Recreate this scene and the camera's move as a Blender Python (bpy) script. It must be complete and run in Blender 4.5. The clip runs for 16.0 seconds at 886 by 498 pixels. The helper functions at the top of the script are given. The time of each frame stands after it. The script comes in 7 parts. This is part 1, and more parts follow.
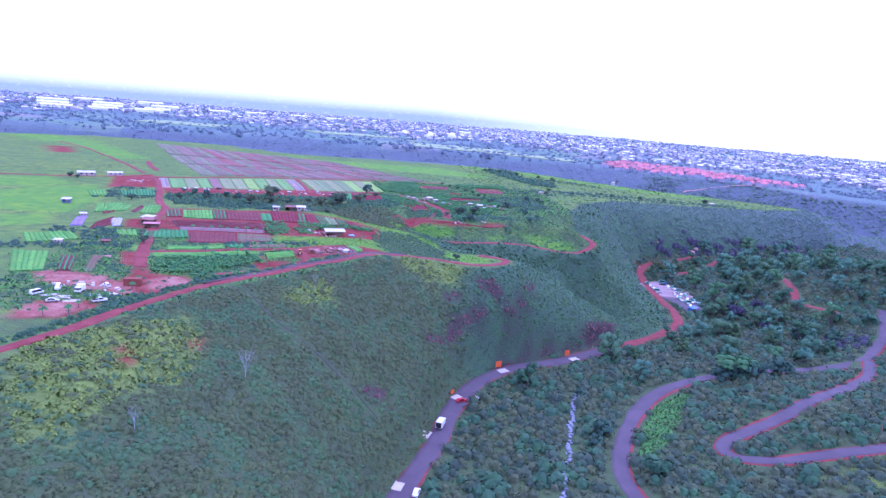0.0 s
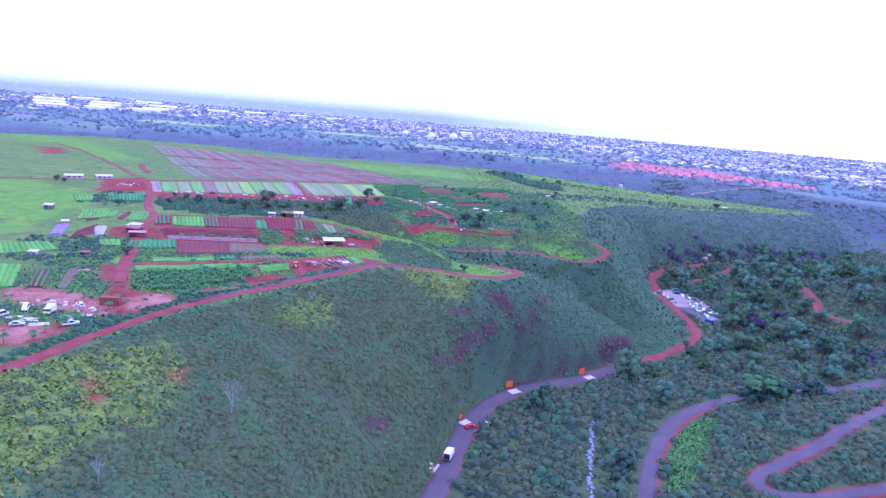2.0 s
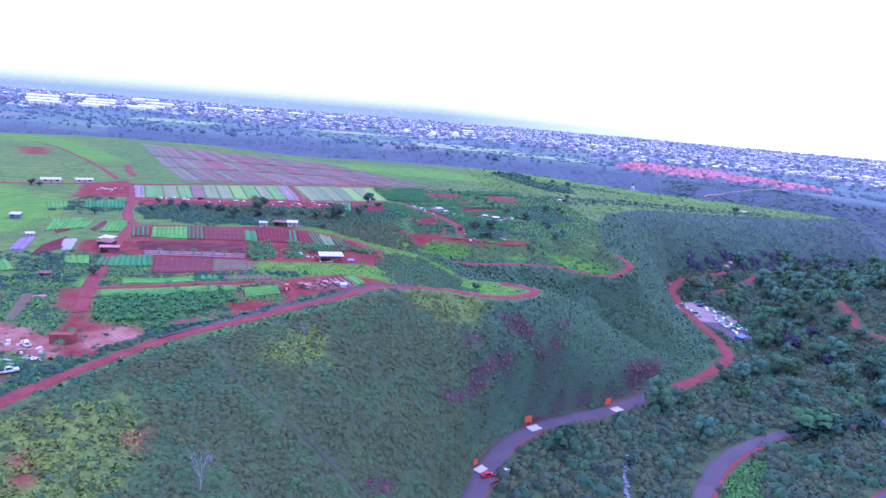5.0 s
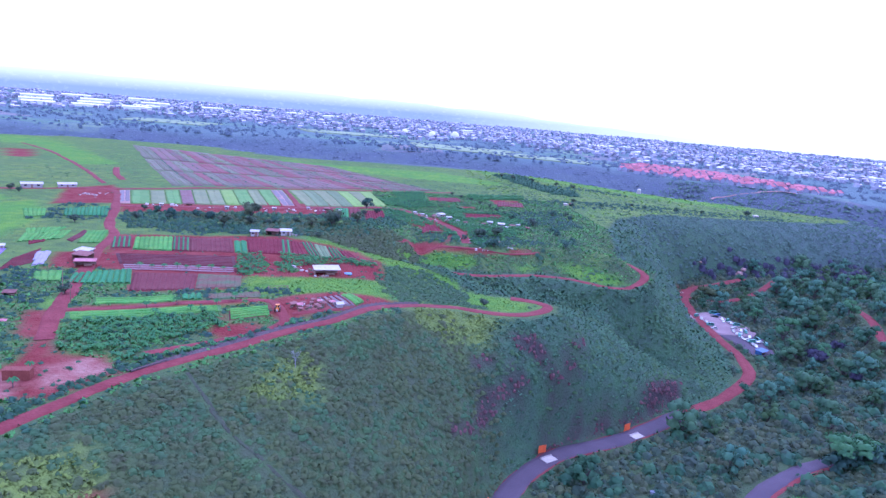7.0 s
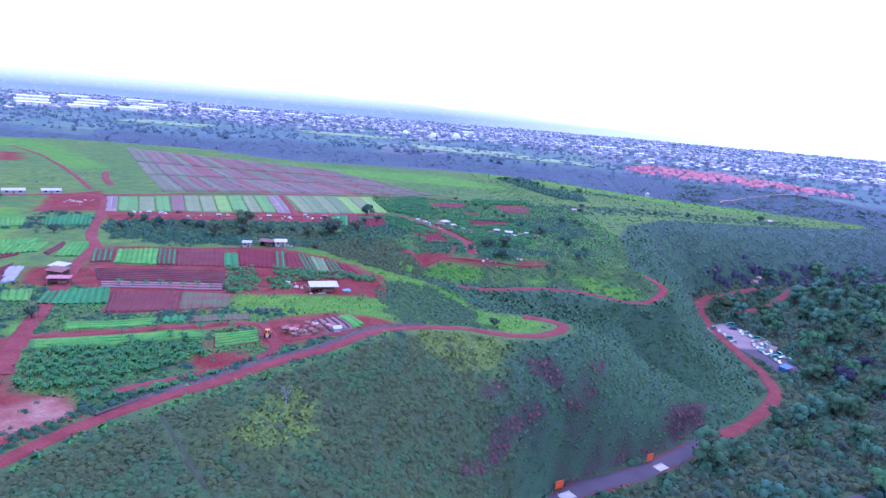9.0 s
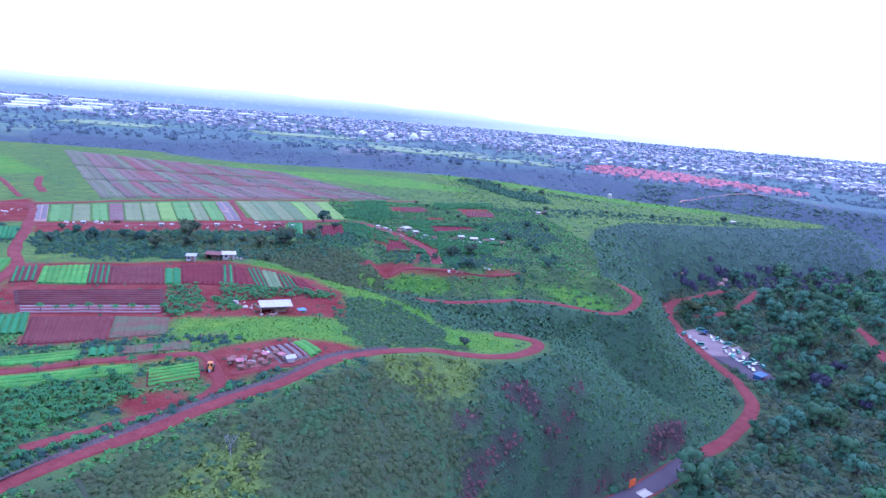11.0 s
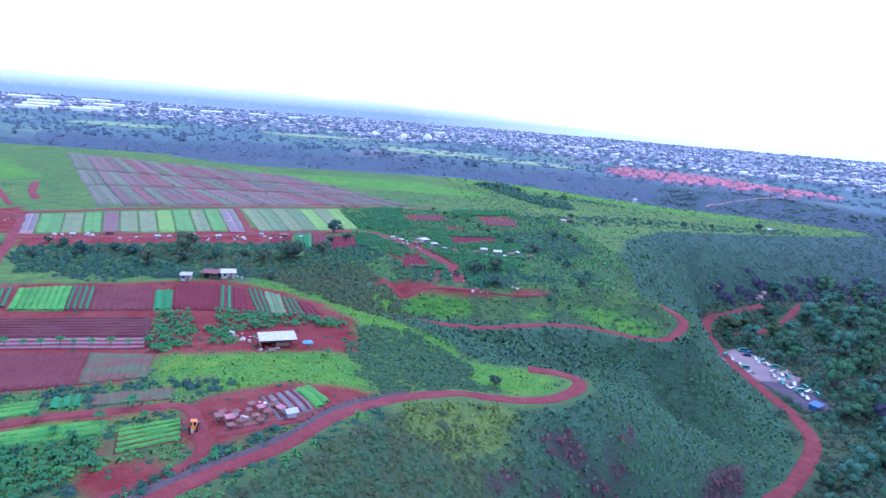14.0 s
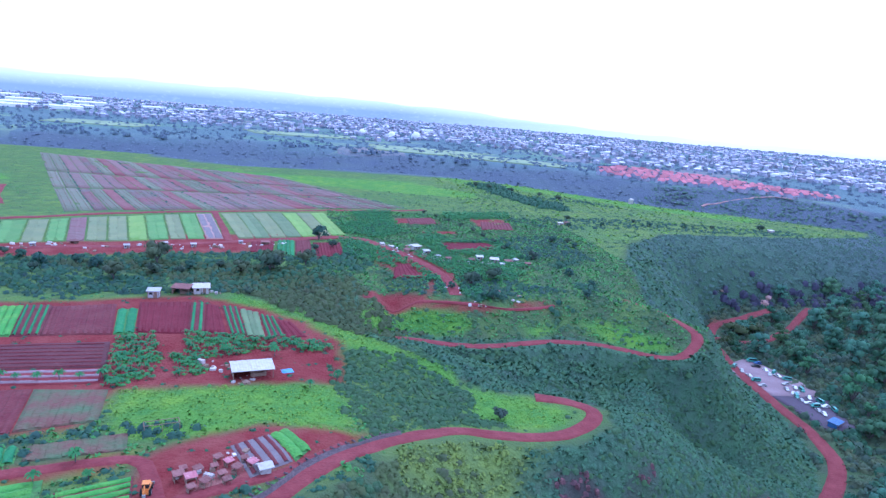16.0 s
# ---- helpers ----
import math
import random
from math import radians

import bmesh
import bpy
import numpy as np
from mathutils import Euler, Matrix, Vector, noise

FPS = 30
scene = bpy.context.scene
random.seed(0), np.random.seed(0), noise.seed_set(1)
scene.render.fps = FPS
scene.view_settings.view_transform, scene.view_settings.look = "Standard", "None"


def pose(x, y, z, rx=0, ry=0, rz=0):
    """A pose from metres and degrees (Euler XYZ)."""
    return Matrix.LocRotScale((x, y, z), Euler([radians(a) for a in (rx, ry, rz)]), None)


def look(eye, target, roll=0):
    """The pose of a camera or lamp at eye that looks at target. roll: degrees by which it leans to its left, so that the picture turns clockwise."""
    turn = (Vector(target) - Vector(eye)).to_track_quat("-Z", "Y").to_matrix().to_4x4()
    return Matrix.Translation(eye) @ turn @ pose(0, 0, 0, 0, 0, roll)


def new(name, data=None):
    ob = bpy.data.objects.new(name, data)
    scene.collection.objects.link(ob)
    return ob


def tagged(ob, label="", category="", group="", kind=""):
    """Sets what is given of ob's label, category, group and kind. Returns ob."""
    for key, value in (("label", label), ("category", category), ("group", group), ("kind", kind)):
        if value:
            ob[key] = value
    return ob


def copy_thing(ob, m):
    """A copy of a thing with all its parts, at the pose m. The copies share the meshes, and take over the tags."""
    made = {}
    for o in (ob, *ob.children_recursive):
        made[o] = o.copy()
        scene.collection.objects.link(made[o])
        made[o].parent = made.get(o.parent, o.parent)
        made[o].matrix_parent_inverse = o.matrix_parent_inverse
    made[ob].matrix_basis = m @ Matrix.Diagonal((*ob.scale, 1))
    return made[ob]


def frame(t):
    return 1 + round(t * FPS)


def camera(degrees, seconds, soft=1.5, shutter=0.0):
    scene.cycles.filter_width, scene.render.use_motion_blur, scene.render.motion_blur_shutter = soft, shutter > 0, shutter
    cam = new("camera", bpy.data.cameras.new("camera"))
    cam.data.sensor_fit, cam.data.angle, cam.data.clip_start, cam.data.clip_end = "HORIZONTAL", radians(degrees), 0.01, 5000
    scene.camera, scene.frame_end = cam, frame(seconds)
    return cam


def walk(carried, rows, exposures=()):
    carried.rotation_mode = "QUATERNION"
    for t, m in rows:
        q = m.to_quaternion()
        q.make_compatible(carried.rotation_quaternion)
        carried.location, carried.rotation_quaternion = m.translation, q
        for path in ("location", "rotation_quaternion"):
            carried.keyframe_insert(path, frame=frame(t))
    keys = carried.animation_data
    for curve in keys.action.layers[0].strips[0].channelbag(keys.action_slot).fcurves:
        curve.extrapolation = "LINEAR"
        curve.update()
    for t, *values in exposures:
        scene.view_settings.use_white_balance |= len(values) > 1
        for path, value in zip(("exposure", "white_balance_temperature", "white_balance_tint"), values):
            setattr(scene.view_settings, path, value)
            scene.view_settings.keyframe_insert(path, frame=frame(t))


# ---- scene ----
cam = camera(66.55, 16.0, soft=1.4)
EXPOSURES = ((0.0, 0.22, 4520, 50), (8.0, 0.01, 4400, 41), (16.0, -0.04, 4330, 22))
# seconds, eye x y z, heading to the left of +y, pitch up, roll
PATH = [
    (0.0, 0.52, -2.18, 70.04, -6.29, -11.77, 4.71),
    (0.5, 0.31, 2.82, 70.06, -6.30, -11.76, 4.73),
    (1.0, 0.10, 7.94, 70.09, -6.28, -11.74, 4.76),
    (1.5, -0.10, 13.13, 70.13, -6.29, -11.75, 4.77),
    (2.0, -0.31, 18.39, 70.17, -6.29, -11.77, 4.79),
    (2.5, -0.50, 23.69, 70.22, -6.28, -11.75, 4.81),
    (3.0, -0.70, 29.01, 70.28, -6.27, -11.77, 4.82),
    (3.5, -0.89, 34.34, 70.34, -6.26, -11.79, 4.82),
    (4.0, -1.07, 39.67, 70.41, -6.28, -11.85, 4.85),
    (4.2, -1.14, 41.79, 70.43, -6.27, -11.91, 4.86),
    (6.5, -1.86, 65.83, 70.76, -6.53, -12.00, 4.83),
    (7.0, -1.99, 70.92, 70.83, -6.50, -12.00, 4.86),
    (7.5, -2.10, 75.95, 70.90, -6.49, -11.99, 4.85),
    (8.0, -2.20, 80.92, 70.97, -6.48, -11.98, 4.84),
    (8.5, -2.28, 85.84, 71.04, -6.48, -11.98, 4.82),
    (9.0, -2.35, 90.70, 71.10, -6.50, -11.93, 4.83),
    (9.5, -2.40, 95.52, 71.16, -7.10, -11.84, 4.82),
    (9.7, -2.42, 97.43, 71.18, -8.84, -11.69, 4.80),
    (10.0, -2.42, 100.27, 71.21, -9.75, -11.69, 4.80),
    (10.6, -2.41, 105.93, 71.26, -10.15, -11.69, 4.81),
    (11.2, -2.40, 111.60, 71.31, -10.10, -11.68, 4.82),
    (11.8, -2.40, 117.27, 71.37, -9.99, -11.68, 4.83),
    (12.0, -2.38, 119.15, 71.38, -9.83, -11.68, 4.83),
    (12.5, -2.31, 123.87, 71.41, -9.48, -11.70, 4.82),
    (13.0, -2.21, 128.63, 71.42, -9.30, -11.75, 4.80),
    (13.5, -2.10, 133.43, 71.43, -9.17, -11.75, 4.78),
    (14.0, -1.95, 138.30, 71.44, -9.08, -11.76, 4.75),
    (14.5, -1.79, 143.27, 71.43, -9.27, -11.76, 4.75),
    (15.0, -1.59, 148.36, 71.41, -9.89, -11.75, 4.73),
    (15.5, -1.36, 153.58, 71.39, -10.37, -11.81, 4.71),
    (16.0, -1.11, 158.98, 71.35, -10.13, -11.89, 4.70),
]


def heading(x, y, z, yaw, pitch, roll):
    a, b = radians(yaw), radians(pitch)
    ahead = Vector((-math.sin(a) * math.cos(b), math.cos(a) * math.cos(b), math.sin(b)))
    eye = Vector((x, y, z))
    return look(eye, eye + 100 * ahead, roll)


walk(cam, [(t, heading(*row)) for t, *row in PATH], EXPOSURES)

# ---- end of camera ----

# ---- light: a white overcast sky and a wide, weak sun ----
SUN_HEIGHT, SUN_TURN = radians(52), radians(35)
world = bpy.data.worlds.new("overcast_sky")
scene.world = world
world.use_nodes = True
wn, wl = world.node_tree.nodes, world.node_tree.links
sky = wn.new("ShaderNodeTexSky")
sky.sky_type, sky.sun_disc, sky.sun_elevation, sky.sun_rotation = "NISHITA", False, SUN_HEIGHT, SUN_TURN
sky.air_density, sky.dust_density, sky.ozone_density = 1.0, 4.0, 1.0
cloud = wn.new("ShaderNodeMix")
cloud.data_type, cloud.inputs[0].default_value = "RGBA", 0.92
cloud.inputs[7].default_value = (15.5, 15.5, 15.8, 1)
wl.new(sky.outputs[0], cloud.inputs[6])
wl.new(cloud.outputs[2], wn["Background"].inputs[0])
wn["Background"].inputs[1].default_value = 0.10
sun = new("sun", bpy.data.lights.new("sun", "SUN"))
sun.data.energy, sun.data.angle, sun.data.color = 1.2, radians(14), (1.0, 0.97, 0.92)
sun.matrix_world = look((0, 0, 0), (-math.sin(SUN_TURN) * math.cos(SUN_HEIGHT), -math.cos(SUN_TURN) * math.cos(SUN_HEIGHT), -math.sin(SUN_HEIGHT)))


# ---- materials ----
def surface(name, a, b, c=None, scale=4.0, fine=0.4, rough=0.9, bump=0.3, spread=0.0, island=False, metal=0.0, spec=0.3):
    """Two colours mixed at one size, a third at a finer one, with grain in the relief; spread varies pieces against one another."""
    m = bpy.data.materials.new(name)
    m.use_nodes = True
    n, l = m.node_tree.nodes, m.node_tree.links
    p = n["Principled BSDF"]
    p.inputs["Roughness"].default_value, p.inputs["Metallic"].default_value = rough, metal
    p.inputs["Specular IOR Level"].default_value = spec
    geo = n.new("ShaderNodeNewGeometry")
    big, small = n.new("ShaderNodeTexNoise"), n.new("ShaderNodeTexNoise")
    big.inputs["Scale"].default_value, big.inputs["Detail"].default_value = 1 / scale, 3
    small.inputs["Scale"].default_value, small.inputs["Detail"].default_value = 1 / fine, 3
    ramp = n.new("ShaderNodeMapRange")
    ramp.inputs[1].default_value, ramp.inputs[2].default_value = 0.35, 0.65
    mix, mix2 = n.new("ShaderNodeMix"), n.new("ShaderNodeMix")
    mix.data_type = mix2.data_type = "RGBA"
    mix.inputs[6].default_value, mix.inputs[7].default_value = (*a, 1), (*b, 1)
    mix2.inputs[7].default_value = (*(c or [v * 0.6 for v in a]), 1)
    ramp2 = n.new("ShaderNodeMapRange")
    ramp2.inputs[1].default_value, ramp2.inputs[2].default_value, ramp2.inputs[4].default_value = 0.45, 0.75, 0.8
    l.new(geo.outputs["Position"], big.inputs["Vector"])
    l.new(geo.outputs["Position"], small.inputs["Vector"])
    l.new(big.outputs["Fac"], ramp.inputs[0])
    l.new(ramp.outputs[0], mix.inputs[0])
    l.new(mix.outputs[2], mix2.inputs[6])
    l.new(small.outputs["Fac"], ramp2.inputs[0])
    l.new(ramp2.outputs[0], mix2.inputs[0])
    out = mix2.outputs[2]
    if spread:
        hue, vary = n.new("ShaderNodeHueSaturation"), n.new("ShaderNodeMapRange")
        vary.inputs[3].default_value, vary.inputs[4].default_value = 1 - spread, 1 + spread
        if island:
            l.new(geo.outputs["Random Per Island"], vary.inputs[0])
        else:
            l.new(n.new("ShaderNodeObjectInfo").outputs["Random"], vary.inputs[0])
        l.new(vary.outputs[0], hue.inputs["Value"])
        l.new(out, hue.inputs["Color"])
        out = hue.outputs[0]
    l.new(out, p.inputs["Base Color"])
    if bump:
        bmp = n.new("ShaderNodeBump")
        bmp.inputs["Strength"].default_value, bmp.inputs["Distance"].default_value = bump, fine
        l.new(small.outputs["Fac"], bmp.inputs["Height"])
        l.new(bmp.outputs[0], p.inputs["Normal"])
    return m


TRACK_SOIL = surface("packed_red_dirt", (0.180, 0.030, 0.036), (0.235, 0.052, 0.056), (0.145, 0.028, 0.034), 3.5, 0.6, bump=0.4)
RED_SOIL = surface("red_soil", (0.185, 0.024, 0.034), (0.235, 0.045, 0.052), (0.145, 0.020, 0.028), 6, 0.6, bump=0.5)
DARK_SOIL = surface("tilled_dark_red_soil", (0.14, 0.012, 0.024), (0.17, 0.020, 0.034), (0.10, 0.011, 0.020), 5, 0.5, bump=0.5)
DUSTY_SOIL = surface("dusty_red_soil", (0.36, 0.20, 0.19), (0.42, 0.27, 0.26), (0.30, 0.15, 0.14), 5, 0.5, bump=0.4)
ASPHALT = surface("worn_asphalt", (0.078, 0.062, 0.092), (0.104, 0.082, 0.116), (0.092, 0.050, 0.066), 8, 0.3, 0.85, bump=0.2)


def ground_material():
    """Scrub soil, mixed by the land cover of the ground with red soil, meadow, dry grass and distant woodland tinted
    with haze.
    """
    m = bpy.data.materials.new("ground")
    m.use_nodes = True
    n, l = m.node_tree.nodes, m.node_tree.links
    p = n["Principled BSDF"]
    p.inputs["Roughness"].default_value, p.inputs["Specular IOR Level"].default_value = 0.95, 0.15
    geo = n.new("ShaderNodeNewGeometry")
    noises = []
    for size in (140.0, 22.0, 5.0, 0.8):
        t = n.new("ShaderNodeTexNoise")
        t.inputs["Scale"].default_value, t.inputs["Detail"].default_value = 1 / size, 4
        l.new(geo.outputs["Position"], t.inputs["Vector"])
        r = n.new("ShaderNodeMapRange")
        r.inputs[1].default_value, r.inputs[2].default_value = 0.32, 0.68
        l.new(t.outputs["Fac"], r.inputs[0])
        noises.append(r.outputs[0])

    def mixed(fac, a, b):
        x = n.new("ShaderNodeMix")
        x.data_type = "RGBA"
        for slot, v in ((0, fac), (6, a), (7, b)):
            if isinstance(v, tuple):
                x.inputs[slot].default_value = (*v, 1)
            else:
                l.new(v, x.inputs[slot])
        return x.outputs[2]

    scrub = mixed(noises[2], mixed(noises[1], (0.068, 0.112, 0.050), (0.076, 0.126, 0.050)), (0.072, 0.094, 0.056))
    soil = mixed(noises[1], mixed(noises[2], (0.170, 0.022, 0.026), (0.215, 0.044, 0.044)), mixed(noises[2], (0.195, 0.032, 0.034), (0.245, 0.074, 0.066)))
    meadow = mixed(noises[2], mixed(noises[0], mixed(noises[1], (0.085, 0.190, 0.050), (0.150, 0.240, 0.048)), mixed(noises[1], (0.150, 0.245, 0.045), (0.220, 0.285, 0.048))), (0.088, 0.155, 0.052))
    vivid = mixed(noises[2], mixed(noises[1], (0.110, 0.270, 0.036), (0.185, 0.310, 0.036)), (0.090, 0.215, 0.042))
    dry = mixed(noises[2], (0.180, 0.245, 0.052), (0.115, 0.170, 0.054))
    purple = mixed(noises[2], (0.046, 0.046, 0.046), (0.078, 0.048, 0.056))
    # the blue of distance haze is put into these woodland colours
    hazed_wood = mixed(noises[0], (0.100, 0.122, 0.165), mixed(noises[1], (0.098, 0.120, 0.172), (0.118, 0.150, 0.165)))
    cells = n.new("ShaderNodeTexVoronoi")
    cells.inputs["Scale"].default_value = 1 / 95
    l.new(geo.outputs["Position"], cells.inputs["Vector"])
    pick = n.new("ShaderNodeSeparateColor")
    l.new(cells.outputs["Color"], pick.inputs[0])
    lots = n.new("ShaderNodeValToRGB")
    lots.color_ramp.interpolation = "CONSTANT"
    # far-plain lots carry a blue-grey haze tint in their colours
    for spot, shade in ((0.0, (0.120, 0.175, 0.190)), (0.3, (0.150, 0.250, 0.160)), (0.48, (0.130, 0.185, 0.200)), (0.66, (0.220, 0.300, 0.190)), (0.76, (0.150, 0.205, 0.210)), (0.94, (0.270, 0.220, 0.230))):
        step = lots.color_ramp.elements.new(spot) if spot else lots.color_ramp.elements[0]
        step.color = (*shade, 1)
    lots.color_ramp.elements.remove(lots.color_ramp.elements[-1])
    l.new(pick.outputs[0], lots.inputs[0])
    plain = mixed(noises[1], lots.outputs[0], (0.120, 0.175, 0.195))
    split = n.new("ShaderNodeSeparateColor")
    cover = n.new("ShaderNodeVertexColor")
    cover.layer_name = "cover"
    far = n.new("ShaderNodeVertexColor")
    far.layer_name = "distance"
    farsplit = n.new("ShaderNodeSeparateColor")
    l.new(cover.outputs[0], split.inputs[0])
    l.new(far.outputs[0], farsplit.inputs[0])
    plains = n.new("ShaderNodeSeparateColor")
    beyond = n.new("ShaderNodeVertexColor")
    beyond.layer_name = "plain"
    l.new(beyond.outputs[0], plains.inputs[0])
    c = mixed(split.outputs[1], scrub, meadow)
    c = mixed(plains.outputs[2], c, mixed(noises[2], mixed(noises[1], (0.066, 0.136, 0.078), (0.084, 0.160, 0.076)), (0.070, 0.114, 0.080)))
    c = mixed(farsplit.outputs[1], c, vivid)
    c = mixed(split.outputs[2], c, dry)
    c = mixed(farsplit.outputs[2], c, purple)
    c = mixed(farsplit.outputs[0], c, hazed_wood)
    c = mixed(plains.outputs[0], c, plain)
    c = mixed(split.outputs[0], c, soil)
    c = mixed(plains.outputs[1], c, mixed(noises[2], (0.270, 0.085, 0.080), mixed(noises[3], (0.340, 0.170, 0.145), (0.420, 0.260, 0.220))))
    l.new(c, p.inputs["Base Color"])
    bmp = n.new("ShaderNodeBump")
    bmp.inputs["Strength"].default_value, bmp.inputs["Distance"].default_value = 0.6, 0.5
    l.new(noises[3], bmp.inputs["Height"])
    l.new(bmp.outputs[0], p.inputs["Normal"])
    return m


# ---- the lie of the land ----
RIM = [(-150, -160), (-112, 60), (-86, 128), (-72, 160), (-64, 177), (-57, 193), (-50, 205), (-42, 215), (-31, 226), (-19, 237), (-6, 248), (4, 260),
       (12, 270), (20, 277), (30, 283), (43, 283), (55, 285), (67, 294), (69, 303), (60, 309), (40, 314), (22, 325), (2, 343), (-22, 368), (-60, 392), (-110, 402), (-60, 410), (-20, 408), (8, 396), (20, 362),
       (50, 356), (75, 361), (95, 359), (110, 350), (124, 351), (132, 364), (124, 392), (134, 440), (156, 485), (200, 530), (262, 552), (330, 570),
       (392, 588), (412, 612), (345, 668), (268, 704), (213, 735), (167, 768), (113, 802), (62, 806), (5, 803), (-79, 785), (-121, 803), (-190, 856), (-303, 856),
       (-395, 792), (-620, 700), (-4800, 560), (-4800, -160)]
FAR_RIM = [(-4900, 900), (-900, 1000), (-598, 990), (-360, 985), (-313, 1012), (-256, 1030), (-115, 1058), (14, 1030), (141, 985), (259, 970), (317, 925),
           (345, 875), (380, 838), (452, 832), (484, 785), (494, 715), (570, 660), (900, 600), (4900, 560), (4900, 5000), (-4900, 5000)]
FLOOR = [(-60, -160), (-10, 60), (6, 140), (13, 174), (22, 197), (30, 222), (42, 248), (60, 268), (76, 277), (91, 285), (113, 299), (138, 313),
         (155, 328), (171, 353), (181, 389), (186, 436), (192, 475), (212, 498), (250, 512), (330, 528), (420, 558), (480, 600), (455, 650), (400, 700),
         (300, 760), (225, 815), (130, 852), (0, 858), (-110, 866), (-230, 905), (-400, 890), (-620, 820), (-4900, 740), (-4900, 800), (-600, 905),
         (-300, 935), (-115, 965), (0, 950), (130, 915), (215, 890), (275, 845), (330, 795), (400, 765), (450, 715), (470, 680), (560, 620), (900, 560), (4900, 500),
         (4900, -160)]
RAVINE = [(22, 338), (60, 330), (90, 335), (110, 328), (150, 324)]


def segment_distance(x, y, line, closed=True):
    """Distance from points to a polyline, and the fraction along it."""
    best, along = np.full(np.shape(x), 1e9), np.zeros(np.shape(x))
    ends = line[1:] + line[:1] if closed else line[1:]
    for n, ((ax, ay), (bx, by)) in enumerate(zip(line, ends)):
        dx, dy = bx - ax, by - ay
        u = np.clip(((x - ax) * dx + (y - ay) * dy) / (dx * dx + dy * dy), 0, 1)
        d = np.hypot(x - ax - u * dx, y - ay - u * dy)
        near = d < best
        best, along = np.where(near, d, best), np.where(near, n + u, along)
    return best, along


def inside(x, y, poly):
    result = np.zeros(np.shape(x), bool)
    for (ax, ay), (bx, by) in zip(poly, poly[1:] + poly[:1]):
        if ay != by:
            result ^= ((ay > y) != (by > y)) & (x < (bx - ax) * (y - ay) / (by - ay) + ax)
    return result


def smooth(a, b, v):
    u = np.clip((v - a) / (b - a), 0, 1)
    return u * u * (3 - 2 * u)


def waves(x, y, scale, seed):
    """Soft uneven ground, about -1 to 1."""
    total, weight = 0.0, 0.0
    for k in range(4):
        f, w = 2 ** k / scale, 0.6 ** k
        a = seed * 1.7 + k * 2.1
        total = total + w * np.sin(f * (x * math.cos(a) + y * math.sin(a)) * 6.28 + seed + 2 * np.sin(f * 4.1 * (y * math.cos(a) - x * math.sin(a)) + k))
        weight += w
    return total / weight


def plateau(x, y, edge):
    top = 8.5 - 3.0 * smooth(480, 640, y) - 4.0 * smooth(150, 320, x) + 0.3 * waves(x, y, 90, 1)
    top = top - 6.0 * smooth(-8, 46, x) * smooth(330, 312, y) + 2.6 * np.exp(-((x + 10) / 26) ** 2 - ((y - 264) / 22) ** 2)
    return top - 8.0 * smooth(20, 0, edge) * smooth(14, 24, x) * smooth(335, 348, y) * smooth(150, 120, x) * smooth(430, 400, y)


def land(x, y):
    """The height of the natural ground."""
    x, y = np.asarray(x, float), np.asarray(y, float)
    d_rim, _ = segment_distance(x, y, RIM)
    d_floor, _ = segment_distance(x, y, FLOOR)
    d_far, _ = segment_distance(x, y, FAR_RIM)
    in_rim, in_floor, in_far = inside(x, y, RIM), inside(x, y, FLOOR), inside(x, y, FAR_RIM)
    top = plateau(x, y, np.where(in_rim, d_rim, 0))
    far = 5 - 22 * smooth(1200, 5000, y) + 1.5 * waves(x, y, 700, 3)
    far = far - 22 * smooth(900, 2400, x) * smooth(2200, 4500, y)
    low = -36.8 + 10 * smooth(474, 530, y) + 6 * smooth(640, 760, y) + 20 * np.exp(-((x - 318) ** 2 + (y - 392) ** 2) / 52 ** 2)
    low = low + 8 * np.exp(-((x - 185) ** 2 + (y - 215) ** 2) / 50 ** 2) + 5 * smooth(200, 330, x) * smooth(560, 380, y)
    low = low + 1.2 * waves(x, y, 60, 5) * smooth(8, 30, d_floor) + 26 * smooth(420, 700, x) * smooth(700, 500, y)
    u = d_rim / (d_rim + d_floor + 1e-6)
    steep = smooth(316, 334, y) * smooth(95, 114, x) * smooth(440, 400, y)
    fall = (0.3 * u + 0.7 * u ** 2.6) * (1 - steep) + (1 - (1 - u) ** 1.9) * steep
    slope = top + (low - top) * fall + 1.2 * waves(x, y, 45, 7) * 4 * u * (1 - u)
    gap, _ = segment_distance(x, y, RAVINE, False)
    slope = slope - 12 * np.exp(-(gap / 13) ** 2) * smooth(22, 70, x) * smooth(160, 120, x) * smooth(0, 9, d_rim)
    v = d_far / (d_far + d_floor + 1e-6)
    bank = far + (low - far) * v + 2.0 * waves(x, y, 70, 9) * 4 * v * (1 - v)
    hill = np.where(d_far < d_rim, bank, slope)
    return np.where(in_rim, top, np.where(in_far, far, np.where(in_floor, low, hill)))

# ---- roads: their lines, widths and the benches cut for them ----
def curve_line(points, step=2.0):
    """A smooth line through the points, in steps of about that many metres."""
    p = [np.array(q, float) for q in points]
    p = [2 * p[0] - p[1]] + p + [2 * p[-1] - p[-2]]
    out = []
    for a, b, c, d in zip(p, p[1:], p[2:], p[3:]):
        count = max(2, int(np.linalg.norm(c - b) / step))
        for u in np.arange(count) / count:
            out.append(0.5 * (2 * b + (c - a) * u + (2 * a - 5 * b + 4 * c - d) * u * u + (3 * b - a - 3 * c + d) * u ** 3))
    return [tuple(q) for q in out] + [tuple(p[-2])]


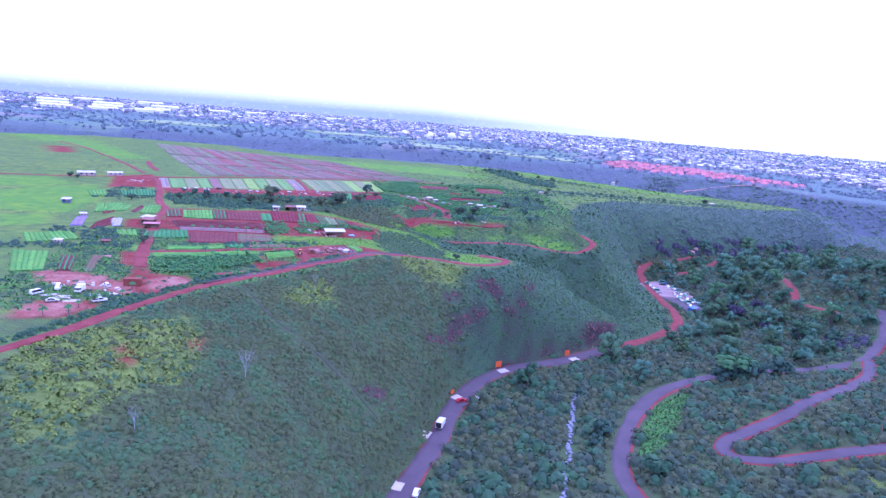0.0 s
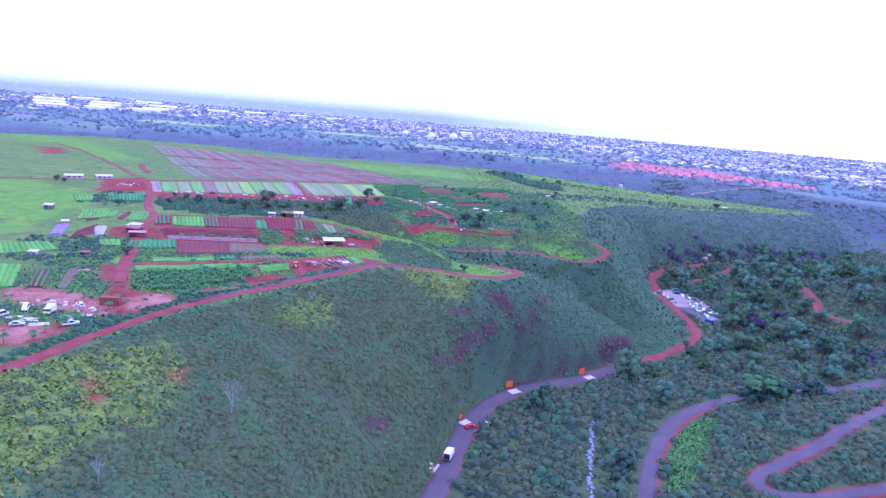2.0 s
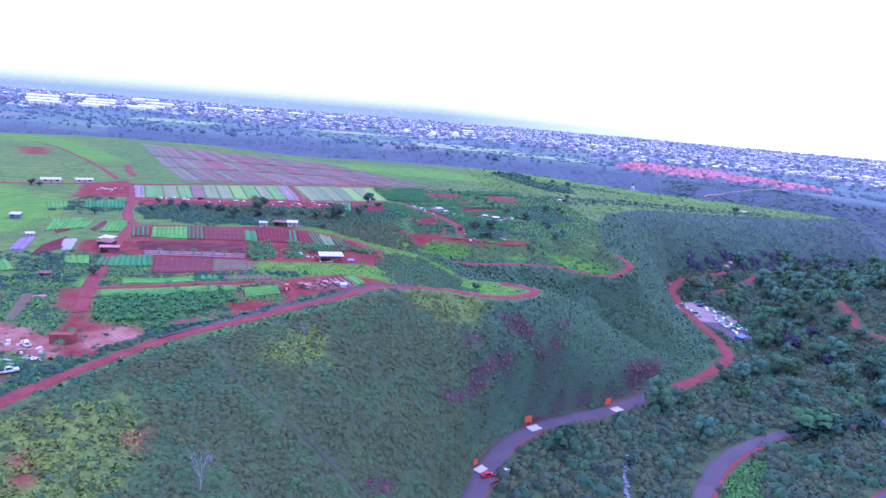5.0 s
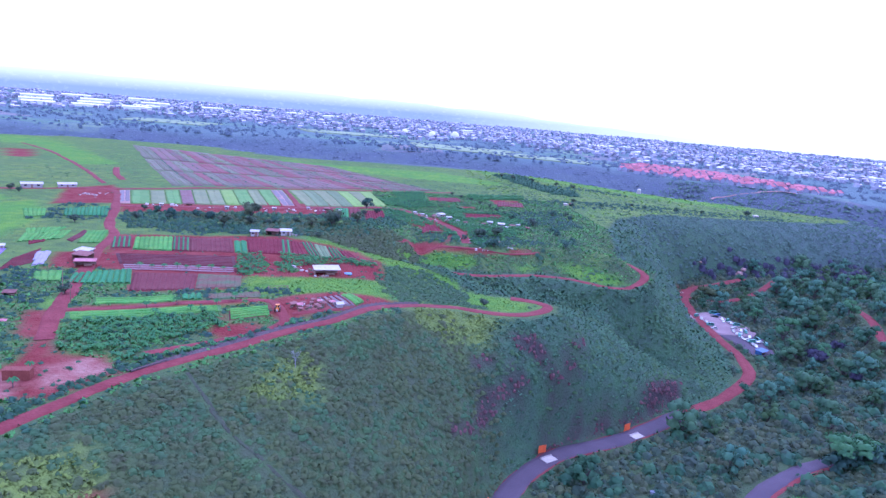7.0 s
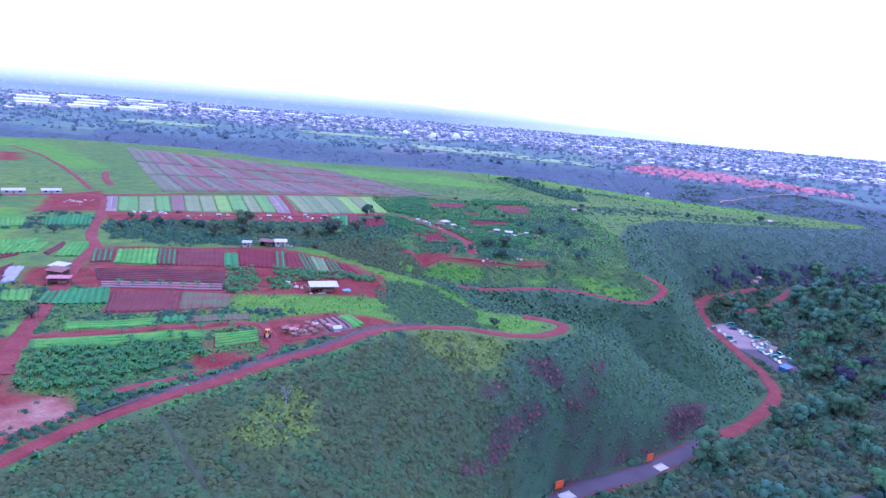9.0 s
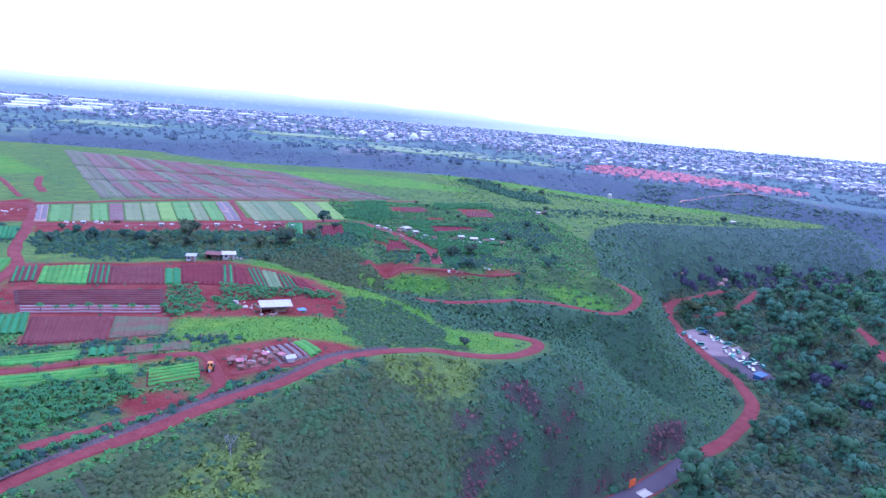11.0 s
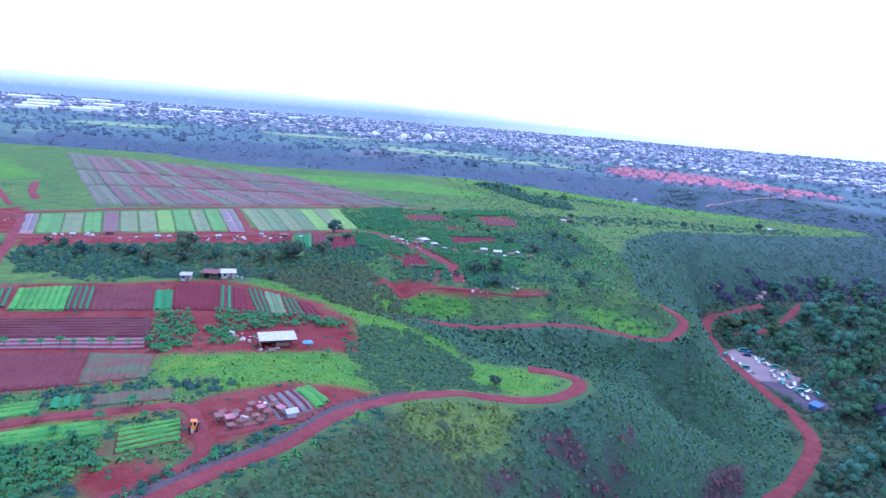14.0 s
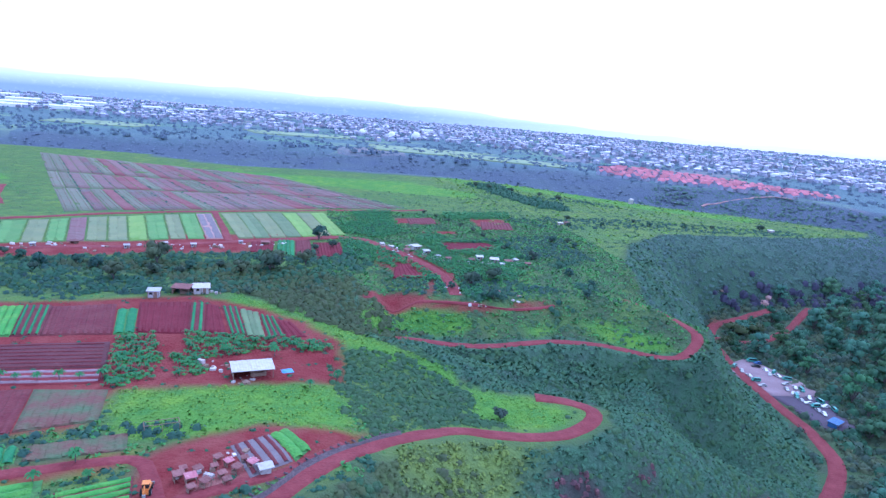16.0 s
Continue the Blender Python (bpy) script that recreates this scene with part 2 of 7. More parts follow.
ROADS = {
    "valley_road": ([(-22, 40), (-4, 110), (6, 145), (15, 174), (25, 197), (33, 222), (45, 247), (62, 265), (78, 272.5), (93, 280), (112, 293), (124, 301)], 6.6, 1.6),
    "valley_track": ([(122, 300), (140, 311), (157, 325), (173, 343), (180, 362), (184, 392), (188, 422), (195, 452), (203, 474), (216, 488), (240, 497), (262, 506)], 5.4, 0.8),
    "side_road": ([(110, 90), (94, 130), (84, 160), (82, 178), (85, 191), (91, 204), (101, 222), (115, 239), (131, 251), (153, 262), (189, 271), (221, 281), (245, 291), (266, 309), (280, 322), (300, 350)], 5.2, 1.6),
    "loop_road": ([(248, 290), (229, 267), (209, 252), (172, 226), (153, 214), (140, 208), (129, 203), (123, 197), (124, 192), (131, 190), (140, 189.5), (152, 190), (177, 193), (230, 204), (300, 225)], 5.0, 2.4),
    "rim_track": ([(-140, 20), (-114, 84), (-95, 127), (-82, 150), (-72, 168), (-67, 182), (-60, 197), (-54, 208), (-46, 219), (-35, 230), (-23, 242), (-9.5, 252),
                   (0, 265), (8, 274), (15, 280), (22, 285), (30, 288.5), (43, 288), (52.5, 289.5), (61.5, 296), (64, 302), (59, 307), (52, 309)], 3.8, 0.8),
    "fork_track": ([(203, 472), (212, 466), (222, 464), (236, 469), (256, 482), (275, 498), (288, 508)], 4.5, 0.8),
    "bend_track": ([(280, 420), (271, 392), (262, 373), (265, 362), (275, 352)], 5.0, 0.8),
    "spur_track": ([(17, 346), (22, 352), (33, 354), (49, 352), (73, 357), (94, 355), (108, 348), (116, 350), (125, 361), (120, 374), (108, 384)], 3.4, 0.8),
}
LINES = {}
BENCH = {}
for road_name, (road_points, road_width, road_extra) in ROADS.items():
    BENCH[road_name] = road_extra
    line = curve_line(road_points)
    xs, ys = np.array(line).T
    zs = land(xs, ys)
    kernel = np.ones(15) / 15
    zs = np.convolve(np.pad(zs, 7, mode="edge"), kernel, mode="valid")
    LINES[road_name] = (line, zs, road_width)


def height(x, y):
    """The height of the ground with the benches of the roads cut into it."""
    x, y = np.asarray(x, float), np.asarray(y, float)
    z = land(x, y)
    for name, (line, zs, width) in LINES.items():
        flat = width / 2 + BENCH[name]
        a = np.array(line)
        (x0, y0), (x1, y1) = a.min(0) - 15, a.max(0) + 15
        box = (x > x0) & (x < x1) & (y > y0) & (y < y1)
        if box.any():
            d, u = segment_distance(x[box], y[box], line, False)
            bench = np.interp(u, np.arange(len(zs)), zs)
            z[box] = bench + (z[box] - bench) * smooth(flat, flat + 4.7, d)
    return z


def ground_at(x, y):
    return float(height(np.array([x]), np.array([y]))[0])


def tensor_axis(low, a, b, high, step):
    """Coordinates that are close together from a to b and grow apart outside."""
    core = list(np.arange(a, b + 0.1, step))
    out, gap = [], step
    v = b
    while v < high:
        gap *= 1.16
        v += gap
        out.append(min(v, high))
    left, gap, v = [], step, a
    while v > low:
        gap *= 1.16
        v -= gap
        left.append(max(v, low))
    return np.array(left[::-1] + core + out)


def grid_mesh(name, x, y, z):
    rows, cols = x.shape
    co = np.stack([x, y, z], -1).reshape(-1, 3)
    i = np.arange(rows * cols).reshape(rows, cols)
    quads = np.stack([i[:-1, :-1], i[:-1, 1:], i[1:, 1:], i[1:, :-1]], -1).reshape(-1, 4)
    me = bpy.data.meshes.new(name)
    me.vertices.add(len(co))
    me.vertices.foreach_set("co", co.ravel())
    me.loops.add(quads.size)
    me.loops.foreach_set("vertex_index", quads.ravel())
    me.polygons.add(len(quads))
    me.polygons.foreach_set("loop_start", np.arange(len(quads)) * 4)
    me.polygons.foreach_set("use_smooth", np.ones(len(quads), bool))
    me.update()
    me.validate()
    return me


def near_polygon(x, y, poly, soft):
    """1 inside a polygon, falling to 0 over soft metres outside it, with an uneven edge."""
    d, _ = segment_distance(x, y, poly)
    d = np.where(inside(x, y, poly), -d, d) + soft * 0.5 * waves(x, y, 14, 4)
    return smooth(soft, -soft, d)


MEADOWS, DRY_GRASS, BARE_SOIL = [], [], []


def build_ground():
    gx, gy = np.meshgrid(tensor_axis(-4800, -230, 420, 4800, 2.0), tensor_axis(-150, 70, 640, 4950, 2.0))
    me = grid_mesh("ground", gx, gy, height(gx, gy))
    cover = np.zeros(gx.shape + (4,))
    cover[..., 3] = 1
    in_rim = inside(gx, gy, RIM)
    d_rim, _ = segment_distance(gx, gy, RIM)
    meadow = np.where(in_rim, smooth(-2, 6, d_rim), 0) * (0.85 + 0.15 * waves(gx, gy, 50, 6))
    vivid = np.zeros(gx.shape)
    for poly in MEADOWS:
        vivid = np.maximum(vivid, near_polygon(gx, gy, poly, 3))
    for poly in GREEN_TERRACES:
        meadow = np.maximum(meadow, 0.9 * near_polygon(gx, gy, poly, 4))
    tended = smooth(-125, -95, gx) * smooth(10, -10, gx) * smooth(300, 280, gy) + smooth(0, 25, gx) * smooth(140, 120, gx) * smooth(340, 350, gy) * smooth(570, 520, gy) * 1.6
    meadow = meadow * (1 - np.clip(tended, 0, 1.5) * (0.45 + 0.35 * waves(gx, gy, 24, 16)))
    cover[..., 1] = np.clip(meadow, 0, 1)
    for poly in DRY_GRASS:
        cover[..., 2] = np.maximum(cover[..., 2], near_polygon(gx, gy, poly, 7))
    for poly in BARE_SOIL:
        cover[..., 0] = np.maximum(cover[..., 0], near_polygon(gx, gy, poly, 2))
    far = np.zeros_like(cover)
    # the haze-tinted colour grows with distance, off the near plateau
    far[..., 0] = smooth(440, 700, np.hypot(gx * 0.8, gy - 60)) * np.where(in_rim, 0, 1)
    far[..., 1] = vivid
    for poly in PURPLE_PATCHES:
        far[..., 2] = np.maximum(far[..., 2], near_polygon(gx, gy, poly, 3))
    beyond = np.zeros_like(cover)
    d_far, _ = segment_distance(gx, gy, FAR_RIM)
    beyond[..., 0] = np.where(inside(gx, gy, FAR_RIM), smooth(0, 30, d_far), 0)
    on_hill = ~in_rim & ~inside(gx, gy, FLOOR) & ~inside(gx, gy, FAR_RIM)
    beyond[..., 2] = np.where(on_hill, smooth(20, 60, gx + 0.35 * (gy - 250)), 0)
    for poly in DUSTY_YARDS:
        beyond[..., 1] = np.maximum(beyond[..., 1], 0.85 * near_polygon(gx, gy, poly, 2))
    for label, values in (("cover", cover), ("distance", far), ("plain", beyond)):
        layer = me.color_attributes.new(label, "FLOAT_COLOR", "POINT")
        layer.data.foreach_set("color", values.reshape(-1, 4).ravel())
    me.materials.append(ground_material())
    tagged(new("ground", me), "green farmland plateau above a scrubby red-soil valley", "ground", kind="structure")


def ribbon(name, line, zs, width, material, lift=0.12, ragged=0.3, seed=1):
    """A road surface laid on its bench, with an uneven edge and sides that go into the ground."""
    p = np.array(line)
    t = np.gradient(p, axis=0)
    t /= np.linalg.norm(t, axis=1)[:, None]
    side = np.stack([-t[:, 1], t[:, 0]], 1)
    rng = np.random.default_rng(seed)
    edge = [np.convolve(np.pad(rng.normal(0, ragged * 1.5, len(p)), 2, mode="edge"), np.ones(5) / 5, "valid") for _ in range(2)]
    cross = [(-width / 2 - 0.4, -0.5), (-width / 2, 0.0), (-width / 4, 0.06), (0, 0.03), (width / 4, 0.06), (width / 2, 0.0), (width / 2 + 0.4, -0.5)]
    x, y, z = [], [], []
    for k, (off, up) in enumerate(cross):
        o = off + (edge[0] if k < 2 else edge[1] if k > 4 else 0)
        x.append(p[:, 0] + side[:, 0] * o)
        y.append(p[:, 1] + side[:, 1] * o)
        z.append(zs + lift + up + 0 * x[-1])
    me = grid_mesh(name, np.array(x), np.array(y), np.array(z))
    me.materials.append(material)
    return new(name, me)



# ---- farm tracks, yards and plots ----
STRAW = surface("grey_dry_soil", (0.36, 0.22, 0.20), (0.42, 0.27, 0.25), (0.30, 0.16, 0.15), 6, 0.6, bump=0.4)
PINK_SOIL = surface("pale_ploughed_soil", (0.225, 0.098, 0.108), (0.150, 0.148, 0.130), (0.19, 0.070, 0.080), 26, 3.0, bump=0.4, spread=0.16)
WEEDY = surface("weedy_brown_soil", (0.17, 0.075, 0.062), (0.10, 0.15, 0.07), (0.13, 0.11, 0.065), 5, 0.8, bump=0.6)
BROWN_SOIL = surface("weathered_red_soil", (0.140, 0.026, 0.036), (0.170, 0.046, 0.050), (0.105, 0.030, 0.034), 6, 0.7, bump=0.5)
CROP = surface("bright_green_crop", (0.085, 0.285, 0.050), (0.145, 0.330, 0.055), (0.070, 0.205, 0.050), 4, 0.5, bump=0.8, spread=0.15)
DARK_CROP = surface("dark_green_crop", (0.045, 0.205, 0.075), (0.065, 0.250, 0.080), (0.040, 0.140, 0.065), 4, 0.5, bump=0.8, spread=0.15)
PALE_CROP = surface("pale_green_crop", (0.14, 0.21, 0.095), (0.18, 0.24, 0.11), (0.15, 0.17, 0.11), 6, 0.6, bump=0.5, spread=0.16)
PADDY = surface("young_green_crop", (0.12, 0.26, 0.07), (0.15, 0.28, 0.08), (0.13, 0.22, 0.08), 8, 0.6, bump=0.4, spread=0.12)
UMBER = surface("dark_umber_soil", (0.105, 0.032, 0.042), (0.130, 0.045, 0.050), (0.08, 0.030, 0.036), 6, 0.6, bump=0.5)
GREY_BED = surface("grey_mulch_bed", (0.19, 0.16, 0.18), (0.23, 0.20, 0.21), (0.19, 0.13, 0.14), 3, 0.4, bump=0.4, spread=0.15)
LEAFY_BED = surface("leafy_green_bed", (0.080, 0.225, 0.058), (0.115, 0.260, 0.062), (0.095, 0.150, 0.060), 5, 0.7, bump=0.7)
DULL_CROP = surface("dull_olive_crop", (0.185, 0.230, 0.110), (0.225, 0.255, 0.115), (0.190, 0.190, 0.120), 9, 0.8, bump=0.3, spread=0.10)
LIME_CROP = surface("lime_green_crop", (0.190, 0.320, 0.070), (0.235, 0.345, 0.080), (0.170, 0.270, 0.080), 9, 0.8, bump=0.3, spread=0.10)
MAUVE_SOIL = surface("mauve_dry_soil", (0.215, 0.118, 0.122), (0.190, 0.150, 0.130), (0.210, 0.095, 0.100), 30, 4.0, bump=0.3, spread=0.10)
ROSE_SOIL = surface("rose_red_ploughed_soil", (0.225, 0.080, 0.086), (0.215, 0.105, 0.104), (0.195, 0.068, 0.074), 28, 3.0, bump=0.3, spread=0.10)
SAGE_SOIL = surface("sage_green_fallow", (0.165, 0.180, 0.120), (0.195, 0.165, 0.130), (0.140, 0.185, 0.105), 24, 4.0, bump=0.3, spread=0.12)
PLASTIC = surface("pale_plastic_mulch", (0.25, 0.18, 0.20), (0.30, 0.22, 0.24), (0.22, 0.12, 0.13), 3, 0.4, 0.45, 0.3)
VIOLET = surface("violet_shade_net", (0.20, 0.12, 0.42), (0.25, 0.16, 0.48), (0.16, 0.10, 0.33), 4, 0.4, 0.6, 0.2)
GREY_NET = surface("grey_shade_net", (0.30, 0.27, 0.38), (0.36, 0.33, 0.44), (0.24, 0.2, 0.3), 4, 0.4, 0.6, 0.2)
# weedy soil darkened for the shade in the trench; the strip lies flat
TRENCH = surface("weedy_trench_shade", (0.050, 0.062, 0.042), (0.058, 0.080, 0.046), (0.066, 0.056, 0.046), 3, 0.6, bump=0.6)
GREY_BANK = surface("grey_rubble_bank", (0.110, 0.082, 0.090), (0.150, 0.108, 0.114), (0.070, 0.058, 0.062), 2.0, 0.4, bump=1.0)

TRACKS = {}
for track_name, track_points, track_width in (
        ("farm_track", [(-230, 440), (-184, 453), (-159, 468), (-142, 459), (-127, 416), (-114, 372), (-104, 350), (-101, 329), (-97, 311), (-94, 299), (-91, 284), (-87, 268), (-84, 254), (-80, 240), (-77, 231)], 4.2),
        ("strip_track", [(-147, 470), (-118, 491), (-58, 525), (14, 556), (60, 576)], 4.5),
        ("field_track", [(-127, 418), (-73, 432), (-40, 448), (8, 467), (24, 452), (36, 428), (44, 404), (44, 378)], 4.5),
        ("gap_track", [(-59, 523), (-41, 450)], 3.2),
        ("yard_track", [(-84, 253.5), (-69, 258), (-54, 264), (-42, 267), (-31, 268), (-27.5, 263.5), (-25, 257), (-23.5, 250), (-28, 243), (-35, 238), (-44, 231), (-52, 225)], 2.6),
        ("shelter_track", [(-22, 255), (-15, 257.5), (-6.6, 262.5), (0, 270), (4, 275)], 2.4),
        ("terrace_track", [(12, 373), (28, 375), (44, 373), (58, 371), (78, 375)], 1.5),
        ("pasture_track", [(-321, 727), (-270, 670), (-218, 592), (-160, 490)], 3.0),
        ("branch_track", [(-189, 590), (-175, 550), (-158, 514)], 4.0),
        ("path", [(-40, 216), (-34, 208), (-26, 198.5), (-17, 193.5), (-9, 190.5), (-2, 188.5), (6, 187)], 0.9),
        ("far_track", [(384, 806), (402, 810), (438, 818), (464, 810), (480, 796)], 5.0)):
    track_line = curve_line(track_points)
    tx, ty = np.array(track_line).T
    TRACKS[track_name] = (track_line, height(tx, ty), track_width)

BARE_SOIL += [
    [(-104, 219), (-88, 219), (-84, 212), (-98, 207)],
    [(-91, 252), (-85, 253), (-78, 238), (-71, 222), (-60, 222), (-55, 215), (-60, 210), (-69, 205), (-77, 200), (-81, 205), (-79, 213), (-77, 218), (-79, 231), (-85, 234)],
    [(-92, 188), (-78, 191), (-73, 187), (-77, 175), (-90, 172)],
    [(-58, 163), (-54, 156), (-56, 153), (-60, 160)],
    [(-73, 224), (-62, 222), (-54, 214), (-59, 207), (-65, 206)],
    [(-32, 268), (-16, 270.5), (-15, 277), (-5, 278), (-2, 270), (3.5, 275), (1.5, 270), (-7, 262), (-18.5, 255), (-23, 257), (-23, 263)],
    [(-42, 333), (-34, 332), (-6, 330), (0, 331), (4, 322), (2, 304), (-26, 300), (-33, 300), (-39, 315)],
    [(-52, 329), (-47, 331), (-41, 299), (-45, 298)],
    [(-99, 219), (-88, 219), (-86, 213), (-95, 211)],
    [(-104, 315), (-97, 323), (-93, 320), (-89, 300), (-101, 296)],
    [(-112, 318), (-98, 326), (-93, 300), (-106, 296)],
    [(-170, 463), (-154, 487), (-138, 459), (-131, 427), (-156, 413)],
    [(-66, 455), (6, 479), (8, 465), (-66, 440)],
    [(-126, 424), (-35, 453), (-31, 438), (-121, 413)],
    [(20, 446), (36, 444), (48, 410), (30, 398), (20, 420)],
    [(196, 470), (212, 486), (222, 496), (206, 490)],
    [(-47, 175), (-42, 177), (-42, 170), (-45, 170)],
]
BARE_SOIL += [
    [(-103, 352), (-60, 362), (-40, 368), (-20, 358), (-6, 346), (4, 330), (5, 304), (-26, 300), (-42, 299), (-44, 281), (-73, 274), (-80, 297), (-93, 300)],
    [(-42, 246), (-30, 248), (-26, 243), (-34, 236), (-42, 240)],
    [(-80, 258), (-55, 266), (-33, 270.5), (-33, 265.5), (-54, 261.5), (-80, 252.5)],
    [(-30, 270), (-12, 280), (-2, 279), (8, 280), (5, 273), (-6, 263), (-18, 253), (-24, 250), (-30, 256)],
]
MEADOWS += [
    [(9, 360), (23, 378), (43, 369), (45, 363), (30, 360), (12, 345)],
    [(-79, 248), (-46, 259), (-40, 262), (-33, 266), (-32, 270), (-60, 263), (-80, 255)],
    [(-92, 262), (-86, 265), (-83, 256), (-89, 254)],
    [(-43, 298), (-25, 300), (1, 302), (7, 293), (5, 277), (0, 273), (-10, 281), (-20, 276), (-33, 274), (-40, 283)],
    [(36, 313), (50, 309), (58, 301), (54, 294), (41, 292), (34, 297)],
    [(86, 368), (98, 366), (111, 354), (108, 351), (93, 358)],
    [(27, 371), (46, 369), (48, 363), (33, 358), (26, 363)],
    [(-186, 399), (-167, 419), (-145, 386), (-140, 325), (-152, 321), (-220, 330)],
    [(95, 795), (165, 762), (213, 730), (262, 700), (345, 655), (325, 636), (250, 668), (180, 715), (110, 760)],
    [(-28, 372), (-8, 352), (10, 330), (24, 322), (14, 318), (-4, 338), (-30, 362)],
]
DRY_GRASS += [
    [(14, 276), (28, 284), (43, 284), (40, 276), (26, 266), (14, 266)],
    [(-21, 230), (-15, 234), (-10, 222), (-19, 212), (-27, 213)],
    [(-56, 179), (-50, 185), (-41, 167), (-49, 163), (-58, 165)],
    [(-78, 154), (-66, 171), (-54, 182), (-46, 183), (-41, 166), (-43, 153), (-49, 148), (-53, 137), (-57, 123), (-62, 118), (-76, 140)],
    [(150, 178), (185, 190), (230, 196), (230, 180), (180, 165)],
]
PURPLE_PATCHES = [
    [(47, 278), (54, 280.5), (61, 278.5), (56, 275), (49, 275)],
    [(69, 286.5), (76, 290.5), (75, 287), (70, 285)],
    [(60, 275), (67, 281.5), (72, 282.5), (65, 275.5)],
    [(34, 258), (40, 263.5), (50, 271.5), (52, 270), (42, 261), (32, 248)],
    [(23, 239), (32, 250), (31, 245), (24, 238)],
    [(55, 264), (59, 270), (78, 280.5), (96, 290), (103, 295), (104, 292), (76, 277.5), (61, 268.5)],
    [(101, 296), (112, 307.5), (127, 315), (123, 307), (107, 296)],
    [(31, 265.5), (39, 270), (40, 267.5), (32, 263.5)],
    [(0, 192), (5, 197), (8, 198), (6, 193), (2, 190)],
]
BARE_SOIL += [
    [(54, 470), (72, 470), (79, 456), (65, 450), (52, 457)],
    [(37, 532), (60, 536), (59, 520), (36, 512)],
    [(48, 496), (66, 498), (64, 490), (47, 489)],
    [(24, 424), (31, 422), (35, 398), (28, 402)],
    [(11, 378), (23, 388), (36, 374), (53, 371), (56, 369), (44, 369), (29, 372), (12, 371)],
    [(63, 374), (75, 377), (75, 374), (63, 372)],
    [(42, 413), (49, 411), (49, 399), (41, 401)],
    [(37, 399), (40, 399), (36, 377), (34, 379)],
    [(82, 548), (105, 552), (98, 516), (82, 517)],
    [(-43, 253), (-40, 254), (-38, 249), (-40, 249)],
    [(-40, 246), (-33, 249), (-30, 248), (-30, 246), (-38, 243)],
    [(-61, 262), (-56, 264), (-54, 262), (-60, 258)],
    [(-47, 263), (-34, 268), (-35, 265), (-46, 261)],
    [(-129, 425), (-32, 456), (-30, 431), (-120, 404)],
    [(-107, 219), (-99, 223), (-82, 216), (-70, 205), (-69, 209), (-60, 216), (-56, 211), (-63, 200), (-73, 199), (-85, 203), (-98, 209)],
    [(-307, 672), (-288, 678), (-264, 627), (-276, 612)],
]
MEADOWS += [
    [(20, 376), (36, 371), (47, 365), (37, 361), (21, 363)],
    [(66, 366), (77, 367), (76, 364), (66, 361)],
    [(92, 368), (100, 367), (112, 353), (99, 358), (92, 364)],
    [(70, 397), (75, 401), (75, 379), (68, 377)],
    [(-20, 372), (5, 345), (20, 326), (33, 321), (33, 314), (14, 323), (-1, 340)],
    [(-165, 308), (-146, 320), (-137, 293), (-150, 286)],
    [(-240, 420), (-200, 440), (-176, 418), (-190, 396), (-230, 396)],
    [(-430, 800), (-330, 800), (-195, 617), (-219, 591), (-310, 725), (-340, 720)],
    [(-101, 752), (-34, 727), (60, 740), (114, 680), (110, 655), (58, 656), (-52, 696)],
]
DUSTY_YARDS = [
    [(-70, 217), (-62, 222), (-55, 215), (-59, 210), (-67, 205)],
    [(-107, 223), (-84, 218), (-71, 208), (-69, 200), (-84, 203), (-100, 209)],
    [(-92, 186), (-80, 190), (-76, 184), (-80, 176), (-92, 174)],
    [(-20, 258), (-13, 263), (-8, 262), (-17, 256)],
]
GREEN_TERRACES = [
    [(85, 428), (93, 433), (94, 370), (72, 368), (66, 376)],
    [(101, 392), (116, 400), (121, 358), (116, 353), (102, 365)],
]
GROVES = [
    [(13, 546), (37, 566), (32, 481), (18, 467)],
    [(3, 471), (17, 467), (26, 433), (7, 430)],
    [(36, 436), (57, 447), (57, 421), (36, 402)],
    [(39, 394), (54, 389), (56, 374), (47, 375), (38, 382)],
    [(67, 563), (115, 583), (111, 560), (68, 535)],
    [(-48, 331), (-42, 332), (-36, 303), (-42, 303)],
    [(-37, 335), (-22, 333), (-19, 319), (-32, 314)],
]
BELTS = [
    [(-80, 167), (-74, 177), (-67, 201), (-54, 213), (-53, 209), (-64, 192), (-71, 173), (-76, 159)],
    [(-28, 268), (-26, 268), (-22, 253), (-23, 253)],
    [(-90, 326), (-53, 331), (-51, 325), (-87, 319)],
    [(-120, 391), (-116, 410), (-79, 414), (-68, 372), (-74, 357), (-102, 369)],
    [(-43, 243), (-34, 244), (-31, 238), (-41, 238)],
    [(-30, 243), (-15, 254), (-13, 251), (-24, 238), (-30, 238)],
]
PLOT_AREAS = []


def lerp(a, b, u):
    return np.array(a) + (np.array(b) - np.array(a)) * u


def draped(name, corners, material, lift, cells=7, parent=None):
    """A sheet between four corners that follows the ground, its rim turned down into it."""
    tl, tr, br, bl = corners
    u, v = np.meshgrid(np.r_[0, np.linspace(0, 1, cells), 1], np.r_[0, np.linspace(0, 1, cells), 1])
    x = (tl[0] * (1 - u) + tr[0] * u) * (1 - v) + (bl[0] * (1 - u) + br[0] * u) * v
    y = (tl[1] * (1 - u) + tr[1] * u) * (1 - v) + (bl[1] * (1 - u) + br[1] * u) * v
    z = height(x, y) + lift
    z[0], z[-1], z[:, 0], z[:, -1] = z[0] - lift - 0.3, z[-1] - lift - 0.3, z[:, 0] - lift - 0.3, z[:, -1] - lift - 0.3
    me = grid_mesh(name, x, y, z)
    me.materials.append(material)
    ob = new(name, me)
    if parent is not None:
        ob.parent = parent
    return ob


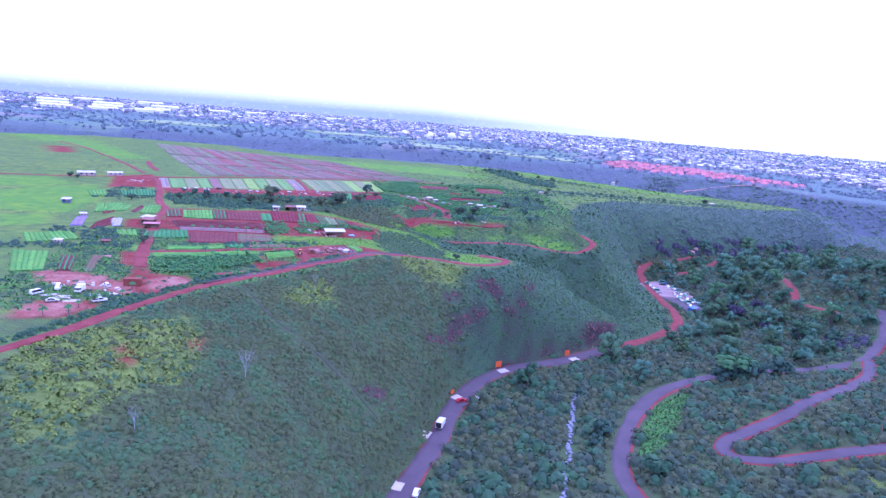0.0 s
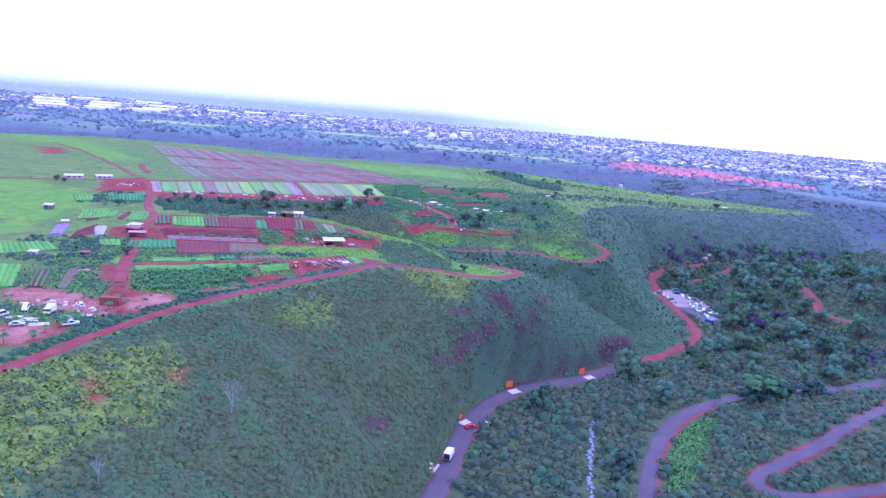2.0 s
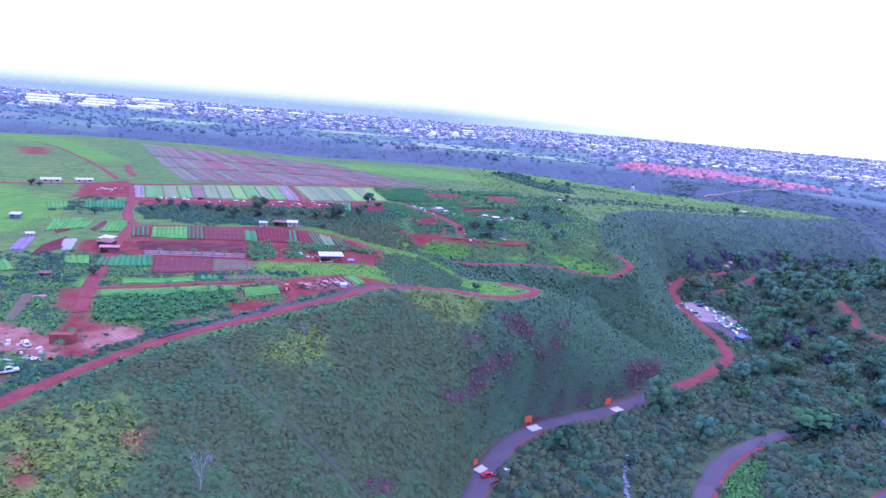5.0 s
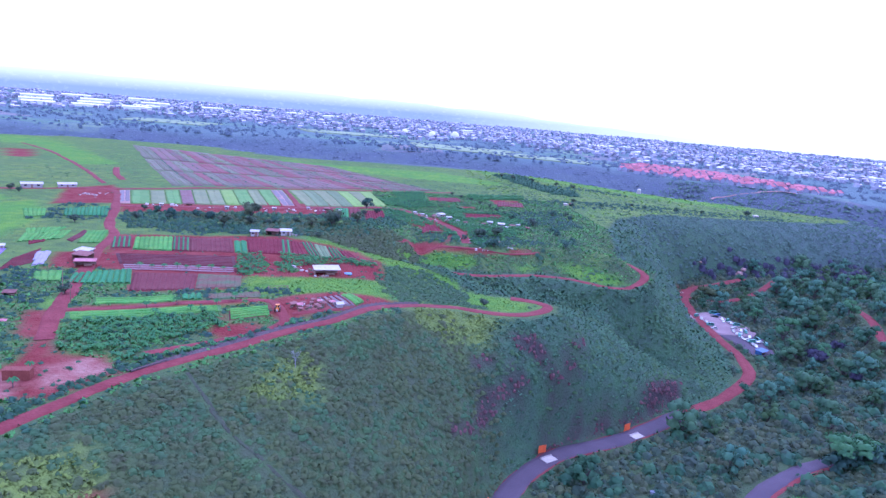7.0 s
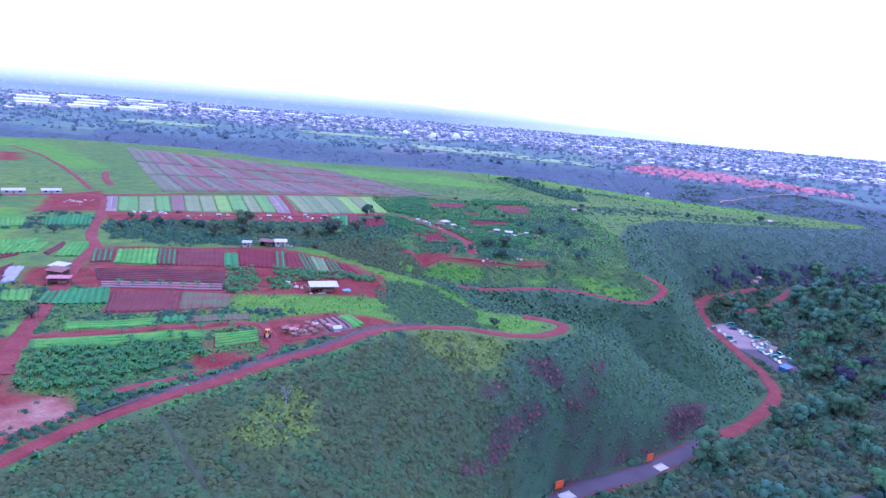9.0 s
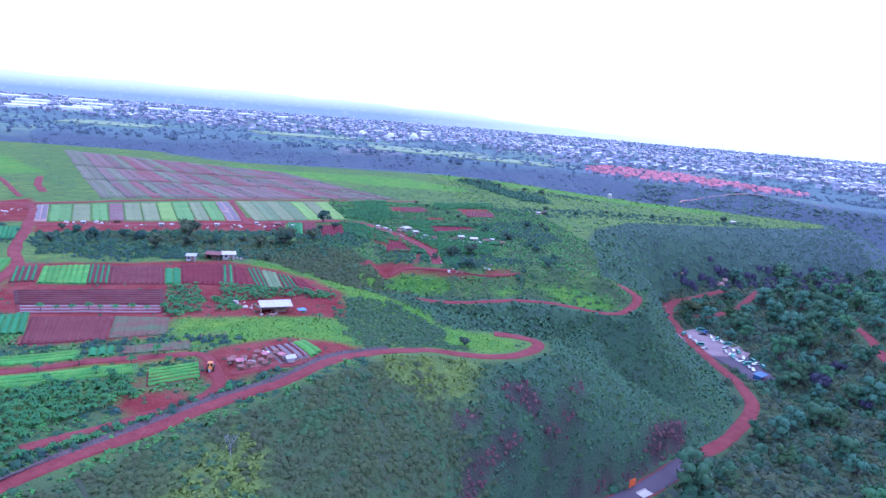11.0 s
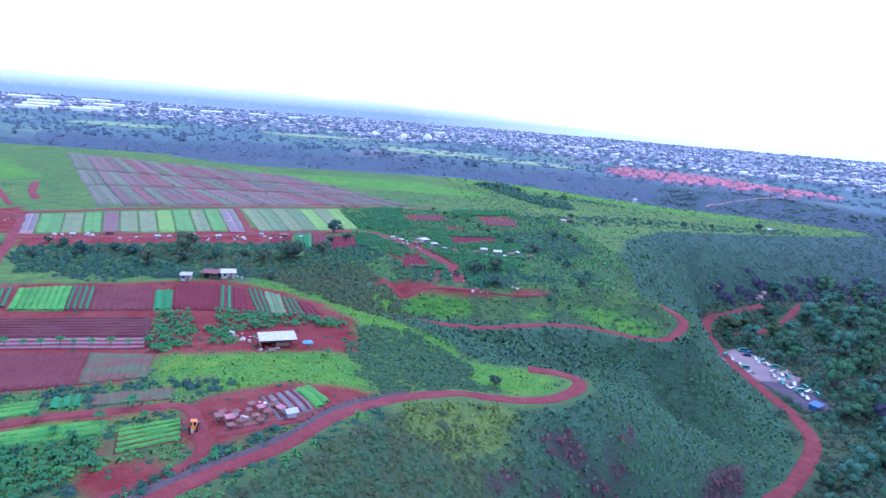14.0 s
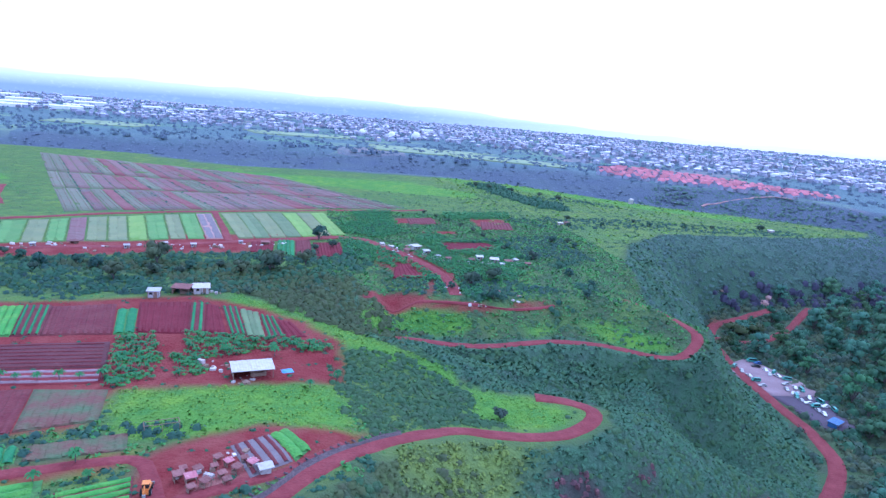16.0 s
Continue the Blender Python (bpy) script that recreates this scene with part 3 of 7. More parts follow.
def crop_row(name, a, b, wide, tall, material, parent, seed):
    """A raised row from a to b with an uneven, lumpy top."""
    rng = np.random.default_rng(seed)
    a, b = np.array(a, float), np.array(b, float)
    length = np.linalg.norm(b - a)
    n = int(np.clip(length / 0.9, 4, 60))
    t = (b - a) / length
    side = np.array([-t[1], t[0]])
    cross = [(-0.5, -0.25), (-0.42, 0.5), (-0.1, 1.0), (0.15, 0.95), (0.42, 0.5), (0.5, -0.25)]
    u = np.linspace(0, 1, n)
    px, py = a[0] + (b - a)[0] * u, a[1] + (b - a)[1] * u
    base = height(px, py) + 0.12
    x, y, z = [], [], []
    for off, up in cross:
        o = off * wide * rng.uniform(0.75, 1.2, n)
        x.append(px + side[0] * o)
        y.append(py + side[1] * o)
        z.append(base + up * tall * (rng.uniform(0.6, 1.25, n) if up > 0 else 1))
    me = grid_mesh(name, np.array(x), np.array(y), np.array(z))
    me.materials.append(material)
    ob = new(name, me)
    ob.parent = parent
    return ob


STYLES = {  # soil, row material, metres between rows, row width, height, along the long way, label
    "lettuce": (LEAFY_BED, CROP, 1.6, 1.6, 0.35, 1, "bright green vegetable beds in red soil"),
    "lettuce_dark": (LEAFY_BED, DARK_CROP, 1.7, 1.5, 0.5, 1, "dark green leafy vegetable plot"),
    "lettuce_rows": (BROWN_SOIL, CROP, 1.6, 1.15, 0.35, 0, "lime green vegetable rows in red soil"),
    "lettuce_pale": (BROWN_SOIL, PALE_CROP, 1.6, 1.45, 0.3, 1, "pale green weedy vegetable plot"),
    "stripes": (BROWN_SOIL, DARK_CROP, 1.5, 0.65, 0.45, 1, "green crop rows striping reddish soil"),
    "dark": (DARK_SOIL, DARK_SOIL, 1.5, 0.8, 0.14, 1, "freshly tilled dark red soil plot"),
    "dark_small": (DARK_SOIL, DARK_SOIL, 1.8, 0.8, 0.14, 1, "freshly tilled dark red soil plot"),
    "brown": (BROWN_SOIL, BROWN_SOIL, 1.8, 0.9, 0.16, 1, "furrowed brownish red bare plot"),
    "brown_rows": (UMBER, BROWN_SOIL, 2.1, 0.5, 0.2, 0, "long dark furrows in reddish brown soil"),
    "pale_rows": (RED_SOIL, PLASTIC, 2.0, 0.8, 0.25, 0, "beds under pale plastic mulch in red soil"),
    "weedy": (WEEDY, WEEDY, 2.6, 1.6, 0.15, 1, "half overgrown brown and green plot"),
    "frames": (GREY_BED, BROWN_SOIL, 2.0, 0.8, 0.3, 1, "grey mulched seed beds with brown ridges"),
    "grey_sheet": (GREY_NET, GREY_NET, 2.4, 1.8, 0.25, 1, "plot under grey shade netting"),
    "violet_sheet": (VIOLET, VIOLET, 2.4, 1.9, 0.25, 1, "plot under violet shade netting"),
    "pale": (PINK_SOIL, WEEDY, 9.0, 0.8, 0.15, 1, "pale pinkish ploughed field strip"),
    "mauve": (MAUVE_SOIL, MAUVE_SOIL, 9.0, 0.8, 0.10, 1, "greyish mauve fallow field strip"),
    "rose": (ROSE_SOIL, ROSE_SOIL, 9.0, 0.8, 0.10, 1, "rose red ploughed field strip"),
    "sage": (SAGE_SOIL, WEEDY, 9.0, 0.8, 0.15, 1, "sage green half overgrown field strip"),
    "paddy": (PADDY, PADDY, 3.2, 2.9, 0.05, 1, "narrow strip of young bright green crop"),
    "paddy_lime": (LIME_CROP, LIME_CROP, 3.2, 2.9, 0.05, 1, "narrow strip of lime green crop"),
    "paddy_dull": (DULL_CROP, DULL_CROP, 3.2, 2.9, 0.05, 1, "narrow strip of dull olive crop"),
    "paddy_pale": (PALE_CROP, PALE_CROP, 3.2, 2.9, 0.05, 1, "narrow strip of pale green seedlings"),
    "paddy_grey": (STRAW, GREY_BED, 3.2, 2.6, 0.05, 1, "narrow strip of greyish fallow soil"),
    "paddy_pink": (MAUVE_SOIL, MAUVE_SOIL, 3.2, 2.6, 0.05, 1, "narrow strip of bare pinkish soil"),
}


def plot(style, *corners, group="vegetable plots on the plateau"):
    soil, crop, gap, wide, tall, down, label = STYLES[style]
    tl, tr, br, bl = corners
    PLOT_AREAS.append([tl, tr, br, bl])
    field = draped("field_plot", (tl, tr, br, bl), soil, 0.10)
    tagged(field, label, "field", group)
    wide_way, long_way = math.dist(tl, tr), math.dist(tl, bl)
    if style.startswith("lettuce") and wide_way > 1.8 * long_way:
        down = 0
    if down:
        ends = (tl, tr, bl, br)
    else:
        ends = (tl, bl, tr, br)
    across = 0.5 * (math.dist(ends[0], ends[1]) + math.dist(ends[2], ends[3]))
    rows = int(np.clip(across / gap, 2, 22))
    for k in range(rows):
        u = (k + 0.5) / rows
        a, b = lerp(ends[0], ends[1], u), lerp(ends[2], ends[3], u)
        crop_row("ridge", lerp(a, b, 0.03), lerp(a, b, 0.97), wide * across / rows / gap, tall, crop, field, 100 * len(PLOT_AREAS) + k)
    return field



# ---- foliage ----
def foliage(name, a, b, c, scale=9.0, spread=0.3):
    """Leaves that let some light through."""
    m = surface(name, a, b, c, scale, 2.6, 0.75, bump=0.0, spread=spread, island=True, spec=0.2)
    n, l = m.node_tree.nodes, m.node_tree.links
    p = n["Principled BSDF"]
    thin, both = n.new("ShaderNodeBsdfTranslucent"), n.new("ShaderNodeMixShader")
    both.inputs[0].default_value = 0.2
    l.new(p.inputs["Base Color"].links[0].from_socket, thin.inputs["Color"])
    l.new(p.outputs[0], both.inputs[1])
    l.new(thin.outputs[0], both.inputs[2])
    l.new(both.outputs[0], n["Material Output"].inputs["Surface"])
    return m


SCRUB = foliage("hillside_scrub_leaves", (0.078, 0.112, 0.050), (0.094, 0.132, 0.050), (0.086, 0.096, 0.058), 16, 0.08)
LIGHT_SCRUB = foliage("light_scrub_leaves", (0.064, 0.138, 0.064), (0.086, 0.162, 0.062), (0.070, 0.114, 0.068), 14, 0.08)
# scrub green with the blue of haze mixed in, for farther slopes
HAZED_SCRUB = foliage("hazed_scrub_leaves", (0.088, 0.152, 0.122), (0.098, 0.174, 0.118), (0.098, 0.134, 0.126), 30, 0.07)
VALLEY_LEAVES = foliage("valley_leaves", (0.054, 0.094, 0.068), (0.078, 0.120, 0.066), (0.060, 0.078, 0.068), 7, 0.22)
DARK_LEAVES = foliage("dark_tree_leaves", (0.046, 0.108, 0.084), (0.062, 0.132, 0.084), (0.050, 0.084, 0.084), 9, 0.12)
FOREST_LEAVES = foliage("forest_leaves", (0.080, 0.192, 0.136), (0.108, 0.228, 0.134), (0.080, 0.160, 0.132), 8, 0.14)
PURPLE_LEAVES = foliage("dark_purplish_leaves", (0.050, 0.052, 0.092), (0.066, 0.066, 0.104), (0.056, 0.046, 0.082), 4, 0.2)
BRIGHT_LEAVES = foliage("bright_tree_leaves", (0.072, 0.190, 0.085), (0.096, 0.220, 0.088), (0.060, 0.145, 0.080), 4, 0.15)
MEADOW_GRASS = foliage("meadow_grass", (0.140, 0.300, 0.038), (0.210, 0.345, 0.040), (0.120, 0.245, 0.042), 14, 0.08)
WEEDS = foliage("rough_weeds", (0.100, 0.225, 0.070), (0.145, 0.265, 0.068), (0.098, 0.170, 0.072), 10, 0.12)
BANK_GRASS = foliage("bright_bank_grass", (0.090, 0.270, 0.070), (0.125, 0.310, 0.070), (0.085, 0.200, 0.075), 6, 0.12)
YELLOW_GRASS = foliage("yellow_grass", (0.215, 0.285, 0.054), (0.165, 0.245, 0.058), (0.130, 0.170, 0.064), 6, 0.12)
PURPLE_SCRUB = foliage("dry_purple_scrub", (0.120, 0.062, 0.076), (0.150, 0.070, 0.080), (0.084, 0.066, 0.072), 2.5, 0.15)
OLIVE_LEAVES = foliage("olive_leaves", (0.080, 0.112, 0.064), (0.104, 0.134, 0.062), (0.070, 0.086, 0.064), 6, 0.22)
BANANA_LEAVES = foliage("banana_leaves", (0.062, 0.205, 0.078), (0.092, 0.255, 0.076), (0.054, 0.155, 0.074), 6, 0.15)
# gulch and town leaves: pale blue of distance haze mixed into the green
HAZED_LEAVES = foliage("hazed_wood_leaves", (0.142, 0.172, 0.240), (0.152, 0.192, 0.240), (0.142, 0.160, 0.232), 90, 0.05)
HAZED_TOWN_LEAVES = foliage("hazed_town_leaves", (0.100, 0.138, 0.200), (0.122, 0.172, 0.200), (0.094, 0.115, 0.190), 60, 0.15)
MID_LEAVES = foliage("green_tree_leaves", (0.046, 0.118, 0.070), (0.064, 0.148, 0.070), (0.044, 0.090, 0.070), 6, 0.18)
SLOPE_GRASS = foliage("steep_slope_grass", (0.070, 0.160, 0.092), (0.096, 0.190, 0.088), (0.074, 0.134, 0.092), 11, 0.06)
OUTCROP = surface("reddish_outcrop_rock", (0.105, 0.050, 0.056), (0.145, 0.070, 0.074), (0.056, 0.032, 0.038), 2.2, 0.5, 0.9, 0.6, spread=0.45, island=True)
BARK = surface("bark", (0.10, 0.09, 0.09), (0.14, 0.12, 0.12), None, 0.6, 0.1, 0.95, 0.5)
BLEACHED = surface("bleached_dead_wood", (0.30, 0.30, 0.34), (0.38, 0.38, 0.42), (0.22, 0.22, 0.26), 0.8, 0.15, 0.9, 0.4)


def quad_mesh(name, co, quads, material, normals=None):
    """A mesh of four-sided pieces; normals round the shading of a whole crown."""
    me = bpy.data.meshes.new(name)
    me.vertices.add(len(co))
    me.vertices.foreach_set("co", np.asarray(co, float).ravel())
    me.loops.add(quads.size)
    me.loops.foreach_set("vertex_index", quads.ravel())
    me.polygons.add(len(quads))
    me.polygons.foreach_set("loop_start", np.arange(len(quads)) * 4)
    me.update()
    if normals is not None:
        me.polygons.foreach_set("use_smooth", np.ones(len(quads), bool))
        me.normals_split_custom_set_from_vertices(normals / np.linalg.norm(normals, axis=1)[:, None])
    me.materials.append(material)
    return me


def leaf_quads(rng, centres, normals, size):
    """One leaf spray, a tilted four-sided piece, at each centre."""
    n = normals / np.linalg.norm(normals, axis=1)[:, None]
    a = np.cross(n, rng.normal(size=n.shape))
    a /= np.linalg.norm(a, axis=1)[:, None]
    b = np.cross(n, a)
    s = size * rng.uniform(0.6, 1.3, (len(n), 1))
    w = s * rng.uniform(0.5, 0.9, (len(n), 1))
    return np.stack([centres - a * s * 0.5, centres - b * w * 0.5 - n * s * 0.08, centres + a * s * 0.5, centres + b * w * 0.5 - n * s * 0.08], 1)


def mound(rng, rise=0.85, r=0.78):
    """The rounded body of a bush, six-sided and uneven, without its leaf sprays."""
    low, mid = [], []
    for k in range(6):
        a = k * 1.047
        for ring, reach, z in ((low, r, -0.25), (mid, r * 0.74, 0.6 * rise)):
            q = reach * rng.uniform(0.8, 1.15)
            ring.append((q * math.cos(a), q * math.sin(a), z * rng.uniform(0.85, 1.15)))
    out = [[low[k], low[(k + 1) % 6], mid[(k + 1) % 6], mid[k]] for k in range(6)]
    top = [(0.3 * math.cos(b), 0.3 * math.sin(b), rise) for b in (0.5, 3.64)]
    return np.array(out + [[mid[0], mid[1], mid[2], top[0]], [mid[2], mid[3], top[1], top[0]], [mid[3], mid[4], mid[5], top[1]], [mid[5], mid[0], top[0], top[1]]])


def bush(seed, count=22, rise=0.85, leaf=0.62):
    """A bush one metre in radius: a rounded body under leaf sprays."""
    rng = np.random.default_rng(seed)
    d = rng.normal(size=(count, 3))
    d[:, 2] = np.abs(d[:, 2]) * 0.9
    d /= np.linalg.norm(d, axis=1)[:, None]
    c = d * rng.uniform(0.7, 1.25, (count, 1)) * (1, 1, rise) + (0, 0, 0.08)
    return np.concatenate([mound(rng, rise), leaf_quads(rng, c, d + (0, 0, 0.4) + rng.normal(size=d.shape) * 0.35, leaf)])


def rock_pieces(seed):
    """A broken rock about a metre across, of uneven faces."""
    rng = np.random.default_rng(seed)
    ring = [[(r * math.cos(k * 1.571 + rng.uniform(-0.4, 0.4)), r * math.sin(k * 1.571 + rng.uniform(-0.4, 0.4)), z + rng.uniform(-0.12, 0.12)) for k in range(4)]
            for r, z in ((0.62, -0.4), (0.55, 0.3), (0.28, 0.62))]
    out = []
    for low, high in zip(ring, ring[1:]):
        out += [[low[k], low[(k + 1) % 4], high[(k + 1) % 4], high[k]] for k in range(4)]
    return np.array(out + [ring[2]])


def tuft(seed, count=7):
    rng = np.random.default_rng(seed)
    c = rng.uniform(-0.6, 0.6, (count, 3)) * (1, 1, 0.2) + (0, 0, 0.3)
    return leaf_quads(rng, c, rng.normal(size=(count, 3)) * (0.8, 0.8, 0.5) + (0, 0, 1.0), 0.8)


def outward(kind):
    """The same pieces, each turned so that it faces away from the middle of the plant."""
    n = np.cross(kind[:, 1] - kind[:, 0], kind[:, 3] - kind[:, 0])
    away = kind.mean(1) * (1, 1, 0.8) + (0, 0, 0.35)
    away = away / np.linalg.norm(away, axis=1)[:, None] + (0, 0, 0.9)
    wrong = (n * away).sum(1) < 0
    kind[wrong] = kind[wrong][:, ::-1]
    return kind


def banana(seed):
    """A banana plant three metres high: a stem and arching leaves."""
    rng = np.random.default_rng(seed)
    out = [np.array([(-0.15, 0, 0), (0.15, 0, 0), (0.1, 0, 1.6), (-0.1, 0, 1.6)]), np.array([(0, -0.15, 0), (0, 0.15, 0), (0, 0.1, 1.6), (0, -0.1, 1.6)])]
    for k in range(8):
        a, reach = k * 0.785 + rng.uniform(-0.3, 0.3), rng.uniform(1.2, 1.9)
        u, v = np.array([math.cos(a), math.sin(a), 0]), np.array([-math.sin(a), math.cos(a), 0])
        stations = [(0.1, 1.5, 0.12), (0.45, 2.5, 0.36), (0.8, 2.6, 0.34), (1.1, 2.0, 0.1)]
        pts = [(u * r * reach + (0, 0, z * rng.uniform(0.9, 1.1)), w) for r, z, w in stations]
        for (p, w0), (q, w1) in zip(pts, pts[1:]):
            out.append(np.array([p - v * w0, p + v * w0, q + v * w1, q - v * w1]))
    return np.stack(out)


BUSHES = [bush(k, 16, 0.58, 0.50) for k in range(7)]
LOW_BUSHES = [bush(50 + k, 9, 0.5, 0.6) for k in range(5)]
BIG_BUSHES = [bush(20 + k, 22, 0.85, 0.44) for k in range(6)]
FAR_BUSHES = [bush(30 + k, 3, 0.7, 0.8) for k in range(4)]
TUFTS = [tuft(40 + k) for k in range(5)]
BANANAS = [banana(60 + k) for k in range(4)]
for kinds in (BUSHES, LOW_BUSHES, BIG_BUSHES, FAR_BUSHES, TUFTS, BANANAS):
    kinds[:] = [outward(k) for k in kinds]


def planted(name, kinds, xy, scale, material, label, category, seed=0, sink=0.1, tall=1.0, soft=0.9):
    """Plants of one kind all over an area, in one mesh."""
    rng = np.random.default_rng(seed)
    if not len(xy):
        return None
    z = height(xy[:, 0], xy[:, 1])
    which = rng.integers(0, len(kinds), len(xy))
    blocks, facing = [], []
    for k, kind in enumerate(kinds):
        mine = which == k
        n = int(mine.sum())
        if not n:
            continue
        a = rng.uniform(0, 6.28, n)
        s = rng.uniform(scale[0], scale[1], n)
        rise = s * rng.uniform(0.8, 1.15, n) * tall
        flat = kind.reshape(-1, 3)
        x = (flat[None, :, 0] * np.cos(a)[:, None] - flat[None, :, 1] * np.sin(a)[:, None]) * s[:, None] + xy[mine, 0][:, None]
        y = (flat[None, :, 0] * np.sin(a)[:, None] + flat[None, :, 1] * np.cos(a)[:, None]) * s[:, None] + xy[mine, 1][:, None]
        h = flat[None, :, 2] * rise[:, None] + z[mine][:, None] - sink
        blocks.append(np.stack([x, y, h], -1).reshape(-1, 3))
        away = np.repeat(kind.mean(1), 4, axis=0) * 0.6 + flat * 0.4
        away = away * (1, 1, 0.8) + (0, 0, 0.35)
        away /= np.linalg.norm(away, axis=1)[:, None]
        away += (0, 0, soft)
        facing.append(np.stack([away[None, :, 0] * np.cos(a)[:, None] - away[None, :, 1] * np.sin(a)[:, None], away[None, :, 0] * np.sin(a)[:, None] + away[None, :, 1] * np.cos(a)[:, None],
                                np.broadcast_to(away[:, 2], (n, len(away)))], -1).reshape(-1, 3))
    co = np.concatenate(blocks)
    me = quad_mesh(name, co, np.arange(len(co)).reshape(-1, 4), material, np.concatenate(facing))
    return tagged(new(name, me), label, category, kind="stuff")


def jittered(x0, x1, y0, y1, step, seed):
    rng = np.random.default_rng(seed)
    gx, gy = np.meshgrid(np.arange(x0, x1, step), np.arange(y0, y1, step))
    xy = np.stack([gx.ravel(), gy.ravel()], 1)
    return xy + rng.uniform(-0.5, 0.5, xy.shape) * step


def off_roads(xy, extra=0.8):
    keep = np.ones(len(xy), bool)
    for line, zs, width in list(LINES.values()) + list(TRACKS.values()):
        a = np.array(line)
        box = ((xy > a.min(0) - 12) & (xy < a.max(0) + 12)).all(1) & keep
        if box.any():
            d, _ = segment_distance(xy[box, 0], xy[box, 1], line, False)
            keep[np.flatnonzero(box)[d < width / 2 + extra]] = False
    return keep


def in_any(xy, polys):
    keep = np.zeros(len(xy), bool)
    for p in polys:
        keep |= inside(xy[:, 0], xy[:, 1], p)
    return keep


def part(name, bm, material, parent=None, label=""):
    """One mesh object under a thing or under a part."""
    me = bpy.data.meshes.new(name)
    bm.to_mesh(me)
    bm.free()
    me.materials.append(material)
    ob = new(name, me)
    if parent is not None:
        ob.parent = parent
    if label:
        ob["label"] = label
    return ob


def limb(bm, a, b, r0, r1, sides=6):
    """A tapered round piece from a to b."""
    a, b = Vector(a), Vector(b)
    q = (b - a).to_track_quat("Z", "Y")
    rings = []
    for p, r in ((a, r0), (b, r1)):
        rings.append([bm.verts.new(p + q @ Vector((r * math.cos(6.2832 * k / sides), r * math.sin(6.2832 * k / sides), 0))) for k in range(sides)])
    for k in range(sides):
        bm.faces.new((rings[0][k], rings[0][(k + 1) % sides], rings[1][(k + 1) % sides], rings[1][k]))
    bm.faces.new(rings[1])
    bm.faces.new(rings[0][::-1])


def make_tree(name, seed, tall, wide, leaves, count=230, flat=0.7, base=0.15, leaf=1.15, low=0.38):
    """A tree with a tapered trunk, limbs and a crown of leaf sprays in uneven lobes."""
    rng = np.random.default_rng(seed)
    tree = new(name)
    bm = bmesh.new()
    fork = tall * base
    lean = Vector((rng.uniform(-0.4, 0.4), rng.uniform(-0.4, 0.4), fork))
    limb(bm, (0, 0, -0.6), lean, 0.035 * tall + 0.08, 0.025 * tall + 0.04, 8)
    lobes = []
    for k in range(9):
        a = k * 0.75 + rng.uniform(-0.4, 0.4)
        r = wide * rng.uniform(0.25, 0.62)
        tip = Vector((r * math.cos(a), r * math.sin(a), tall * rng.uniform(low, 0.9)))
        limb(bm, lean * rng.uniform(0.75, 1.0), tip, 0.018 * tall + 0.03, 0.02, 5)
        lobes.append((np.array(tip), wide * rng.uniform(0.34, 0.5)))
    part("trunk", bm, BARK, tree)
    per = count // len(lobes)
    cs, ns = [], []
    for c, r in lobes:
        d = rng.normal(size=(per, 3))
        d[:, 2] = np.abs(d[:, 2]) - 0.25
        d /= np.linalg.norm(d, axis=1)[:, None]
        cs.append(c + d * r * rng.uniform(0.6, 1.05, (per, 1)) * (1, 1, flat))
        ns.append(d + rng.normal(size=d.shape) * 0.4)
    q = leaf_quads(rng, np.concatenate(cs), np.concatenate(ns), leaf)
    bodies = [outward(mound(rng, 0.9, 0.85)) * (r * 0.8, r * 0.8, r * 0.8 * flat) + c for c, r in lobes]
    centres = np.array([c for c, r in lobes])
    flat_q, owner = np.concatenate([q.reshape(-1, 3)] + [b.reshape(-1, 3) for b in bodies]), np.concatenate([np.repeat(centres, per * 4, axis=0), np.repeat(centres, 40, axis=0)])
    away = flat_q - owner + (0, 0, 0.01)
    away = away / np.linalg.norm(away, axis=1)[:, None] + (0, 0, 0.6)
    crown = new("crown", quad_mesh("crown", flat_q, np.arange(len(flat_q)).reshape(-1, 4), leaves, away))
    crown.parent = tree
    return tree


def bare_tree(name, seed, tall):
    rng = np.random.default_rng(seed)
    tree = new(name)
    bm = bmesh.new()
    top = Vector((0.2, 0.1, tall * 0.5))
    limb(bm, (0, 0, -0.5), top, 0.12, 0.08, 7)
    part("trunk", bm, BLEACHED, tree)
    for k in range(8):
        bm = bmesh.new()
        a = k * 0.8 + rng.uniform(-0.3, 0.3)
        start = top * rng.uniform(0.3, 1.0)
        tip = Vector((math.cos(a) * tall * 0.26, math.sin(a) * tall * 0.26, tall * rng.uniform(0.75, 1.0)))
        limb(bm, start, tip, 0.05, 0.02, 5)
        for j in range(9):
            p = start.lerp(tip, rng.uniform(0.4, 1.0))
            limb(bm, p, p + Vector((rng.uniform(-0.9, 0.9), rng.uniform(-0.9, 0.9), rng.uniform(0.3, 1.2))), 0.022, 0.01, 4)
        part("branch", bm, BLEACHED, tree)
    return tree


def stand(ob, x, y, turn=0.0, sink=0.0):
    ob.matrix_basis = Matrix.Translation((x, y, ground_at(x, y) - sink)) @ pose(0, 0, 0, 0, 0, turn)
    return ob


def place_copy(ob, x, y, turn=0.0, size=1.0, sink=0.0):
    c = copy_thing(ob, Matrix.Translation((x, y, ground_at(x, y) - sink)) @ pose(0, 0, 0, 0, 0, turn))
    c.scale = (size, size, size)
    return c



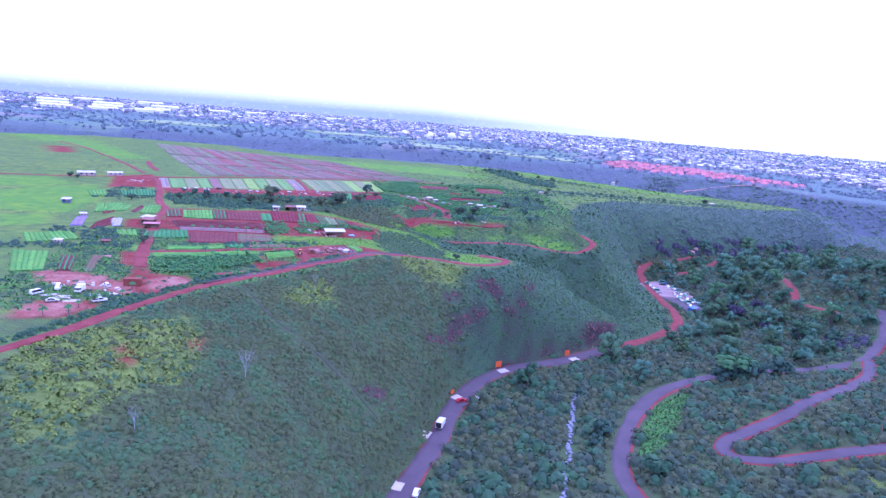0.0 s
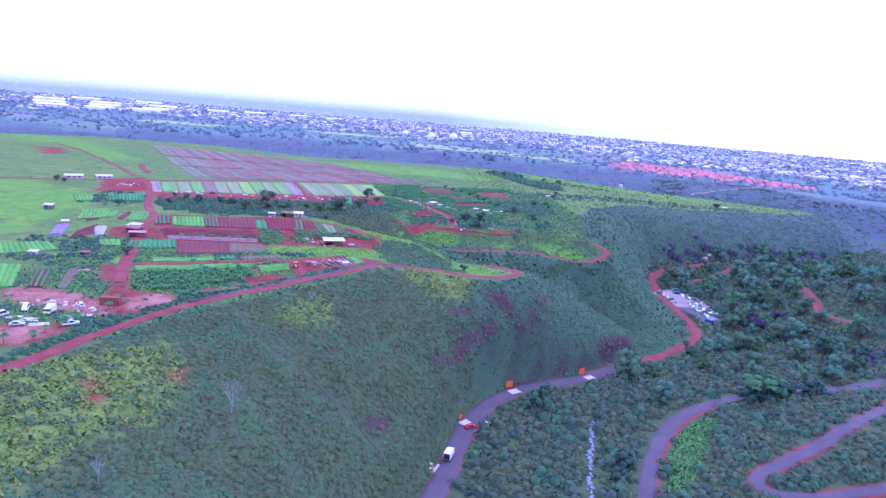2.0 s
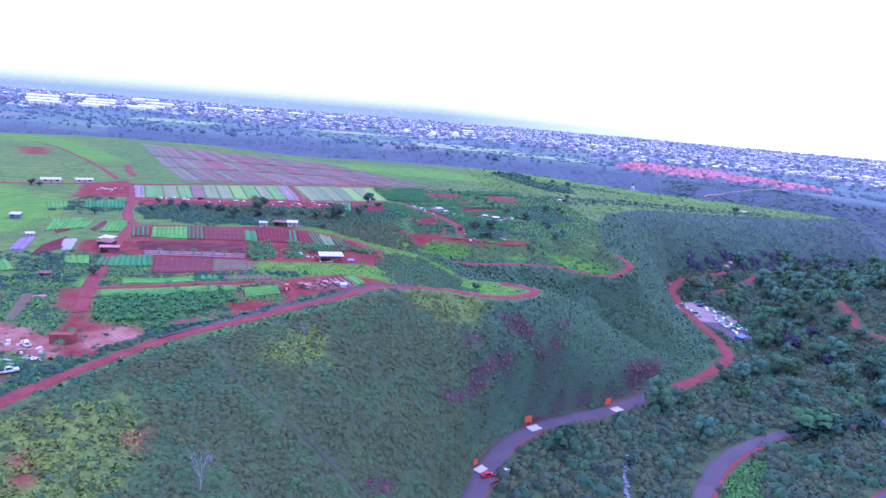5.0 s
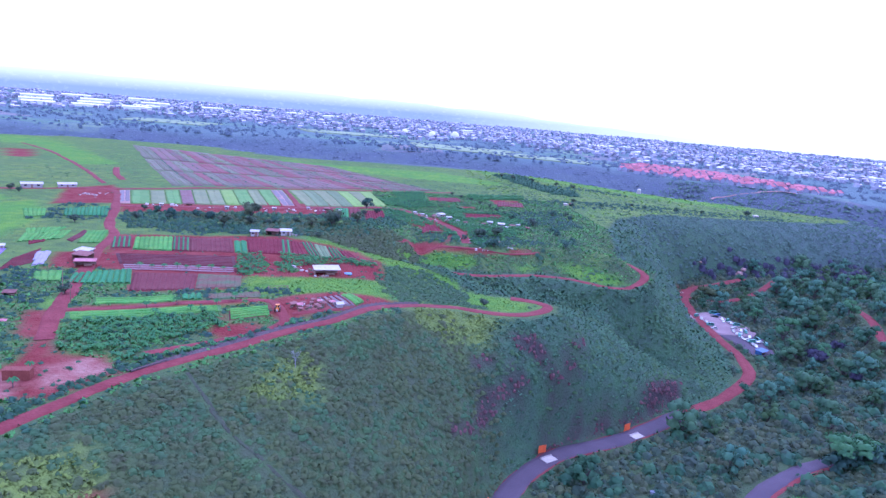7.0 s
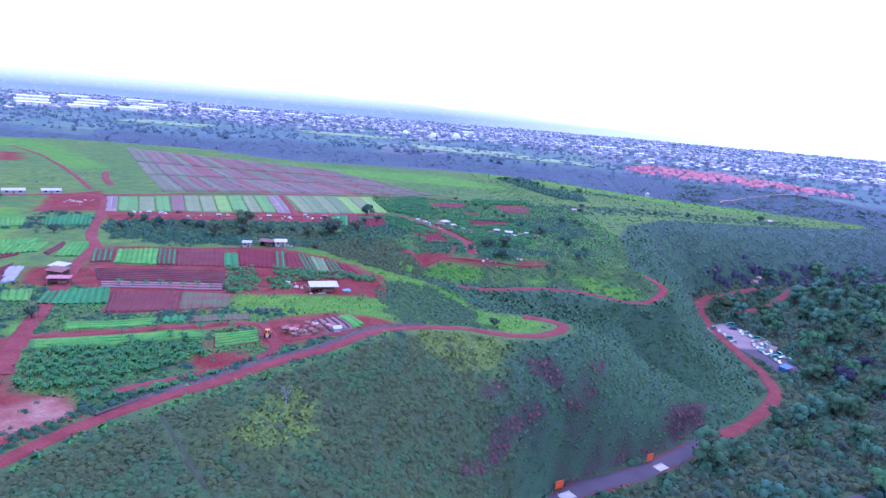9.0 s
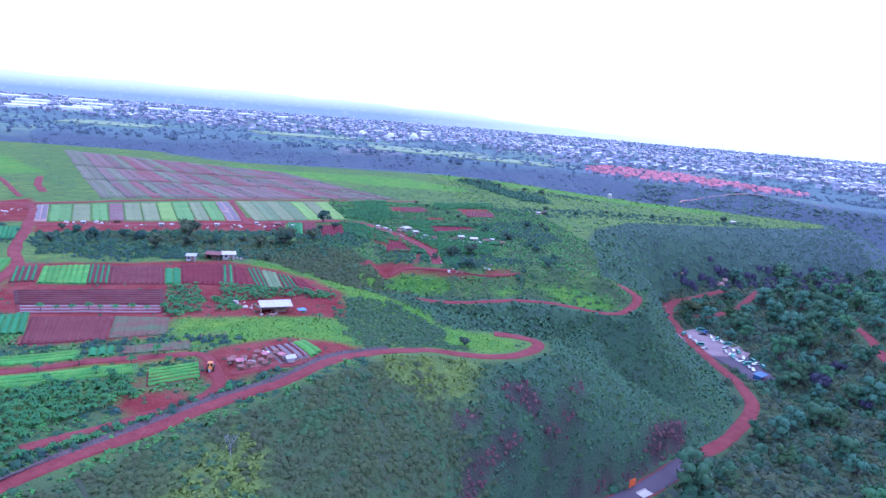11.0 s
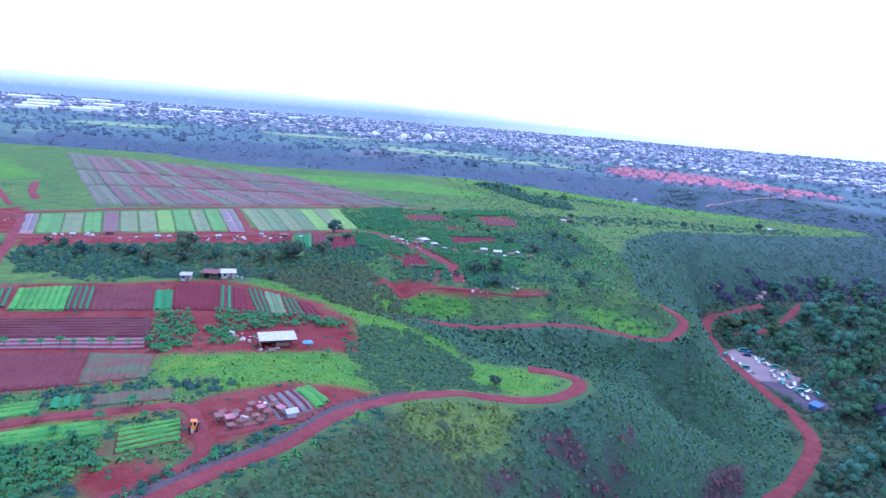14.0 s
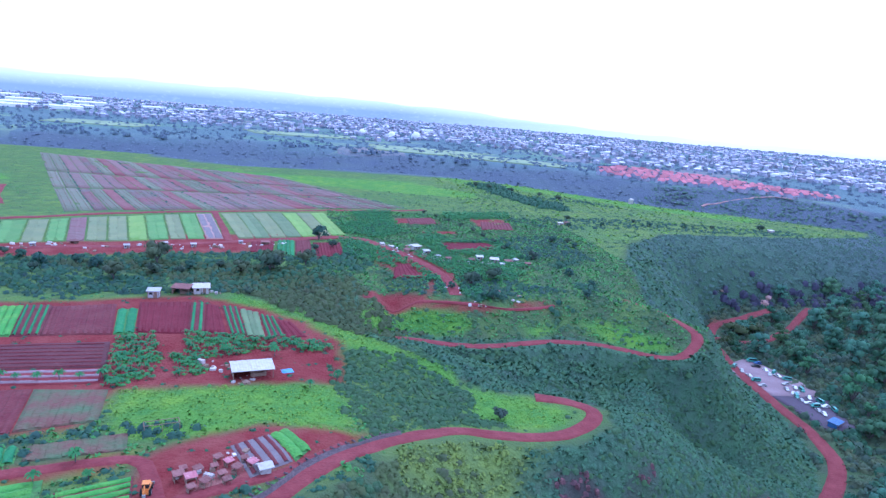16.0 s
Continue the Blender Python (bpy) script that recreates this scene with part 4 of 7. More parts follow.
# ---- kinds of things ----
WHITE_SHEET = surface("whitish_corrugated_sheet", (0.50, 0.48, 0.49), (0.58, 0.54, 0.53), (0.38, 0.28, 0.25), 1.6, 0.5, 0.5, 0.1)
RUST_SHEET = surface("rusty_corrugated_sheet", (0.19, 0.075, 0.070), (0.25, 0.12, 0.11), (0.14, 0.05, 0.05), 1.2, 0.4, 0.7, 0.2, spread=0.2)
GREY_SHEET = surface("grey_corrugated_sheet", (0.42, 0.42, 0.46), (0.50, 0.49, 0.52), (0.3, 0.27, 0.27), 1.4, 0.4, 0.55, 0.1, spread=0.15)
BLUE_SHEET = surface("blue_corrugated_sheet", (0.060, 0.144, 0.330), (0.084, 0.180, 0.372), (0.048, 0.102, 0.240), 1.4, 0.4, 0.5, 0.1)
PINK_SHEET = surface("pinkish_tarpaulin", (0.42, 0.14, 0.17), (0.50, 0.22, 0.25), (0.32, 0.10, 0.12), 1.4, 0.4, 0.6, 0.15)
PLANK = surface("weathered_planks", (0.24, 0.16, 0.12), (0.30, 0.21, 0.16), (0.17, 0.11, 0.08), 0.7, 0.15, 0.9, 0.3, spread=0.15)
CONCRETE = surface("pale_concrete", (0.46, 0.41, 0.39), (0.54, 0.48, 0.45), (0.38, 0.30, 0.28), 1.5, 0.3, 0.9, 0.2)
WHITE_WALL = surface("whitewashed_wall", (0.420, 0.406, 0.406), (0.476, 0.462, 0.455), (0.315, 0.266, 0.252), 1.5, 0.4, 0.85, 0.1)
ORANGE = surface("orange_board", (0.72, 0.12, 0.03), (0.80, 0.17, 0.04), (0.6, 0.09, 0.03), 1.0, 0.3, 0.6, 0.1)
TYRE = surface("tyre_rubber", (0.02, 0.02, 0.02), (0.03, 0.03, 0.03), None, 0.5, 0.1, 0.85, 0.1)
STEEL = surface("dull_steel", (0.35, 0.35, 0.36), (0.42, 0.42, 0.43), None, 0.5, 0.1, 0.45, 0.0, metal=0.7)
DIGGER_PAINT = surface("orange_machine_paint", (0.72, 0.26, 0.05), (0.78, 0.32, 0.07), (0.5, 0.16, 0.06), 0.8, 0.2, 0.45, 0.05)
GLASS = surface("dark_window_glass", (0.02, 0.025, 0.03), (0.03, 0.035, 0.04), None, 0.6, 0.2, 0.08, 0.0, spec=0.6)
LAMP_GLASS = surface("lamp_glass", (0.6, 0.58, 0.55), (0.66, 0.64, 0.6), None, 0.3, 0.1, 0.2, 0.0)
TAIL_GLASS = surface("red_lamp_glass", (0.45, 0.02, 0.02), (0.5, 0.03, 0.03), None, 0.3, 0.1, 0.2, 0.0)
WATER_BLUE = surface("blue_tarpaulin", (0.12, 0.30, 0.60), (0.16, 0.36, 0.66), (0.1, 0.22, 0.45), 0.8, 0.2, 0.35, 0.2)


def paint(name, r, g, b):
    return surface(name, (r, g, b), (r * 1.08, g * 1.08, b * 1.08), (r * 0.85, g * 0.82, b * 0.8), 1.2, 0.3, 0.35, 0.0, spec=0.5)


def box(bm, x, y, z, sx, sy, sz, turn=0.0, taper=1.0):
    """A box that stands on z, its top narrowed by taper."""
    vs = []
    for up, k in ((0, 1.0), (sz, taper)):
        for a, b in ((-1, -1), (1, -1), (1, 1), (-1, 1)):
            p = Vector((a * sx / 2 * k, b * sy / 2 * k, 0))
            p.rotate(Euler((0, 0, turn)))
            vs.append(bm.verts.new((x + p.x, y + p.y, z + up)))
    for f in ((3, 2, 1, 0), (4, 5, 6, 7), (0, 1, 5, 4), (1, 2, 6, 5), (2, 3, 7, 6), (3, 0, 4, 7)):
        bm.faces.new([vs[k] for k in f])


def boxes(*rows):
    bm = bmesh.new()
    for row in rows:
        box(bm, *row)
    return bm


def sheet_roof(w, d, z_front, z_back, wave=0.3, thick=0.05, gap=()):
    """A corrugated sheet roof that slopes from back to front."""
    bm = bmesh.new()
    n = max(4, int(w / wave))
    grid = []
    for k in range(n + 1):
        x = -w / 2 + w * k / n
        bump = 0.035 if k % 2 else 0.0
        grid.append([bm.verts.new((x, s * d / 2, (z_front if s < 0 else z_back) + bump + t)) for s in (-1, 1) for t in (0, thick)])
    for a, b in zip(grid, grid[1:]):
        bm.faces.new((a[1], b[1], b[3], a[3]))
        bm.faces.new((a[0], a[2], b[2], b[0]))
        bm.faces.new((a[0], b[0], b[1], a[1]))
        bm.faces.new((a[2], a[3], b[3], b[2]))
    bm.faces.new((grid[0][0], grid[0][1], grid[0][3], grid[0][2]))
    bm.faces.new((grid[-1][0], grid[-1][2], grid[-1][3], grid[-1][1]))
    return bm


def shed(name, w, d, low, high, roof, wall, label, open_front=True, group=""):
    """A lean-to shed: posts, board walls, corrugated roof, a door."""
    t = tagged(new(name), label, "shed", group)
    part("roof", sheet_roof(w + 0.8, d + 0.9, low, high), roof, t)
    for x in (-w / 2, 0, w / 2):
        part("post", boxes((x, -d / 2, -0.4, 0.14, 0.14, low + 0.42)), PLANK, t)
        part("post", boxes((x, d / 2, -0.4, 0.14, 0.14, high + 0.35)), PLANK, t)
    part("back_wall", boxes((0, d / 2 - 0.1, -0.3, w - 0.2, 0.07, high + 0.15)), wall, t)
    part("side_wall", boxes((-w / 2 + 0.1, 0, -0.3, 0.07, d - 0.3, low + 0.2)), wall, t)
    if not open_front:
        part("side_wall", boxes((w / 2 - 0.1, 0, -0.3, 0.07, d - 0.3, low + 0.2)), wall, t)
        part("front_wall", boxes((0, -d / 2 + 0.1, -0.3, w - 0.2, 0.07, low + 0.2)), wall, t)
        part("door", boxes((w * 0.2, -d / 2 + 0.05, 0, 0.9, 0.06, 1.9)), PLANK, t)
        part("window", boxes((-w * 0.22, -d / 2 + 0.05, 1.0, 0.9, 0.05, 0.7)), GLASS, t)
    else:
        part("counter", boxes((w * 0.15, -d * 0.1, -0.1, w * 0.4, 0.8, 0.9)), PLANK, t)
    return t


def gable_house(name, w, d, h, rise, roof, wall, label, group="", category="house", windows=True):
    """A house with a pitched roof, door and windows."""
    t = tagged(new(name), label, category, group)
    bm = bmesh.new()
    pts = [(-d / 2, -0.5), (d / 2, -0.5), (d / 2, h), (0, h + rise), (-d / 2, h)]
    ends = [[bm.verts.new((x, y, z)) for y, z in pts] for x in (-w / 2, w / 2)]
    bm.faces.new(ends[0][::-1])
    bm.faces.new(ends[1])
    for k in range(5):
        bm.faces.new((ends[0][k], ends[0][(k + 1) % 5], ends[1][(k + 1) % 5], ends[1][k]))
    part("wall", bm, wall, t)
    bm = bmesh.new()
    over, lip = 0.4, 0.14
    for s in (-1, 1):
        run = [(0, h + rise + 0.06), (s * (d / 2 + over), h - rise * over / (d / 2) + 0.06)]
        a = [bm.verts.new((x, y, z + up)) for up in (0, lip) for x in (-w / 2 - over, w / 2 + over) for y, z in run]
        for f in ((0, 1, 3, 2), (4, 6, 7, 5), (0, 4, 5, 1), (2, 3, 7, 6), (1, 5, 7, 3), (0, 2, 6, 4)):
            bm.faces.new([a[k] for k in f])
    part("roof", bm, roof, t)
    if windows:
        part("door", boxes((0, -d / 2 - 0.03, 0, 1.0, 0.08, 2.0)), PLANK, t)
        for x in (-w * 0.3, w * 0.3):
            part("window", boxes((x, -d / 2 - 0.03, 0.9, 1.2, 0.08, 1.0)), GLASS, t)
    return t


def wheel(parent, x, y, r, wide):
    def disc(radius, w):
        bm = bmesh.new()
        limb(bm, (0, -w / 2, 0), (0, w / 2, 0), radius, radius, 12)
        return bm
    t = part("tyre", disc(r, wide), TYRE, parent)
    t.location = (x, y, r)
    part("rim", disc(r * 0.55, wide + 0.03), STEEL, t)


def profile(pts, half, narrow=0.0, top=0.0):
    """A body from a side outline, drawn in above a height."""
    bm = bmesh.new()
    ends = []
    for s in (-1, 1):
        ends.append([bm.verts.new((x, s * (half - (narrow if z > top else 0)), z)) for x, z in pts])
    bm.faces.new(ends[0][::-1])
    bm.faces.new(ends[1])
    for k in range(len(pts)):
        j = (k + 1) % len(pts)
        bm.faces.new((ends[0][k], ends[0][j], ends[1][j], ends[1][k]))
    bmesh.ops.recalc_face_normals(bm, faces=bm.faces)
    return bm


def car(colour, label, kind="car"):
    t = tagged(new(kind), label, "car")
    if kind == "pickup":
        low = [(-2.5, 0.45), (2.4, 0.45), (2.45, 0.95), (1.1, 1.05), (-2.5, 1.0)]
        cab = [(-0.7, 1.02), (1.2, 1.02), (0.6, 1.65), (-0.55, 1.68)]
        ends, base = 2.42, 3.0
    elif kind == "van":
        low = [(-2.3, 0.45), (2.25, 0.45), (2.3, 1.05), (1.9, 1.15), (-2.3, 1.15)]
        cab = [(-2.28, 1.13), (1.85, 1.13), (1.25, 1.95), (-2.2, 1.98)]
        ends, base = 2.28, 2.7
    else:
        low = [(-2.15, 0.4), (2.1, 0.4), (2.15, 0.75), (0.95, 0.92), (-1.6, 0.95), (-2.15, 0.85)]
        cab = [(-1.75, 0.92), (1.0, 0.92), (0.35, 1.42), (-1.1, 1.44)]
        ends, base = 2.12, 2.6
    body = part("body", profile(low, 0.86), colour, t)
    part("cabin", profile(cab, 0.80, 0.12, 1.2), colour, t)
    inner = [(x * 0.93 + 0.02, z * 0.97 + 0.02) for x, z in cab]
    part("window", profile(inner, 0.82, 0.12, 1.2), GLASS, t)
    if kind == "pickup":
        part("load_bed", boxes((-1.6, 0, 0.98, 1.6, 1.4, 0.06)), TYRE, t)
    for x in (-base / 2, base / 2):
        for y in (-0.78, 0.78):
            wheel(t, x, y, 0.33, 0.22)
    for y in (-0.6, 0.6):
        part("headlight", boxes((ends, y, 0.62, 0.06, 0.3, 0.16)), LAMP_GLASS, body)
        part("tail_light", boxes((-ends - 0.02, y, 0.65, 0.06, 0.22, 0.16)), TAIL_GLASS, body)
    return t


def box_truck(colour, label, length=6.5):
    t = tagged(new("box_truck"), label, "truck")
    cab = [(length / 2 - 1.7, 0.55), (length / 2, 0.55), (length / 2, 1.3), (length / 2 - 0.25, 2.25), (length / 2 - 1.7, 2.3)]
    part("cab", profile(cab, 1.0), colour, t)
    glass = [(length / 2 - 1.1, 1.35), (length / 2 + 0.03, 1.35), (length / 2 - 0.2, 2.1), (length / 2 - 1.1, 2.1)]
    part("window", profile(glass, 1.02), GLASS, t)
    part("chassis", boxes((0, 0, 0.5, length, 0.9, 0.25)), TYRE, t)
    part("cargo_box", boxes((-0.9, 0, 0.8, length - 1.9, 2.2, 2.1)), colour, t)
    part("rear_door", boxes((-length / 2 + 0.0, 0, 0.95, 0.06, 1.9, 1.8)), GLASS, t)
    for x in (-length * 0.28, length * 0.34):
        for y in (-0.9, 0.9):
            wheel(t, x, y, 0.45, 0.3)
    return t


def digger(label):
    t = tagged(new("backhoe_loader"), label, "digger")
    part("chassis", profile([(-1.6, 0.6), (2.0, 0.6), (2.1, 1.25), (0.4, 1.35), (-1.6, 1.1)], 0.55), DIGGER_PAINT, t)
    cabin = part("cabin", boxes((-0.5, 0, 1.1, 1.4, 1.3, 0.5)), DIGGER_PAINT, t)
    part("window", boxes((-0.5, 0, 1.6, 1.25, 1.2, 0.9)), GLASS, cabin)
    part("cabin_roof", boxes((-0.5, 0, 2.5, 1.5, 1.4, 0.12)), DIGGER_PAINT, cabin)
    for y in (-0.8, 0.8):
        wheel(t, -0.9, y, 0.72, 0.42)
        wheel(t, 1.35, y, 0.48, 0.34)
        bm = bmesh.new()
        limb(bm, (0.3, y * 0.7, 1.2), (2.7, y * 0.7, 0.55), 0.1, 0.1, 5)
        part("loader_arm", bm, DIGGER_PAINT, t)
    part("front_bucket", profile([(2.6, 0.1), (3.3, 0.05), (2.9, 0.35), (2.8, 0.8), (2.6, 0.8)], 1.05), STEEL, t)
    for a, b in (((-1.6, 0, 1.0), (-2.3, 0, 2.9)), ((-2.3, 0, 2.9), (-3.2, 0, 1.6))):
        bm = bmesh.new()
        limb(bm, a, b, 0.14, 0.1, 6)
        part("boom", bm, DIGGER_PAINT, t)
    part("rear_bucket", profile([(-3.5, 0.9), (-3.0, 0.9), (-3.05, 1.6), (-3.4, 1.5)], 0.3), STEEL, t)
    return t


def shelter(roof, label):
    """A low animal shelter: a small rusty roof on posts over a plank pen."""
    t = tagged(new("animal_shelter"), label, "shelter", "small shelters in the red yard")
    part("roof", sheet_roof(1.9, 1.6, 1.15, 1.4), roof, t)
    for x in (-0.75, 0.75):
        for y in (-0.6, 0.6):
            part("post", boxes((x, y, -0.3, 0.09, 0.09, 1.55)), PLANK, t)
    part("pen_board", boxes((0, 0.62, 0.0, 1.5, 0.05, 0.6)), PLANK, t)
    part("pen_board", boxes((-0.78, 0, 0.0, 0.05, 1.2, 0.5)), PLANK, t)
    return t


def hoarding(wide, tall, label):
    t = tagged(new("orange_hoarding"), label, "hoarding", "orange boards beside the valley road")
    for k in range(3):
        part("panel", boxes(((k - 1) * wide / 3, 0, 0.5 + 0.05 * (k % 2), wide / 3 - 0.05, 0.08, tall - 0.4)), ORANGE, t)
    for x in (-wide / 2 + 0.2, wide / 2 - 0.2):
        part("post", boxes((x, 0.12, -0.8, 0.14, 0.14, tall + 0.9)), PLANK, t)
    part("rail", boxes((0, 0.1, tall * 0.5, wide, 0.06, 0.12)), PLANK, t)
    return t


def culvert_slab(w, d, label):
    t = tagged(new("culvert_slab"), label, "slab", "concrete slabs beside the valley road")
    part("slab", boxes((0, 0, -0.5, w, d, 0.85, 0, 0.96)), CONCRETE, t)
    part("kerb", boxes((0, d / 2 - 0.15, 0.3, w * 0.96, 0.25, 0.35)), CONCRETE, t)
    part("step", boxes((-w / 2 - 0.5, -d * 0.2, -0.5, 1.1, d * 0.5, 0.55)), CONCRETE, t)
    return t


def pole(name, tall, label):
    t = tagged(new(name), label, "pole")
    bm = bmesh.new()
    limb(bm, (0, 0, -0.8), (0, 0, tall), 0.13, 0.09, 7)
    part("shaft", bm, PLANK, t)
    part("cross_arm", boxes((0, 0, tall - 0.7, 1.8, 0.1, 0.12)), PLANK, t)
    for x in (-0.75, 0, 0.75):
        part("insulator", boxes((x, 0, tall - 0.58, 0.08, 0.08, 0.18)), WHITE_WALL, t)
    return t


def boulder(seed, r, material, label):
    rng = np.random.default_rng(seed)
    bm = bmesh.new()
    bmesh.ops.create_icosphere(bm, subdivisions=2, radius=r)
    for v in bm.verts:
        v.co *= 1 + 0.35 * noise.noise(v.co * 1.3 / r + Vector((seed, 0, 0)))
        v.co.z *= 0.65
    ob = part("boulder", bm, material)
    return tagged(ob, label, "rock")



# ---- the town beyond the gulch ----
RED_TILES = surface("red_roof_tiles", (0.42, 0.14, 0.17), (0.50, 0.20, 0.23), (0.36, 0.13, 0.16), 6, 1.0, 0.8, 0.1, spread=0.25)
# roof and wall colours of the town include the blue-grey of haze
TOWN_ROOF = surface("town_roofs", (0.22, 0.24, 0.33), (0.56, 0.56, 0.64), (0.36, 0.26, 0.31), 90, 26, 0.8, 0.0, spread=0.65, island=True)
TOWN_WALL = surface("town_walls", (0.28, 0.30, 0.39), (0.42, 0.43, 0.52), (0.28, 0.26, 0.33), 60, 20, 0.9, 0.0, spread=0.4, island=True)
SHED_ROOF = surface("white_factory_roof", (0.80, 0.80, 0.82), (0.86, 0.86, 0.88), (0.66, 0.66, 0.70), 30, 8, 0.5, 0.0, spread=0.06)
PALE_FIELD = surface("pale_town_field", (0.23, 0.30, 0.17), (0.29, 0.35, 0.20), (0.18, 0.24, 0.17), 60, 12, bump=0.1)
LAGOON = surface("pale_water", (0.55, 0.60, 0.66), (0.60, 0.66, 0.72), None, 80, 20, 0.12, 0.05, spec=0.6)


def simple_houses(name, xy, rng, sizes, heights, roof, wall, label):
    """Far houses: walls and pitched roofs, one mesh for the walls and one for the roofs."""
    walls, roofs = [], []
    z = height(xy[:, 0], xy[:, 1])
    for (x, y), g in zip(xy, z):
        w, d, h = rng.uniform(*sizes), rng.uniform(*sizes) * 0.75, rng.uniform(*heights)
        a = rng.choice((0.0, 1.57)) + rng.normal(0, 0.12) + 0.5
        c, s = math.cos(a), math.sin(a)

        def at(u, v, up):
            return (x + c * u - s * v, y + s * u + c * v, g + up)
        p = [(-w / 2, -d / 2), (w / 2, -d / 2), (w / 2, d / 2), (-w / 2, d / 2)]
        for (u0, v0), (u1, v1) in zip(p, p[1:] + p[:1]):
            walls.append([at(u0, v0, -1), at(u1, v1, -1), at(u1, v1, h), at(u0, v0, h)])
        r, o = h + d * 0.28, 0.5
        roofs.append([at(-w / 2 - o, -d / 2 - o, h - 0.1), at(w / 2 + o, -d / 2 - o, h - 0.1), at(w / 2 - d * 0.2, 0, r), at(-w / 2 + d * 0.2, 0, r)])
        roofs.append([at(w / 2 + o, d / 2 + o, h - 0.1), at(-w / 2 - o, d / 2 + o, h - 0.1), at(-w / 2 + d * 0.2, 0, r), at(w / 2 - d * 0.2, 0, r)])
        roofs.append([at(-w / 2 - o, d / 2 + o, h - 0.1), at(-w / 2 - o, -d / 2 - o, h - 0.1), at(-w / 2 + d * 0.2, 0, r), at(-w / 2 + d * 0.2, 0.01, r)])
        roofs.append([at(w / 2 + o, -d / 2 - o, h - 0.1), at(w / 2 + o, d / 2 + o, h - 0.1), at(w / 2 - d * 0.2, 0.01, r), at(w / 2 - d * 0.2, 0, r)])
    t = new(name, quad_mesh(name, np.array(walls).reshape(-1, 3), np.arange(len(walls) * 4).reshape(-1, 4), wall))
    tagged(t, label, "houses", kind="stuff")
    r = new("roofs", quad_mesh("roofs", np.array(roofs).reshape(-1, 3), np.arange(len(roofs) * 4).reshape(-1, 4), roof))
    r.parent = t
    return t



# ---- setting ----
def ribbon_of(name, material, label, lines, lift=0.12):
    line, zs, width = lines[name]
    ob = ribbon(name, line, zs, width, material, lift, seed=len(name))
    return tagged(ob, label, "road", kind="structure")


build_ground()
ribbon_of("valley_road", ASPHALT, "grey worn asphalt road along the foot of the hill", LINES)
ribbon_of("valley_track", TRACK_SOIL, "red dirt road curving through the valley", LINES)
ribbon_of("side_road", ASPHALT, "grey asphalt road with red dirt shoulders", LINES)
ribbon_of("loop_road", ASPHALT, "grey asphalt road bending round a grassy knoll", LINES)
ribbon_of("rim_track", TRACK_SOIL, "red dirt track along the plateau rim", LINES)
ribbon_of("fork_track", TRACK_SOIL, "red dirt track climbing the far slope", LINES)
ribbon_of("bend_track", TRACK_SOIL, "short bend of red dirt track among trees", LINES)
ribbon_of("spur_track", TRACK_SOIL, "red dirt track round the farther spur", LINES)
for track_name in TRACKS:
    if track_name == "path":
        ribbon_of(track_name, TRENCH, "narrow overgrown trench down the hillside", TRACKS, 0.05)
    elif track_name == "far_track":
        ribbon_of(track_name, DUSTY_SOIL, "pale dirt track on the far slope", TRACKS, 0.3)
    else:
        ribbon_of(track_name, TRACK_SOIL, "red dirt track between farm plots", TRACKS, 0.11)


def shoulder(name, base, side, wide, material, label, rise=0.0):
    """A strip along one side of a road; rise lifts its outer edge into a bank."""
    line, zs, width = LINES[base] if isinstance(base, str) else base
    p = np.array(line)
    t = np.gradient(p, axis=0)
    t /= np.linalg.norm(t, axis=1)[:, None]
    out = np.stack([-t[:, 1], t[:, 0]], 1) * side
    rng = np.random.default_rng(len(name))
    wob = np.convolve(np.pad(rng.normal(0, 0.5, len(p)), 3, mode="edge"), np.ones(7) / 7, "valid")
    x, y, z = [], [], []
    for k, (o, up) in enumerate(((width / 2 - 0.5, 0.02), (width / 2 + wide * 0.5, rise * 0.55), (width / 2 + wide, rise), (width / 2 + wide + 0.7, rise - 0.8))):
        q = p + out * (o + (wob * 1.2 if k else 0))[:, None] if k else p + out * o
        x.append(q[:, 0])
        y.append(q[:, 1])
        z.append(zs + 0.1 + up + (rng.normal(0, 0.12 * rise, len(p)) if k else 0))
    me = grid_mesh(name, np.array(x), np.array(y), np.array(z))
    me.materials.append(material)
    return tagged(new(name, me), label, "road edge", kind="structure")


shoulder("side_road_shoulder", "side_road", -1, 1.2, TRACK_SOIL, "red dirt shoulder of the asphalt road")
for name, wider in (("loop_road", 1.8), ("valley_road", 0.5)):
    line, zs, width = LINES[name]
    ob = ribbon(name + "_shoulder", line, zs, width + wider, TRACK_SOIL, 0.07, 0.5, 7)
    tagged(ob, "red dirt shoulder of the asphalt road", "road edge", kind="structure")
rim_line, rim_zs, rim_width = LINES["rim_track"]
shoulder("rim_bank", (rim_line[104:150], rim_zs[104:150], rim_width), 1, 0.45, GREY_BANK, "grey rubble bank above the rim track", 0.6)

# ---- fields ----
plot("lettuce", (-95.0, 348.1), (-82.1, 353.5), (-75.4, 328.4), (-88.9, 326.7))
plot("stripes", (-82.1, 353.5), (-75.4, 354.5), (-69.0, 329.2), (-75.4, 328.4))
plot("brown", (-75.0, 353.1), (-59.0, 356.4), (-52.9, 331.3), (-69.0, 329.2))
plot("lettuce_dark", (-57.2, 351.3), (-52.2, 352.7), (-48.0, 332.0), (-52.7, 331.3))
plot("dark", (-53.4, 358.9), (-39.7, 361.2), (-35.3, 333.6), (-47.7, 333.1))
plot("stripes", (-39.4, 360.5), (-35.4, 360.5), (-31.4, 335.1), (-35.4, 334.2))
plot("dark", (-35.0, 359.9), (-31.3, 358.5), (-25.4, 333.6), (-31.3, 334.5))
